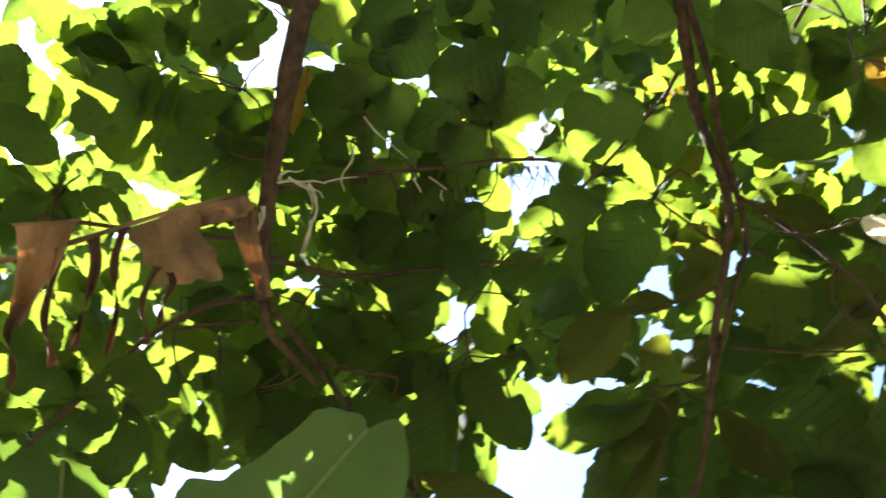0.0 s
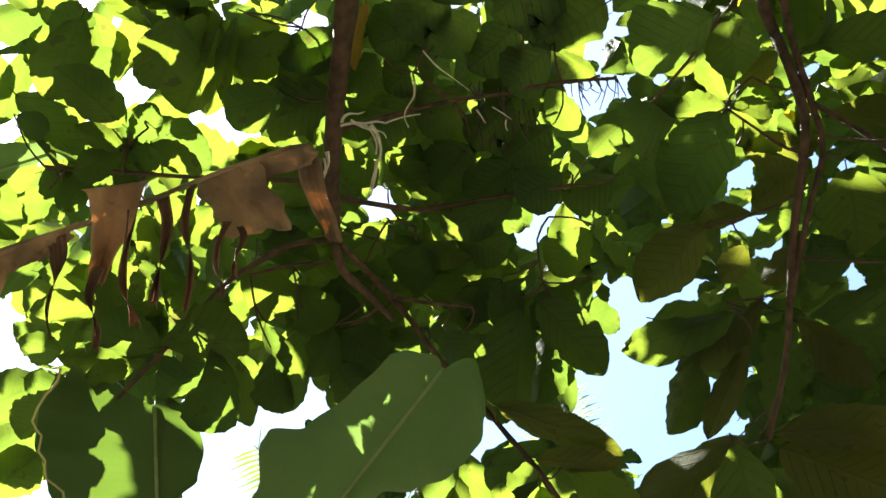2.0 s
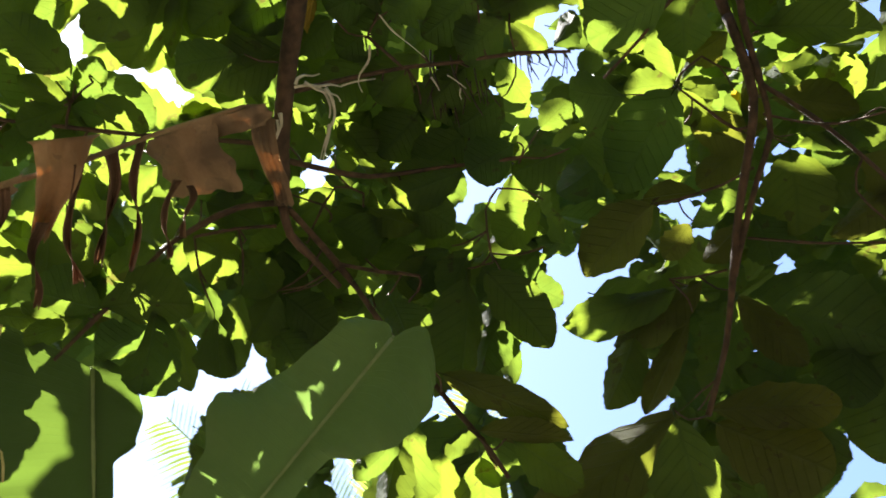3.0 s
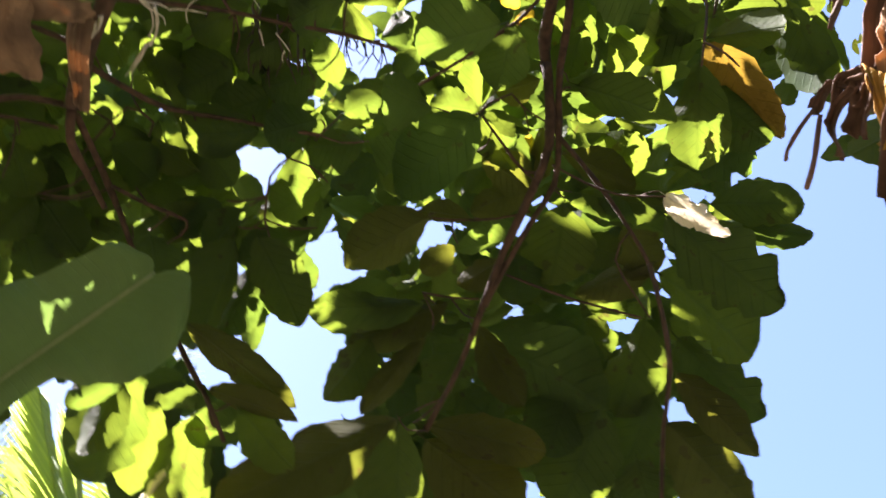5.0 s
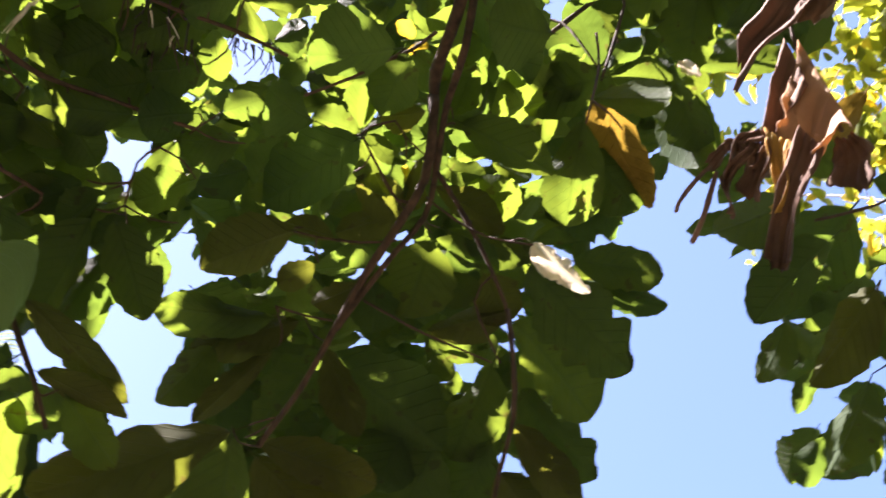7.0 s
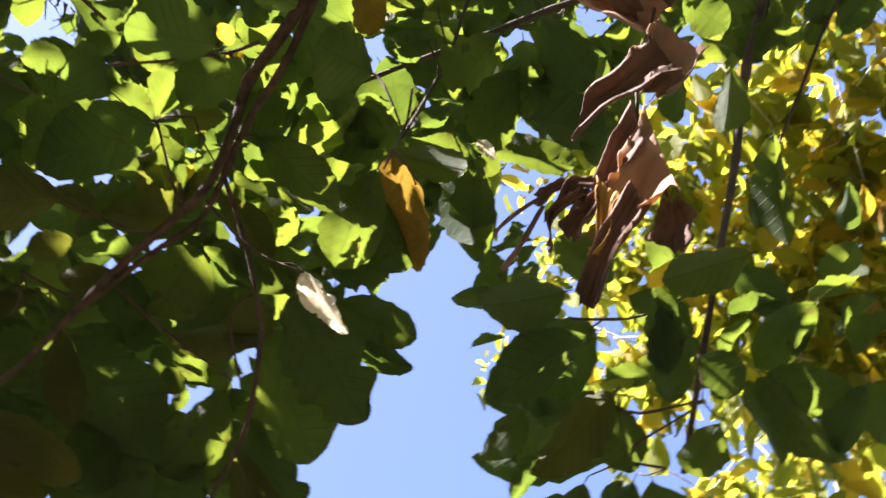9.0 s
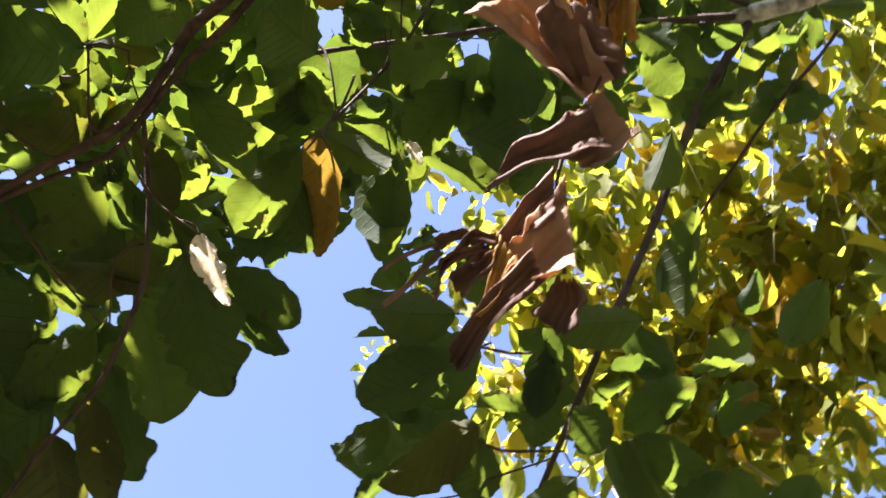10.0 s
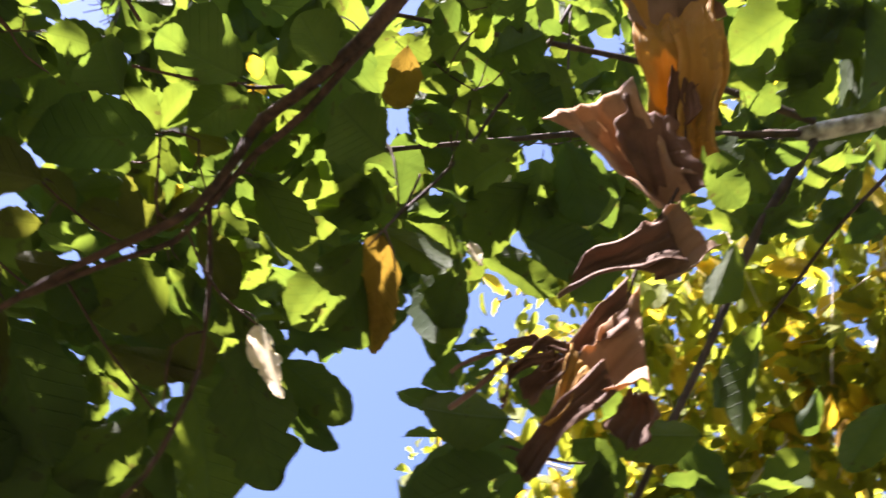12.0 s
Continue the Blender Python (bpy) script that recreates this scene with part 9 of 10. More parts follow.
foliage(tree_two, "green", (
(-21,185,661,-1,11,50,16,10,4),(-25,208,728,30,11,72,17,9,1),(73,395,593,1,11,-161,18,9,6),
(28,350,604,18,-1,166,18,10,3),(40,394,661,-17,5,127,19,11,0),(76,372,587,-45,-20,157,21,12,8),
(74,340,588,8,6,124,16,9,5),(-96,433,563,5,-11,-156,16,10,3),(-7,341,557,14,6,-92,15,8,1),
(-8,368,591,-10,4,-65,16,9,0),(44,301,584,-5,15,-66,24,12,0),))
foliage(tree_two, "green", (
(59,359,635,21,9,129,20,12,1),(-32,353,574,-15,-16,-110,21,11,7),(66,339,494,-12,-18,-10,23,12,8),
(69,414,546,-7,-1,-96,22,12,4),(27,199,686,-4,3,109,18,11,4),(32,187,689,-4,-22,46,14,8,8),
(-10,328,614,-43,-44,-41,17,11,5),(-13,393,667,17,-55,-122,19,10,5),(76,323,549,0,4,56,15,8,3),
(76,379,602,16,-14,-171,14,8,7),(-42,313,667,-18,-5,-31,22,12,5),))
foliage(tree_two, "green", (
(-57,273,640,-31,-2,151,14,7,8),(-57,375,553,6,16,123,22,13,11),(-19,151,629,0,-2,174,15,9,8),
(-23,177,709,-40,-35,-120,17,9,1),(32,314,506,0,-29,-75,20,10,5),(40,351,543,4,-4,-60,20,11,1),
(14,323,580,13,14,-61,15,9,4),(6,205,629,57,39,51,14,8,0),(6,258,707,27,-8,-160,17,10,5),
(21,336,623,-23,-32,-106,18,10,6),(-7,323,649,-10,-19,138,18,10,6),))
foliage(tree_two, "green", (
(14,153,627,18,15,53,15,8,6),(95,382,541,43,-16,30,16,9,3),(48,371,687,36,-49,20,17,9,4),
(2,319,607,-19,-7,143,16,10,3),(-18,183,722,-5,-3,-116,15,10,6),(12,192,662,-26,-5,7,16,9,2),
(8,226,723,32,-16,-86,19,11,2),(-29,319,501,15,-41,-136,17,9,0),(-39,377,559,1,-2,-36,17,10,8),
(-73,301,700,-27,-19,-102,23,12,3),(-40,316,567,-27,13,60,18,10,1),))
foliage(tree_two, "green", (
(-11,328,532,7,4,64,15,9,1),(-22,289,577,-18,13,13,22,11,8),(45,336,520,10,-23,-11,18,10,2),
(47,380,557,16,16,-87,18,11,4),(-64,429,611,-14,17,97,18,9,3),(-49,323,584,-9,1,-60,16,9,5),
(-51,379,636,40,36,-125,18,9,3),(69,348,602,23,-16,-20,14,8,4),(45,195,617,-9,-24,-177,21,12,7),
(55,203,667,-44,35,37,21,12,7),(-77,234,601,29,15,-33,25,15,4),))
foliage(tree_two, "green", (
(-14,201,691,-8,15,16,20,10,6),(71,313,599,12,22,49,17,9,1),(6,357,577,38,3,151,23,13,7),
(12,398,643,2,-16,63,19,11,7),(26,374,521,8,32,-61,19,11,1),(18,332,569,-10,3,-54,14,8,7),
(23,396,644,-11,16,-82,17,9,2),(41,194,671,-18,-31,141,16,8,6),(11,212,578,23,-27,-178,24,13,11),
(11,225,643,-15,29,-1,23,14,4),(82,327,619,-33,18,-161,16,9,3),))
foliage(tree_two, "green", (
(91,353,664,-13,-55,-44,16,8,7),(-25,323,531,6,-23,-56,16,8,8),(62,279,651,9,-4,-84,18,10,4),
(27,177,628,-17,35,60,19,11,2),(55,298,584,17,-23,167,21,11,1),(54,328,654,-2,-17,-15,23,14,7),
(-2,296,635,-18,-15,-18,19,10,5),(6,351,701,27,39,146,17,9,2),(-44,345,555,-59,4,-164,19,10,8),
(40,236,598,-21,-12,167,15,9,2),(73,247,543,-16,22,-21,20,11,5),))
foliage(tree_two, "green", (
(71,383,556,35,7,114,15,9,7),(83,426,619,-47,-24,81,17,9,4),(-28,197,657,-12,-14,157,22,13,3),
(-44,206,735,-55,16,-44,20,12,9),(-59,270,608,10,2,-112,18,10,0),(-69,319,669,12,20,-147,19,11,8),
(53,210,639,68,15,-175,17,10,0),(47,255,713,23,-5,-153,15,9,0),(23,208,672,0,-22,-104,19,10,7),
(43,238,716,-15,18,171,17,10,5),(-11,184,712,37,-16,109,17,9,0),))
foliage(tree_two, "green", (
(-90,382,575,33,29,-21,16,8,7),(36,363,531,17,4,-23,16,10,3),(44,407,572,-5,-23,40,17,10,1),
(48,309,573,20,-10,121,14,9,4),(48,350,627,-5,5,-151,17,10,2),(-7,375,536,-3,-23,159,19,11,0),
(28,360,579,-13,-3,18,19,12,5),(19,432,633,20,2,-116,16,8,6),(27,351,581,8,4,0,15,8,4),
(-31,341,547,-7,-22,135,19,11,7),(50,351,628,13,19,37,20,11,5),))
foliage(tree_two, "green", (
(-2,275,564,-58,27,-135,19,10,5),(9,324,622,-19,-14,-12,22,12,4),(-8,318,571,26,32,-25,20,12,8),
(-1,362,632,15,4,1,20,11,3),(26,132,815,41,14,-139,21,11,10),(0,333,594,-9,-29,48,21,12,1),
(-21,156,890,26,-7,-124,19,10,0),(-62,188,386,-39,-10,-94,23,13,1),(-97,172,471,-5,5,16,21,12,4),
(-82,189,393,-11,15,-103,19,10,1),(-81,163,478,-18,-13,17,19,11,4),))
foliage(tree_two, "green", (
(5,195,429,-40,-8,124,21,11,3),(-14,211,451,-28,-20,138,19,10,1),(-2,212,451,-18,12,128,23,12,2),
(-33,179,449,-17,12,-23,17,9,0),(-37,167,433,-28,-4,-170,22,12,6),(-7,121,459,-19,14,146,19,10,1),
(-13,118,469,-42,2,42,19,10,3),(-53,121,544,-26,-9,-86,20,11,6),(-40,130,477,-44,-4,-58,21,12,1),
(-11,166,444,-10,-14,-102,24,13,6),(-50,144,550,-41,-19,-6,20,11,7),))
foliage(tree_two, "green", (
(-18,166,441,4,16,-153,17,10,8),(-10,160,452,-44,-8,41,17,9,1),(-70,155,542,-22,14,-9,22,12,7),
(-33,147,564,-9,21,52,18,11,1),(39,133,449,-23,6,24,18,11,4),(49,151,439,0,4,70,16,9,7),
(39,140,464,-45,20,77,18,9,2),(22,132,453,-8,-23,-43,18,10,3),(52,161,480,-26,-23,-174,18,10,1),
(24,155,505,-26,19,-117,24,13,7),(4,123,520,-30,-7,-56,16,8,2),))
foliage(tree_two, "green", (
(45,137,487,-6,-3,119,16,9,5),(5,170,555,-31,-24,122,19,10,6),(66,158,456,-43,8,-2,20,10,0),
(37,156,495,-31,-12,-70,24,12,7),(51,147,496,-38,-16,26,24,13,0),(41,167,496,-27,-12,-80,20,12,6),
(65,165,489,-17,6,121,17,9,0),(41,178,484,-5,-24,-121,22,12,6),(62,151,470,-29,11,-166,18,9,1),
(43,174,504,-9,23,165,18,9,5),(44,192,466,-34,-17,-149,18,9,5),))
foliage(tree_two, "green", (
(17,178,514,-18,25,-124,18,9,3),(30,158,443,-36,-2,61,20,11,4),(28,156,452,-35,-16,26,17,9,2),
(28,181,424,-21,9,-133,20,11,8),(52,178,426,-12,21,165,16,10,5),(41,171,431,-26,16,-66,20,11,0),
(63,173,436,-23,-16,80,19,10,5),(43,179,456,-27,-25,101,23,13,3),(16,179,425,-9,-12,99,19,10,4),
(23,203,430,-5,24,-67,20,10,5),(35,226,416,4,20,-104,22,12,3),))
foliage(tree_two, "green", (
(-2,229,411,-30,3,-87,18,11,6),(15,120,471,-7,0,-123,20,11,0),(-7,122,498,-31,18,-170,18,10,7),
(110,171,403,-29,-14,-149,17,9,8),(110,143,427,-19,-23,-66,19,11,6),(135,153,425,-15,-22,-77,22,13,8),
(157,148,445,-44,1,87,17,9,3),(172,148,424,-21,-7,17,18,10,8),(151,147,429,-2,-11,-12,18,10,8),
(157,174,440,-30,20,168,18,9,3),(166,143,438,-40,-7,-74,24,13,6),))
foliage(tree_two, "green", (
(210,135,429,-20,1,55,20,12,2),(194,122,432,1,20,-5,19,11,0),(208,132,417,-10,-12,27,17,9,3),
(146,176,416,-10,8,-157,21,11,4),(141,180,422,-35,17,-166,19,11,1),(124,196,402,-9,-10,160,23,12,2),
(-49,188,379,-15,24,111,22,11,4),(-8,188,427,-37,-6,43,18,10,3),(4,123,452,-37,-3,0,18,10,8),
(-1,143,486,-43,7,-122,17,9,2),(-36,126,469,-21,-11,-24,18,9,1),))
foliage(tree_two, "green", (
(-25,134,478,-3,15,119,19,11,0),(-14,151,457,-29,-2,-34,20,11,4),(-10,140,503,-32,-14,-101,18,10,0),
(37,159,445,-29,13,176,22,13,3),(25,126,464,3,16,-52,19,11,8),(26,126,488,-35,9,-44,17,9,2),
(65,160,488,-38,3,6,18,10,3),(2,226,411,4,-2,-78,16,9,1),(-5,120,494,4,13,-104,16,9,7),
(170,156,432,-23,1,-146,18,11,0),(189,144,429,-23,13,-172,21,12,0),))
foliage(tree_two, "green", (
(76,177,488,-2,-19,89,16,9,3),(65,189,502,-17,-14,-178,18,11,6),(52,266,498,-17,0,-128,16,9,1),
(13,225,454,-34,17,89,17,9,7),(-39,251,513,-6,-20,69,14,7,8),(-7,191,528,-23,-1,-120,13,8,4),
(82,215,487,-4,-25,85,17,9,7),(49,220,432,-32,24,146,17,9,7),(-86,189,460,0,-4,163,19,10,7),
(19,231,501,-24,-13,157,18,10,6),(-61,211,501,4,15,159,16,9,3),))
foliage(tree_two, "green", (
(-30,231,499,-40,11,-64,14,8,0),(1,219,444,0,10,-125,16,8,4),(-4,179,527,-5,-1,-41,15,8,2),
(11,230,519,-15,23,-69,17,9,3),(-23,259,522,-19,14,101,15,8,0),(-103,206,440,-41,-11,140,10,6,8),
(49,172,466,-36,3,20,10,5,0),(-115,205,441,-16,2,-113,18,9,2),(-2,246,525,-42,-22,175,10,5,5),
(-122,223,474,-27,21,-135,10,5,7),(4,193,459,-4,19,-45,16,8,1),))
foliage(tree_two, "green", (
(57,217,522,-42,-14,148,16,10,7),(-101,129,473,-23,13,-18,18,9,6),(35,270,486,-7,12,-36,18,10,4),
(34,215,500,-7,-15,63,16,9,7),(-111,241,497,-15,-1,-50,10,5,2),(44,206,510,-28,-15,-56,16,8,2),
(-40,173,549,-7,19,-93,14,8,4),(-111,115,467,-33,4,-2,24,12,8),(-92,122,481,-37,16,4,20,12,5),
(-87,164,470,-22,23,93,18,11,7),(-88,124,485,-9,23,-9,18,10,7),))
foliage(tree_two, "green", (
(-123,252,588,-41,-5,-156,22,12,4),(-34,170,495,-4,15,173,19,11,6),(-3,233,591,-5,18,132,26,13,0),
(-9,181,529,-41,13,-133,26,14,2),(-20,215,547,-41,-18,-80,23,13,3),(20,239,541,-8,13,101,22,11,6),
(12,220,544,-31,-12,138,24,14,7),(25,281,559,-26,-6,27,24,14,2),(32,161,445,-38,12,-55,21,11,8),
(34,226,456,2,-2,142,19,9,7),(54,413,599,-30,18,-7,23,12,1),))
foliage(tree_two, "green", (
(140,252,615,-8,-2,-146,25,14,3),(-119,139,519,-17,-17,-93,23,13,5),(38,181,436,3,-21,-157,24,13,1),))
# filler of the third tree, again with added shading leaves
foliage(tree_three, "green", (
(164,272,462,-8,8,10,26,13,3),(130,127,541,-14,-2,-59,32,15,3),(96,180,534,14,15,151,21,11,4),
(94,189,545,-6,15,111,16,10,2),(74,143,578,-14,2,-153,29,14,5),(85,140,551,-7,12,33,19,7,7),
(91,118,583,-17,-10,-10,18,11,0),(108,106,565,-6,0,100,20,14,2),(202,75,545,-6,-2,-10,26,14,8),
(182,51,573,-14,-12,-34,31,15,8),(173,251,455,-54,47,-15,32,19,2),))
foliage(tree_three, "green", (
(182,235,449,-62,39,-32,39,19,6),(193,234,474,44,59,81,59,25,0),(169,200,487,-9,50,26,48,33,0),
(130,129,549,-43,15,-37,48,23,6),(111,166,559,37,32,112,21,13,4),(118,158,556,-62,23,-38,22,16,5),
(104,141,564,-36,-11,-66,19,14,2),(169,34,554,-52,43,-48,27,20,8),(196,31,562,-44,25,-55,28,18,5),
(202,98,635,-61,-7,-35,33,17,3),(78,231,533,-36,-21,-29,21,10,11),))
foliage(tree_three, "green", (
(111,150,571,-25,13,-17,19,9,7),(108,213,587,-19,-20,-93,19,10,1),(153,144,559,-36,-4,-55,20,10,0),
(134,74,596,-57,9,-69,29,12,2),(95,158,646,-41,-16,-79,20,9,8),(97,118,581,-24,14,-35,26,14,6),
(203,103,622,-38,3,-76,29,13,2),(63,170,663,-38,3,-50,22,11,7),(81,208,631,-40,7,-24,25,11,7),
(166,102,575,39,48,74,27,15,5),(145,124,605,-51,11,-58,21,11,10),))
foliage(tree_three, "green", (
(75,199,564,-25,53,33,25,14,7),(105,159,613,-33,38,24,21,9,7),(74,216,574,-29,-33,-93,28,11,1),
(233,291,479,16,59,71,19,9,6),(141,118,601,-36,40,-3,21,11,3),(123,125,586,-61,9,-38,26,12,8),
(131,225,617,-30,-33,-62,24,12,1),(94,300,556,-29,48,36,20,9,8),(177,114,561,1,-48,-146,22,13,1),
(78,238,524,60,38,145,23,10,8),(104,170,616,62,-2,151,35,12,1),))
foliage(tree_three, "green", (
(136,204,601,18,28,50,26,13,7),(122,117,634,5,20,6,22,11,7),(113,231,610,-29,21,34,23,10,10),
(194,126,638,-37,19,-77,23,12,7),(183,166,631,-35,-35,-91,22,11,10),(192,143,628,21,38,23,25,12,6),
(84,222,604,48,47,100,35,14,1),(160,102,591,-41,-8,-56,22,9,2),(156,188,620,-12,27,20,19,8,3),
(134,135,604,-47,-15,-76,26,11,1),(122,177,567,-59,12,-27,27,11,8),))
foliage(tree_three, "green", (
(152,83,580,-34,2,-47,21,10,9),(85,225,551,-51,24,-54,25,15,2),(173,125,620,-30,-17,-62,26,12,9),
(141,196,631,47,-50,173,24,12,10),(65,171,610,-27,15,-22,22,12,8),(131,102,578,-50,-4,-53,24,11,8),
(115,133,658,-37,0,-43,30,14,4),(168,109,607,-32,-9,-90,22,12,7),(122,199,589,27,31,50,23,9,0),
(95,157,656,-9,27,20,25,11,5),(104,129,646,-17,43,10,20,10,2),))
foliage(tree_three, "green", (
(188,247,512,-58,11,-43,25,14,8),(200,260,528,-32,38,-1,21,10,1),(247,59,586,37,31,62,19,9,7),
(160,112,647,-13,-9,-122,28,16,7),(127,148,585,-7,-20,-119,19,10,8),(126,134,592,-26,9,-16,21,10,1),
(126,169,645,16,45,63,25,14,2),(124,209,614,16,38,91,23,14,2),(57,172,601,-52,-32,-78,30,13,2),
(227,53,600,-34,39,-41,19,10,8),(173,88,639,32,-23,143,20,11,6),))
foliage(tree_three, "green", (
(213,58,578,-16,41,-11,26,14,5),(99,163,593,-22,24,-23,25,14,9),(128,184,630,-10,24,-22,20,9,2),
(117,184,602,-54,-39,-78,24,10,11),(137,176,627,25,24,61,25,11,5),(133,74,592,-18,30,-15,23,10,9),
(85,145,595,-32,-14,-67,28,13,2),(81,210,555,-29,-28,-69,21,11,7),(92,154,570,-34,-12,-79,30,13,0),
(73,187,557,12,28,80,23,11,1),(203,113,593,34,17,112,25,14,6),))
foliage(tree_three, "green", (
(98,256,569,-6,59,59,19,10,4),(111,189,547,34,-25,171,17,9,5),(97,286,541,-67,39,-2,21,10,2),
(183,68,648,25,45,59,16,9,2),(60,158,601,-32,10,-40,16,9,8),(133,216,587,-19,25,23,16,9,6),
(95,203,640,20,54,95,15,9,4),(98,247,610,-43,-13,-53,22,11,2),(74,202,597,-16,-51,-81,20,11,4),
(70,164,607,-17,-34,-82,21,11,6),(95,131,591,-65,6,-31,27,10,5),))
foliage(tree_three, "green", (
(133,178,567,-36,36,5,15,7,8),(96,137,648,-5,39,35,18,9,7),(209,284,477,-29,-30,-60,14,7,1),
(190,298,503,-15,-41,-99,19,10,6),(85,231,548,-37,19,-16,16,9,6),(180,36,608,-67,6,-81,19,7,7),
(91,230,583,-63,0,-32,23,10,5),(113,159,583,-19,35,-3,21,11,1),(200,83,606,-35,45,-52,17,11,2),
(91,225,553,54,12,130,24,12,2),(114,149,571,48,-10,157,20,9,1),))
foliage(tree_three, "green", (
(61,165,577,-35,-8,-65,20,11,7),(102,172,562,-26,28,-13,18,10,6),(107,304,574,-24,-38,-116,24,9,7),
(82,145,608,-63,15,-50,19,7,3),(136,178,631,-11,-18,-100,15,8,7),(173,87,630,-35,19,-78,20,10,5),
(99,275,537,-67,6,-35,19,8,3),(179,246,520,-42,1,-46,20,11,3),(172,80,651,-22,25,-40,20,10,2),
(73,232,536,-40,-22,-50,16,8,8),(142,159,573,-24,49,20,21,12,8),))
foliage(tree_three, "green", (
(121,158,587,-33,5,-60,19,9,4),(160,251,502,-9,-36,-104,14,8,7),(214,287,495,-53,-11,-40,16,8,1),
(192,264,504,-20,52,22,17,9,6),(103,212,541,-19,-35,-94,17,7,2),(159,150,561,-16,-31,-121,16,8,2),
(235,305,500,-4,46,31,19,9,1),(116,179,606,-31,-2,-21,17,8,7),(191,44,603,28,29,77,14,8,6),
(125,17,777,30,-33,-36,31,18,2),(180,61,670,-30,-21,115,25,13,8),))
foliage(tree_three, "green", (
(135,263,670,-14,12,86,36,21,1),(109,221,631,-30,-6,47,25,16,6),(117,127,672,-7,-18,92,25,15,0),
(85,257,635,8,16,-150,25,16,0),(113,250,630,-19,41,-154,31,19,5),(147,103,661,-22,6,107,29,15,1),
(269,58,612,-42,7,111,35,21,6),(68,87,813,-5,40,-175,31,18,9),(84,167,565,-12,-21,-53,25,13,2),
(165,25,752,30,-11,-13,26,16,2),(153,78,646,44,10,-63,36,20,2),))
foliage(tree_three, "green", (
(82,217,809,-38,-14,119,25,14,5),(96,193,739,-14,-46,32,32,19,10),(96,6,784,-24,-10,-8,27,14,2),
(62,59,719,7,-22,17,36,19,3),(130,260,692,-24,-46,64,30,20,11),(106,220,622,7,19,-153,25,15,2),
(121,179,585,5,-6,142,28,17,5),(122,213,626,-1,-8,-57,27,14,1),(95,238,714,-23,-21,71,30,18,1),
(98,65,817,-22,11,167,29,18,5),(131,194,554,-9,-32,75,29,16,8),))
foliage(tree_three, "green", (
(107,68,806,26,-20,-50,25,15,2),(70,171,651,-28,6,147,32,21,0),(151,145,740,-27,-10,73,36,22,4),
(56,126,725,62,-15,-86,27,17,3),(116,12,729,30,13,-59,29,19,4),(109,307,578,-47,2,103,28,14,1),
(149,121,657,-4,23,178,26,14,0),(85,226,766,33,11,-90,32,20,4),(95,167,751,-25,28,129,26,13,8),
(152,164,592,12,23,-173,26,15,7),(138,239,616,-38,-17,111,36,20,10),))
foliage(tree_three, "green", (
(53,99,723,-35,30,153,26,14,8),(84,203,834,-22,-21,46,34,19,8),(89,238,673,-31,-3,84,26,15,4),
(71,-17,840,21,-54,-3,35,23,0),(114,49,797,-17,2,101,25,16,6),(186,72,659,24,27,-151,30,19,4),
(72,110,713,4,-22,-8,30,18,11),(120,203,600,-21,-31,37,24,13,10),(188,55,739,15,-6,173,34,18,6),
(113,102,820,-26,35,169,37,19,3),(123,97,629,-23,-8,141,30,17,3),))
foliage(tree_three, "green", (
(106,203,757,17,-7,-56,33,21,2),(139,73,732,-6,-2,131,27,17,5),(96,267,751,3,-38,6,32,19,3),
(142,25,634,56,30,-89,33,20,6),(120,40,661,-7,-25,-115,31,16,0),(103,114,642,14,-25,8,36,23,3),
(151,60,710,-22,16,158,24,14,7),(177,116,666,-58,15,91,30,19,5),(139,35,749,42,-4,-52,37,22,0),
(110,63,761,48,-3,-42,34,20,6),(163,98,633,-49,-4,78,30,17,5),))
foliage(tree_three, "green", (
(89,134,630,-27,30,109,30,19,3),(110,195,638,22,10,-153,27,15,3),(140,403,720,19,-2,-71,34,17,8),
(114,232,789,35,-10,-68,29,17,8),(228,126,706,-7,24,127,24,13,0),(132,362,680,7,-25,-6,35,23,9),
(141,-12,817,42,-8,-111,32,17,10),(153,227,766,22,5,-88,32,20,6),(196,93,688,-66,16,113,29,18,1),
(99,289,753,31,9,-147,36,20,0),(183,52,733,42,42,-145,28,14,1),))
foliage(tree_three, "green", (
(167,72,708,24,32,-175,38,23,7),(142,192,836,-32,-19,105,37,22,0),(137,279,747,12,29,-70,36,20,0),
(50,-14,778,23,6,-114,30,18,1),(120,147,806,30,-20,-29,29,18,1),(151,255,678,57,4,-86,33,20,3),
(134,178,689,18,-35,-57,29,15,3),(136,188,754,25,15,164,24,14,5),(41,-10,770,3,-24,55,28,17,4),
(141,351,827,-22,-22,109,29,16,11),(195,42,701,-13,-38,3,34,20,7),))
foliage(tree_three, "green", (
(159,86,811,-44,-9,121,36,24,9),(200,73,726,31,9,-111,25,14,4),(173,177,714,42,-2,-61,32,18,6),
(108,206,796,2,-41,0,26,16,3),(193,178,709,-21,32,144,24,12,4),(17,-10,716,37,6,-60,31,19,11),
(106,149,824,-21,-19,-1,33,21,5),(138,202,754,-23,15,58,32,18,6),(190,190,730,-1,35,-159,27,15,4),
(79,3,835,46,-30,-72,30,17,0),(113,157,669,-12,35,-180,31,17,3),))
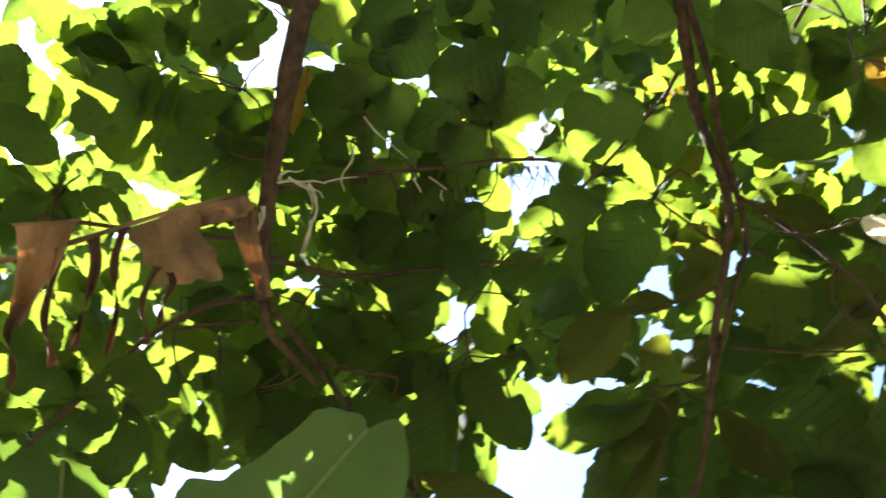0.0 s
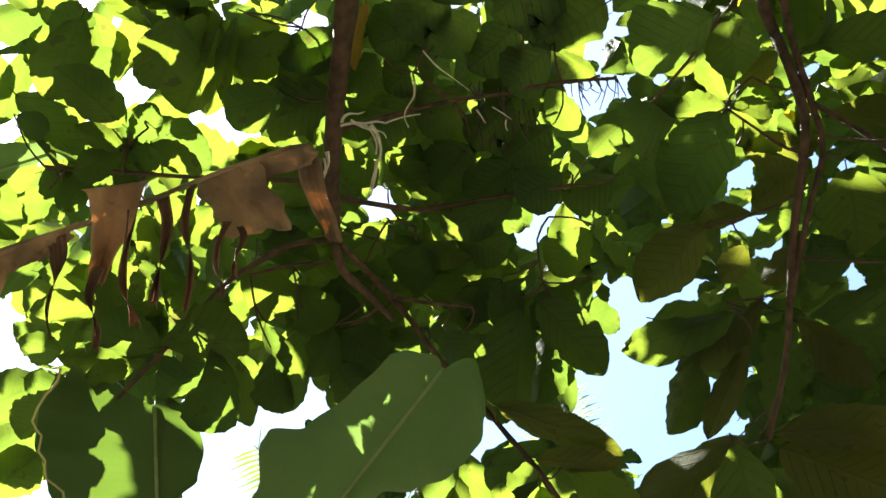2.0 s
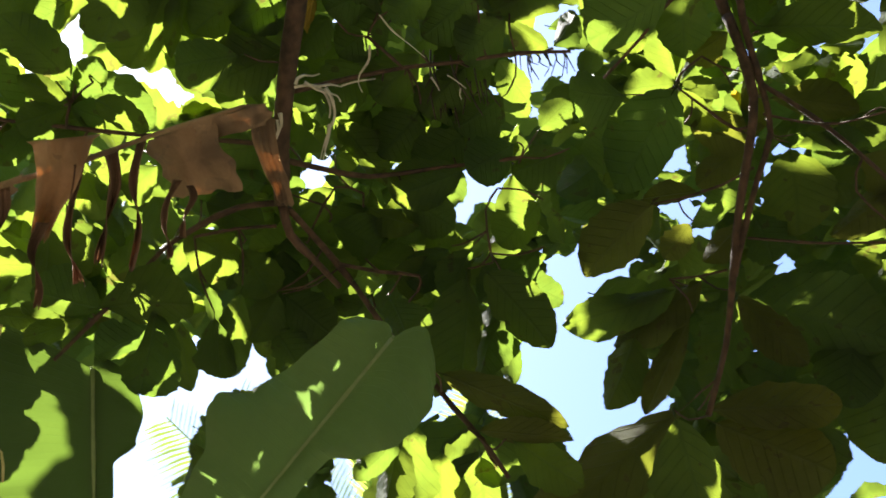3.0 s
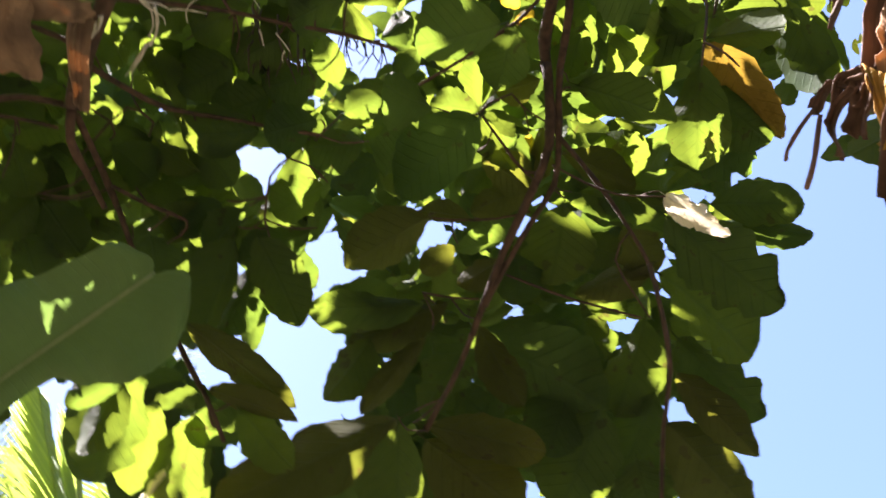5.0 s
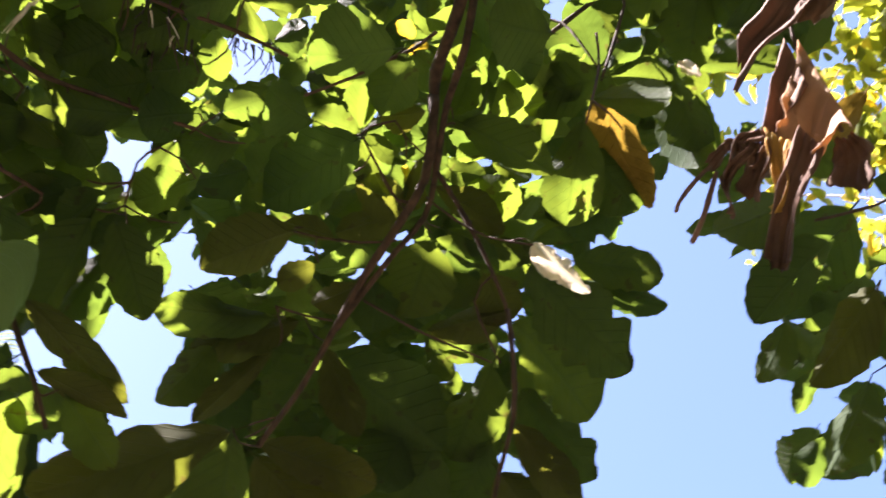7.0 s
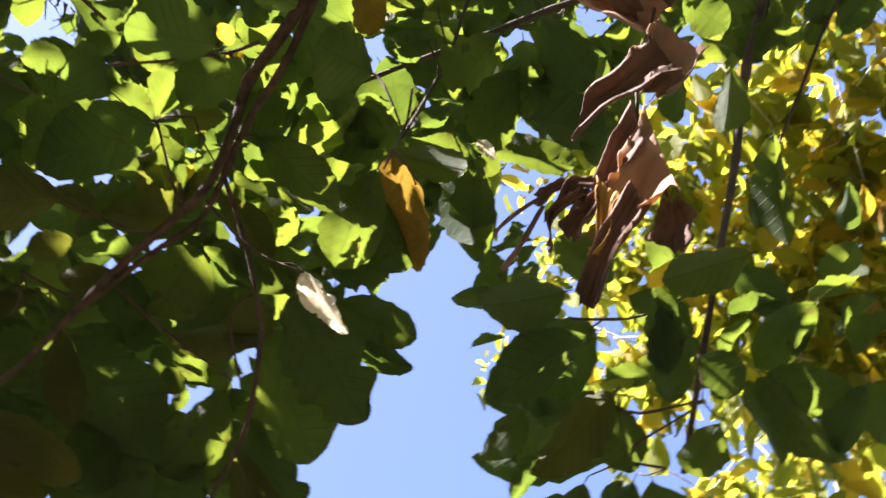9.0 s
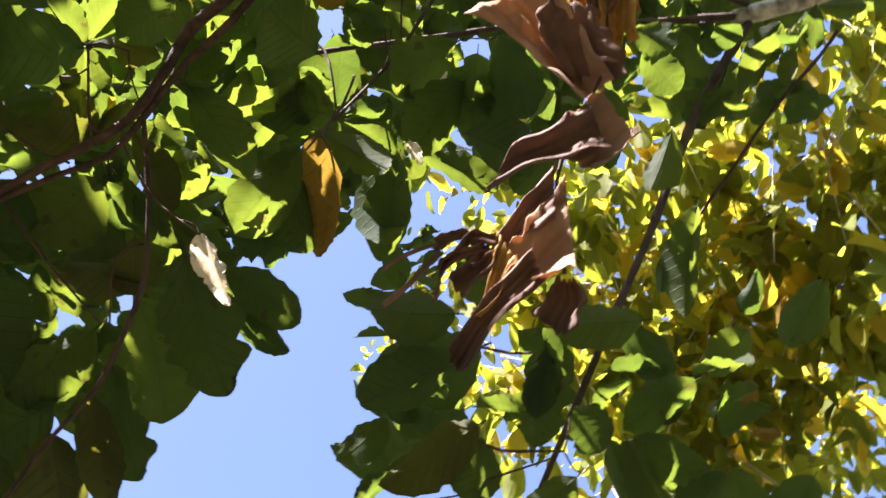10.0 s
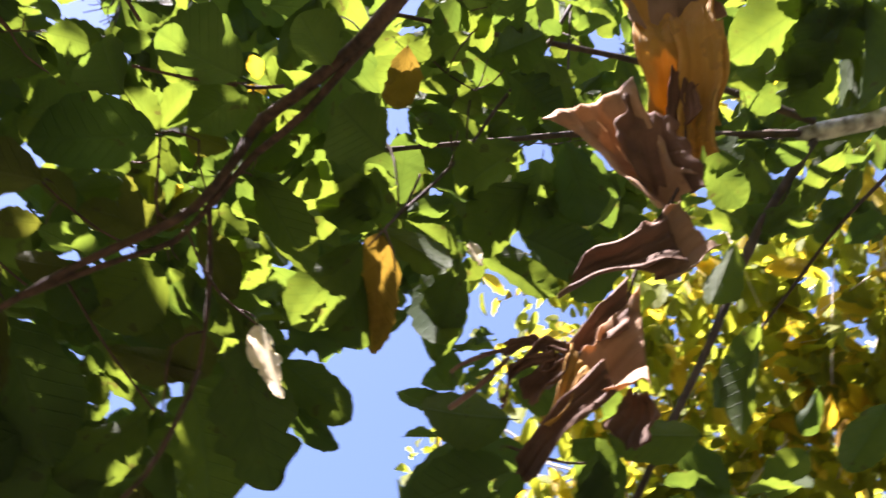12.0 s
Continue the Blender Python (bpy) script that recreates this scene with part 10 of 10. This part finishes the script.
foliage(tree_three, "green", (
(18,3,666,-9,-14,108,31,18,0),(161,58,767,32,-12,-47,29,17,3),(144,379,747,-37,-8,95,27,17,6),
(198,-12,789,-48,-8,42,32,16,4),(138,103,894,-38,-2,79,33,20,2),(132,36,830,5,-1,-28,32,20,6),
(191,241,462,-34,2,14,33,17,2),(176,252,470,-12,-11,153,39,23,7),(155,258,474,31,-7,-119,39,22,1),
(129,136,545,15,43,-63,32,20,2),(129,172,551,-3,5,1,14,8,3),))
foliage(tree_three, "green", (
(109,152,558,-13,-23,-168,15,8,5),(203,20,567,22,-2,-42,30,16,7),(206,43,593,-21,21,-97,24,14,9),
(253,38,640,18,13,22,22,13,3),(187,162,692,-27,-15,145,23,12,5),(242,115,670,12,-31,98,28,15,8),
(258,142,727,-15,12,-172,34,19,6),(101,264,576,5,-15,50,18,9,5),(132,193,656,1,8,-89,17,10,4),
(133,223,627,-2,-5,2,20,11,3),(137,259,684,-3,20,-89,19,10,5),))
foliage(tree_three, "green", (
(171,168,604,7,6,-67,20,11,1),(111,129,617,-31,-44,11,23,14,4),(121,330,642,7,11,-38,21,11,8),
(243,129,664,-4,-24,175,26,15,6),(258,133,730,-2,-11,-116,29,16,2),(98,243,615,2,19,80,19,11,8),
(78,190,733,21,19,2,23,13,0),(179,153,644,53,22,-118,23,14,9),(155,78,638,-12,-68,-29,25,16,5),
(192,108,678,48,22,154,31,15,8),(190,116,645,-7,11,-128,27,14,0),))
foliage(tree_three, "green", (
(175,149,638,26,-11,56,18,9,1),(181,157,706,-28,20,-80,18,10,3),(149,113,696,-19,27,18,20,12,0),
(243,39,584,15,17,-21,21,11,2),(298,56,664,-41,-41,107,22,11,8),(78,210,587,1,-20,25,26,15,3),
(94,189,679,-4,18,113,29,15,5),(164,108,672,15,21,-13,20,12,0),(113,173,651,6,-15,10,23,14,9),
(123,217,725,-9,-27,-139,21,13,8),(109,182,639,7,-25,-119,23,12,2),))
foliage(tree_three, "green", (
(93,249,631,-47,-12,-128,25,14,9),(261,350,525,-11,-3,171,21,11,4),(209,168,631,-9,22,127,35,21,2),
(200,171,675,-4,3,-103,39,24,2),(160,152,693,13,-18,-92,18,11,2),(153,143,624,-19,15,82,24,13,3),
(145,161,671,11,30,-93,22,13,0),(99,324,582,22,-1,30,18,10,5),(104,379,649,-2,9,-72,20,12,2),
(183,176,600,1,6,91,23,14,7),(82,261,585,-30,-16,26,25,13,8),))
foliage(tree_three, "green", (
(121,208,705,38,19,174,33,20,8),(129,243,652,-46,9,-138,29,17,1),(151,251,712,-17,1,-55,23,11,1),
(150,144,693,-31,-40,120,23,14,3),(109,265,660,5,-6,-52,23,12,5),(125,219,587,-48,10,37,21,13,11),
(232,202,741,-5,-20,-37,20,12,8),(164,145,606,9,-2,91,20,11,6),(186,171,661,-16,4,104,21,12,0),
(153,151,692,-26,-9,-106,26,16,1),(231,95,603,18,12,70,18,10,3),))
foliage(tree_three, "green", (
(245,106,655,38,1,-38,17,10,5),(63,270,689,-12,1,-101,34,21,4),(218,129,690,16,13,86,21,11,8),
(153,116,647,19,34,146,17,9,1),(179,119,721,-5,-5,68,19,11,8),(195,239,738,-4,1,-26,19,11,3),
(178,163,653,36,-20,139,28,14,8),(131,208,588,1,-10,-168,27,16,5),(167,229,659,7,-6,84,27,14,1),
(170,84,613,28,22,0,22,11,8),(122,287,640,30,-12,35,24,13,7),))
foliage(tree_three, "green", (
(58,171,623,-32,12,139,21,11,4),(78,184,682,-4,-18,89,18,10,7),(152,204,680,-12,-9,-48,23,13,9),
(185,236,747,8,35,179,22,14,6),(178,156,697,-32,3,-114,30,17,2),(109,238,594,50,31,-90,27,14,0),
(128,184,691,24,24,-132,23,14,7),(142,205,753,-3,-3,-158,23,14,10),(83,191,647,-29,20,11,20,12,3),
(97,222,702,20,4,111,21,12,1),(122,207,597,17,-14,-140,26,13,7),))
foliage(tree_three, "green", (
(159,109,632,1,13,-13,21,11,8),(151,159,701,13,31,115,29,15,0),(149,161,777,-10,12,-14,30,18,2),
(195,118,662,-34,2,-60,22,13,5),(113,210,619,1,0,-32,25,15,2),(142,245,688,31,8,9,22,12,4),
(184,144,626,1,17,-155,24,13,5),(213,139,688,-32,-42,85,23,14,10),(209,282,526,55,1,-82,24,12,3),
(238,311,579,4,5,125,21,12,2),(280,61,631,15,6,56,17,10,2),))
foliage(tree_three, "green", (
(175,185,690,17,11,142,18,11,8),(145,99,687,-5,-11,-58,25,15,4),(135,163,620,8,-19,-157,22,12,8),
(168,171,690,23,-20,16,23,14,6),(159,220,776,-26,38,65,21,11,0),(124,249,663,9,-30,-169,23,13,7),
(72,185,667,-21,11,-47,30,18,0),(84,294,563,-53,-5,-54,21,13,7),(201,91,692,-33,-17,7,21,12,8),
(244,89,639,-8,-20,69,23,13,1),(250,70,642,-1,11,-92,16,9,7),))
foliage(tree_three, "green", (
(190,80,709,17,7,-17,21,13,2),(176,135,705,-28,15,-107,27,16,8),(226,80,622,-59,3,-89,27,15,2),
(158,211,691,-1,-8,67,21,12,4),(243,147,701,16,21,165,20,11,4),(150,196,652,26,-33,19,26,14,5),
(139,170,724,-30,10,169,28,17,1),(139,208,681,-24,-14,-179,22,11,6),(175,227,759,1,-8,73,24,13,2),
(148,150,610,1,-4,75,32,19,5),(223,55,721,-17,-37,27,20,12,4),))
foliage(tree_three, "green", (
(62,152,629,10,9,34,18,11,0),(197,293,540,-3,28,-18,26,14,7),(242,370,616,-57,52,115,29,17,5),
(294,66,697,18,19,-79,24,13,0),(125,259,654,-6,17,40,21,11,4),(161,197,660,6,42,24,29,16,4),
(191,236,720,22,6,107,28,15,3),(189,225,684,-26,22,158,28,15,0),(81,196,591,-6,0,72,21,12,3),
(88,242,660,19,-7,110,21,13,8),(112,304,639,-15,-21,80,18,9,6),))
foliage(tree_three, "green", (
(137,232,638,-6,-9,-132,19,11,2),(121,214,599,-33,-20,-125,19,11,4),(117,348,627,-10,-35,20,22,12,5),
(204,77,729,19,24,-43,16,10,7),(77,185,648,16,17,89,16,9,1),(89,204,712,7,-5,83,14,9,3),
(150,245,632,3,-1,62,16,8,2),(119,261,544,11,-26,59,20,12,6),(98,213,677,12,46,37,15,9,4),
(119,249,746,18,-3,101,16,9,4),(87,232,647,-20,50,-141,21,11,8),))
foliage(tree_three, "green", (
(170,114,624,-2,-8,-117,17,11,1),(189,117,687,-32,-9,-79,20,12,5),(94,188,665,21,-36,104,19,11,5),
(248,378,569,-1,8,-158,16,9,6),(145,198,615,-18,26,-76,17,9,3),(100,177,631,8,-4,-33,18,10,4),
(133,210,695,16,15,125,17,11,4),(93,153,691,14,-31,-66,20,12,3),(103,181,781,-9,7,-95,20,12,0),
(241,52,578,36,16,55,17,9,4),(270,64,664,9,4,-52,18,10,5),))
foliage(tree_three, "green", (
(281,356,562,-13,-53,56,17,9,3),(150,210,647,-32,-22,109,19,11,8),(98,260,586,-1,-10,-3,17,9,1),
(103,289,627,25,-22,-40,14,7,2),(207,132,623,-24,9,173,16,10,7),(216,48,655,-28,57,100,20,11,3),
(231,50,704,29,-2,136,19,11,8),(112,224,660,0,28,-110,17,9,8),(106,200,621,-23,-18,-79,17,11,4),
(107,244,616,-14,-5,-9,23,12,0),(129,192,622,40,9,140,19,11,1),))
foliage(tree_three, "green", (
(213,92,634,34,-28,-71,18,10,1),(132,232,593,-28,16,174,24,14,2),(150,241,641,16,-5,-6,21,11,1),
(82,201,625,-4,-29,156,18,11,3),(115,208,610,29,19,-148,15,8,6),(169,124,677,-3,-3,149,17,10,2),
(143,333,620,-5,23,119,23,13,7),(146,354,664,10,13,13,21,11,4),(191,81,681,23,-1,-166,18,9,2),
(151,192,679,-9,0,-43,15,9,6),(179,221,744,30,4,161,18,9,5),))
foliage(tree_three, "green", (
(185,103,675,-26,18,-114,19,10,4),(226,121,745,-20,24,159,17,9,3),(120,311,586,-6,17,33,20,11,4),
(209,270,561,-35,25,-28,20,11,7),(226,92,616,17,32,-140,16,9,7),(176,262,524,20,-28,-74,16,9,4),
(218,309,595,-4,-7,95,14,8,7),(151,206,620,-15,8,-92,17,9,0),(168,223,674,-23,-5,-35,17,10,5),
(212,100,585,-6,-23,154,17,10,3),(239,100,641,22,24,50,21,13,0),))
foliage(tree_three, "green", (
(198,281,528,-20,66,-63,17,9,1),(246,347,596,0,-11,132,18,9,5),(109,255,641,29,-3,-95,27,14,6),
(133,225,579,3,-2,55,15,9,3),(139,265,626,-26,20,-152,15,8,5),(178,156,623,-87,49,169,14,7,4),
(265,341,538,-31,29,85,18,10,0),(297,386,585,-8,-34,103,17,10,3),(131,203,645,51,36,-37,17,10,3),
(160,225,721,14,-10,36,18,11,0),(196,156,670,19,-9,74,16,8,7),))
foliage(tree_three, "green", (
(219,50,678,12,1,23,14,8,6),(75,169,768,97,40,-101,22,12,7),(57,144,501,-41,12,-62,24,14,5),
(69,127,531,-44,24,12,19,10,5),(68,134,506,-2,-15,138,16,9,2),(29,98,600,-12,-15,59,18,10,0),
(40,100,582,-43,-19,-75,23,12,1),(18,78,647,-10,-25,28,20,12,3),(64,99,563,-20,-17,84,19,12,3),
(70,119,520,1,-9,-11,16,9,8),(72,108,553,-42,17,-134,23,13,1),))
foliage(tree_three, "green", (
(66,129,511,2,-5,-99,23,13,7),(83,127,521,-12,-22,-118,16,8,6),(83,146,492,-34,4,-137,19,11,1),
(152,42,561,-34,-24,-22,18,11,7),(153,45,564,-34,-7,-61,23,13,6),(167,76,550,-43,15,175,23,12,8),
(155,34,557,-19,21,-79,22,12,8),(172,41,562,-37,22,-1,16,8,2),(150,42,575,-36,14,-67,20,11,0),
(130,112,561,2,16,-4,21,12,7),(153,86,590,-32,-25,31,20,11,0),))
foliage(tree_three, "green", (
(125,129,479,-24,13,164,21,11,7),(104,128,480,-38,-22,-110,22,12,7),(42,128,569,-27,-15,-166,21,11,0),
(17,125,602,-27,-9,-91,23,14,1),(70,101,553,-13,-6,-45,21,12,1),(66,130,499,-2,21,-95,16,9,0),
(161,52,551,-1,14,-36,19,11,1),(181,64,553,-31,-2,53,20,10,2),(162,44,553,-34,-23,-79,18,9,1),
(161,118,507,-9,-24,-15,17,9,0),(117,129,603,-31,4,120,18,11,0),))
foliage(tree_three, "green", (
(113,131,486,-26,-1,154,18,10,2),(209,113,566,-26,21,169,18,11,7),(238,114,577,-28,-12,86,19,10,0),
(153,202,541,-44,-8,76,19,11,5),(-18,223,629,-26,10,-176,18,10,0),(203,85,590,-20,5,-88,19,10,8),
(48,330,544,-29,19,-139,18,10,7),(227,91,560,-15,-19,-85,15,8,7),(212,64,558,-36,9,-36,17,9,8),
(52,296,528,-25,22,-129,10,5,4),(128,226,593,-19,7,-59,15,9,0),))
foliage(tree_three, "green", (
(175,236,556,-25,7,135,19,10,1),(119,101,593,3,-1,22,18,10,3),(216,98,573,-24,11,-19,18,10,5),
(132,116,625,-12,15,-42,13,8,6),(237,99,547,0,12,172,14,7,8),(212,151,609,-31,-9,129,19,11,2),
(243,100,581,-42,-18,144,15,8,6),(180,142,551,-31,-1,118,17,9,6),(197,127,580,-8,-7,37,14,7,8),
(82,159,637,-8,-3,-175,17,9,5),(189,115,542,-26,4,-91,14,8,1),))
foliage(tree_three, "green", (
(171,94,530,-29,-22,-66,14,8,7),(191,85,609,-29,-20,88,16,10,6),(208,118,569,-4,19,131,20,10,4),
(179,134,574,-35,7,-46,13,7,1),(229,101,563,-39,-19,-153,14,8,7),(114,107,596,-26,6,-34,19,11,5),
(177,67,625,4,-16,35,16,9,5),(168,133,541,-44,1,51,16,9,3),(188,131,559,-3,0,-125,15,8,8),
(173,113,535,-1,16,-84,18,9,7),(-14,198,621,-13,-12,-11,18,10,5),))
foliage(tree_three, "green", (
(196,86,602,-6,-11,111,20,11,8),(202,122,549,-35,19,178,20,12,8),(232,136,602,-36,16,75,18,9,0),
(212,97,520,-1,-24,-175,16,9,8),(185,115,563,-19,-5,49,19,10,6),(123,201,529,-20,-12,55,10,5,1),
(159,232,542,-16,-9,99,18,10,0),(204,101,525,-34,14,112,18,10,2),(191,135,558,-2,7,90,17,9,3),
(169,237,566,-3,15,-169,14,7,7),(-42,230,615,-30,21,-160,16,9,4),))
foliage(tree_three, "green", (
(225,96,552,-15,25,10,14,8,6),(209,78,539,-35,7,119,18,10,1),(149,80,573,-12,-15,-160,16,9,0),
(157,122,627,-25,14,89,15,9,8),(200,103,565,-2,21,-45,15,9,5),(-37,198,561,4,-6,-77,10,6,7),
(169,135,588,-33,-6,98,10,5,8),(164,212,551,1,-9,57,17,9,5),(159,137,602,-36,13,-134,16,10,8),
(136,210,533,-29,-7,-45,18,10,1),(180,235,575,-1,-24,40,15,8,2),))
foliage(tree_three, "green", (
(238,116,592,2,-24,70,17,9,7),(227,90,556,-16,19,30,16,9,6),(158,87,557,-27,-18,-143,18,10,2),
(55,317,554,-38,14,-180,13,8,8),(205,116,548,-6,13,126,15,9,2),(4,237,536,-3,5,-39,16,8,1),
(118,203,524,-41,16,39,15,8,6),(129,108,630,-10,5,-75,15,8,5),(168,247,575,-11,24,174,15,9,6),
(54,320,536,-25,-6,153,10,6,4),(71,150,604,-22,-2,-153,10,5,3),))
foliage(tree_three, "green", (
(199,97,534,-20,14,16,16,8,3),(148,207,535,-36,2,172,14,8,1),(149,253,530,-14,11,-137,14,7,3),
(22,277,579,-12,20,-53,18,10,7),(130,109,648,-43,-3,-93,16,8,8),(183,143,606,-4,11,167,16,9,3),
(117,113,586,-4,20,-152,17,9,7),(123,127,636,5,-2,-164,16,9,3),(93,234,527,-34,-10,10,19,10,8),
(181,42,556,-34,-23,171,15,8,2),(215,78,552,-7,-11,-21,15,8,1),))
foliage(tree_three, "green", (
(212,122,595,-12,-13,-49,16,9,0),(153,115,603,-2,8,46,16,9,7),(-95,195,631,-43,5,-113,21,12,7),
(-43,243,593,-12,22,-129,23,12,6),(-15,274,621,3,-7,34,23,12,4),(-84,201,645,-18,-7,-155,22,11,1),
(1,234,550,-18,7,-9,25,12,4),(2,210,499,-39,-17,-13,22,12,0),(23,280,614,-26,-7,104,24,12,8),
(26,228,532,-45,-13,175,21,11,8),(23,139,480,-24,-21,-140,21,11,8),))
foliage(tree_three, "green", (
(58,120,502,-4,-18,5,21,12,6),(45,123,568,-14,-20,-100,19,11,3),(65,96,575,-6,-2,-7,19,10,5),
(74,121,531,-12,-25,-98,24,14,4),(92,125,602,-15,7,37,24,13,7),(78,92,587,-2,-23,-30,19,10,5),
(121,111,611,-6,18,60,23,12,0),(113,124,643,-10,23,-99,23,14,8),(134,128,728,-10,-12,-33,25,13,6),
(122,114,644,-33,-5,56,19,10,8),(131,109,647,-6,18,-12,21,12,4),))
foliage(tree_three, "green", (
(167,119,658,-44,-7,44,22,12,2),(218,145,688,-3,3,41,23,14,7),(148,119,597,2,-7,-167,22,12,7),
(194,136,654,-42,15,148,19,10,7),(179,122,664,-1,-24,-31,25,14,1),(179,96,648,-3,20,-47,21,13,5),
(189,101,577,-25,9,111,21,12,6),(164,65,573,-22,-3,52,20,11,0),(207,101,591,-4,23,59,25,15,7),
(179,83,570,-13,-14,-145,22,12,2),(166,70,614,-26,11,-115,23,14,2),))
foliage(tree_three, "green", (
(180,52,599,-24,-5,-35,23,12,2),(-15,178,539,-26,23,-133,21,11,5),(8,213,525,-33,-23,-18,20,11,7),
(7,169,480,-41,13,-83,20,11,3),(67,280,523,-43,22,93,19,10,0),(70,143,582,-44,6,39,22,11,0),
(96,131,592,-37,-17,-5,19,11,8),(122,180,413,-26,-2,108,22,13,0),(-42,209,565,-37,1,-96,23,13,5),
(48,155,588,-41,-9,-129,19,10,1),(100,115,605,-41,-10,-102,20,11,2),))
foliage(tree_three, "green", (
(170,87,584,-24,-11,11,19,10,8),(156,85,639,-28,24,59,24,12,4),))
# per tree, filler, shading leaves and the unseen crowns join in one mesh
for tree in (tree_one, tree_two, tree_three):
    if tree.name in BULK:
        bulk_mesh("upper_leaves", [(m, LEAF_FORMS[form]) for m, form in BULK[tree.name]], leaf_green_bulk, tree)
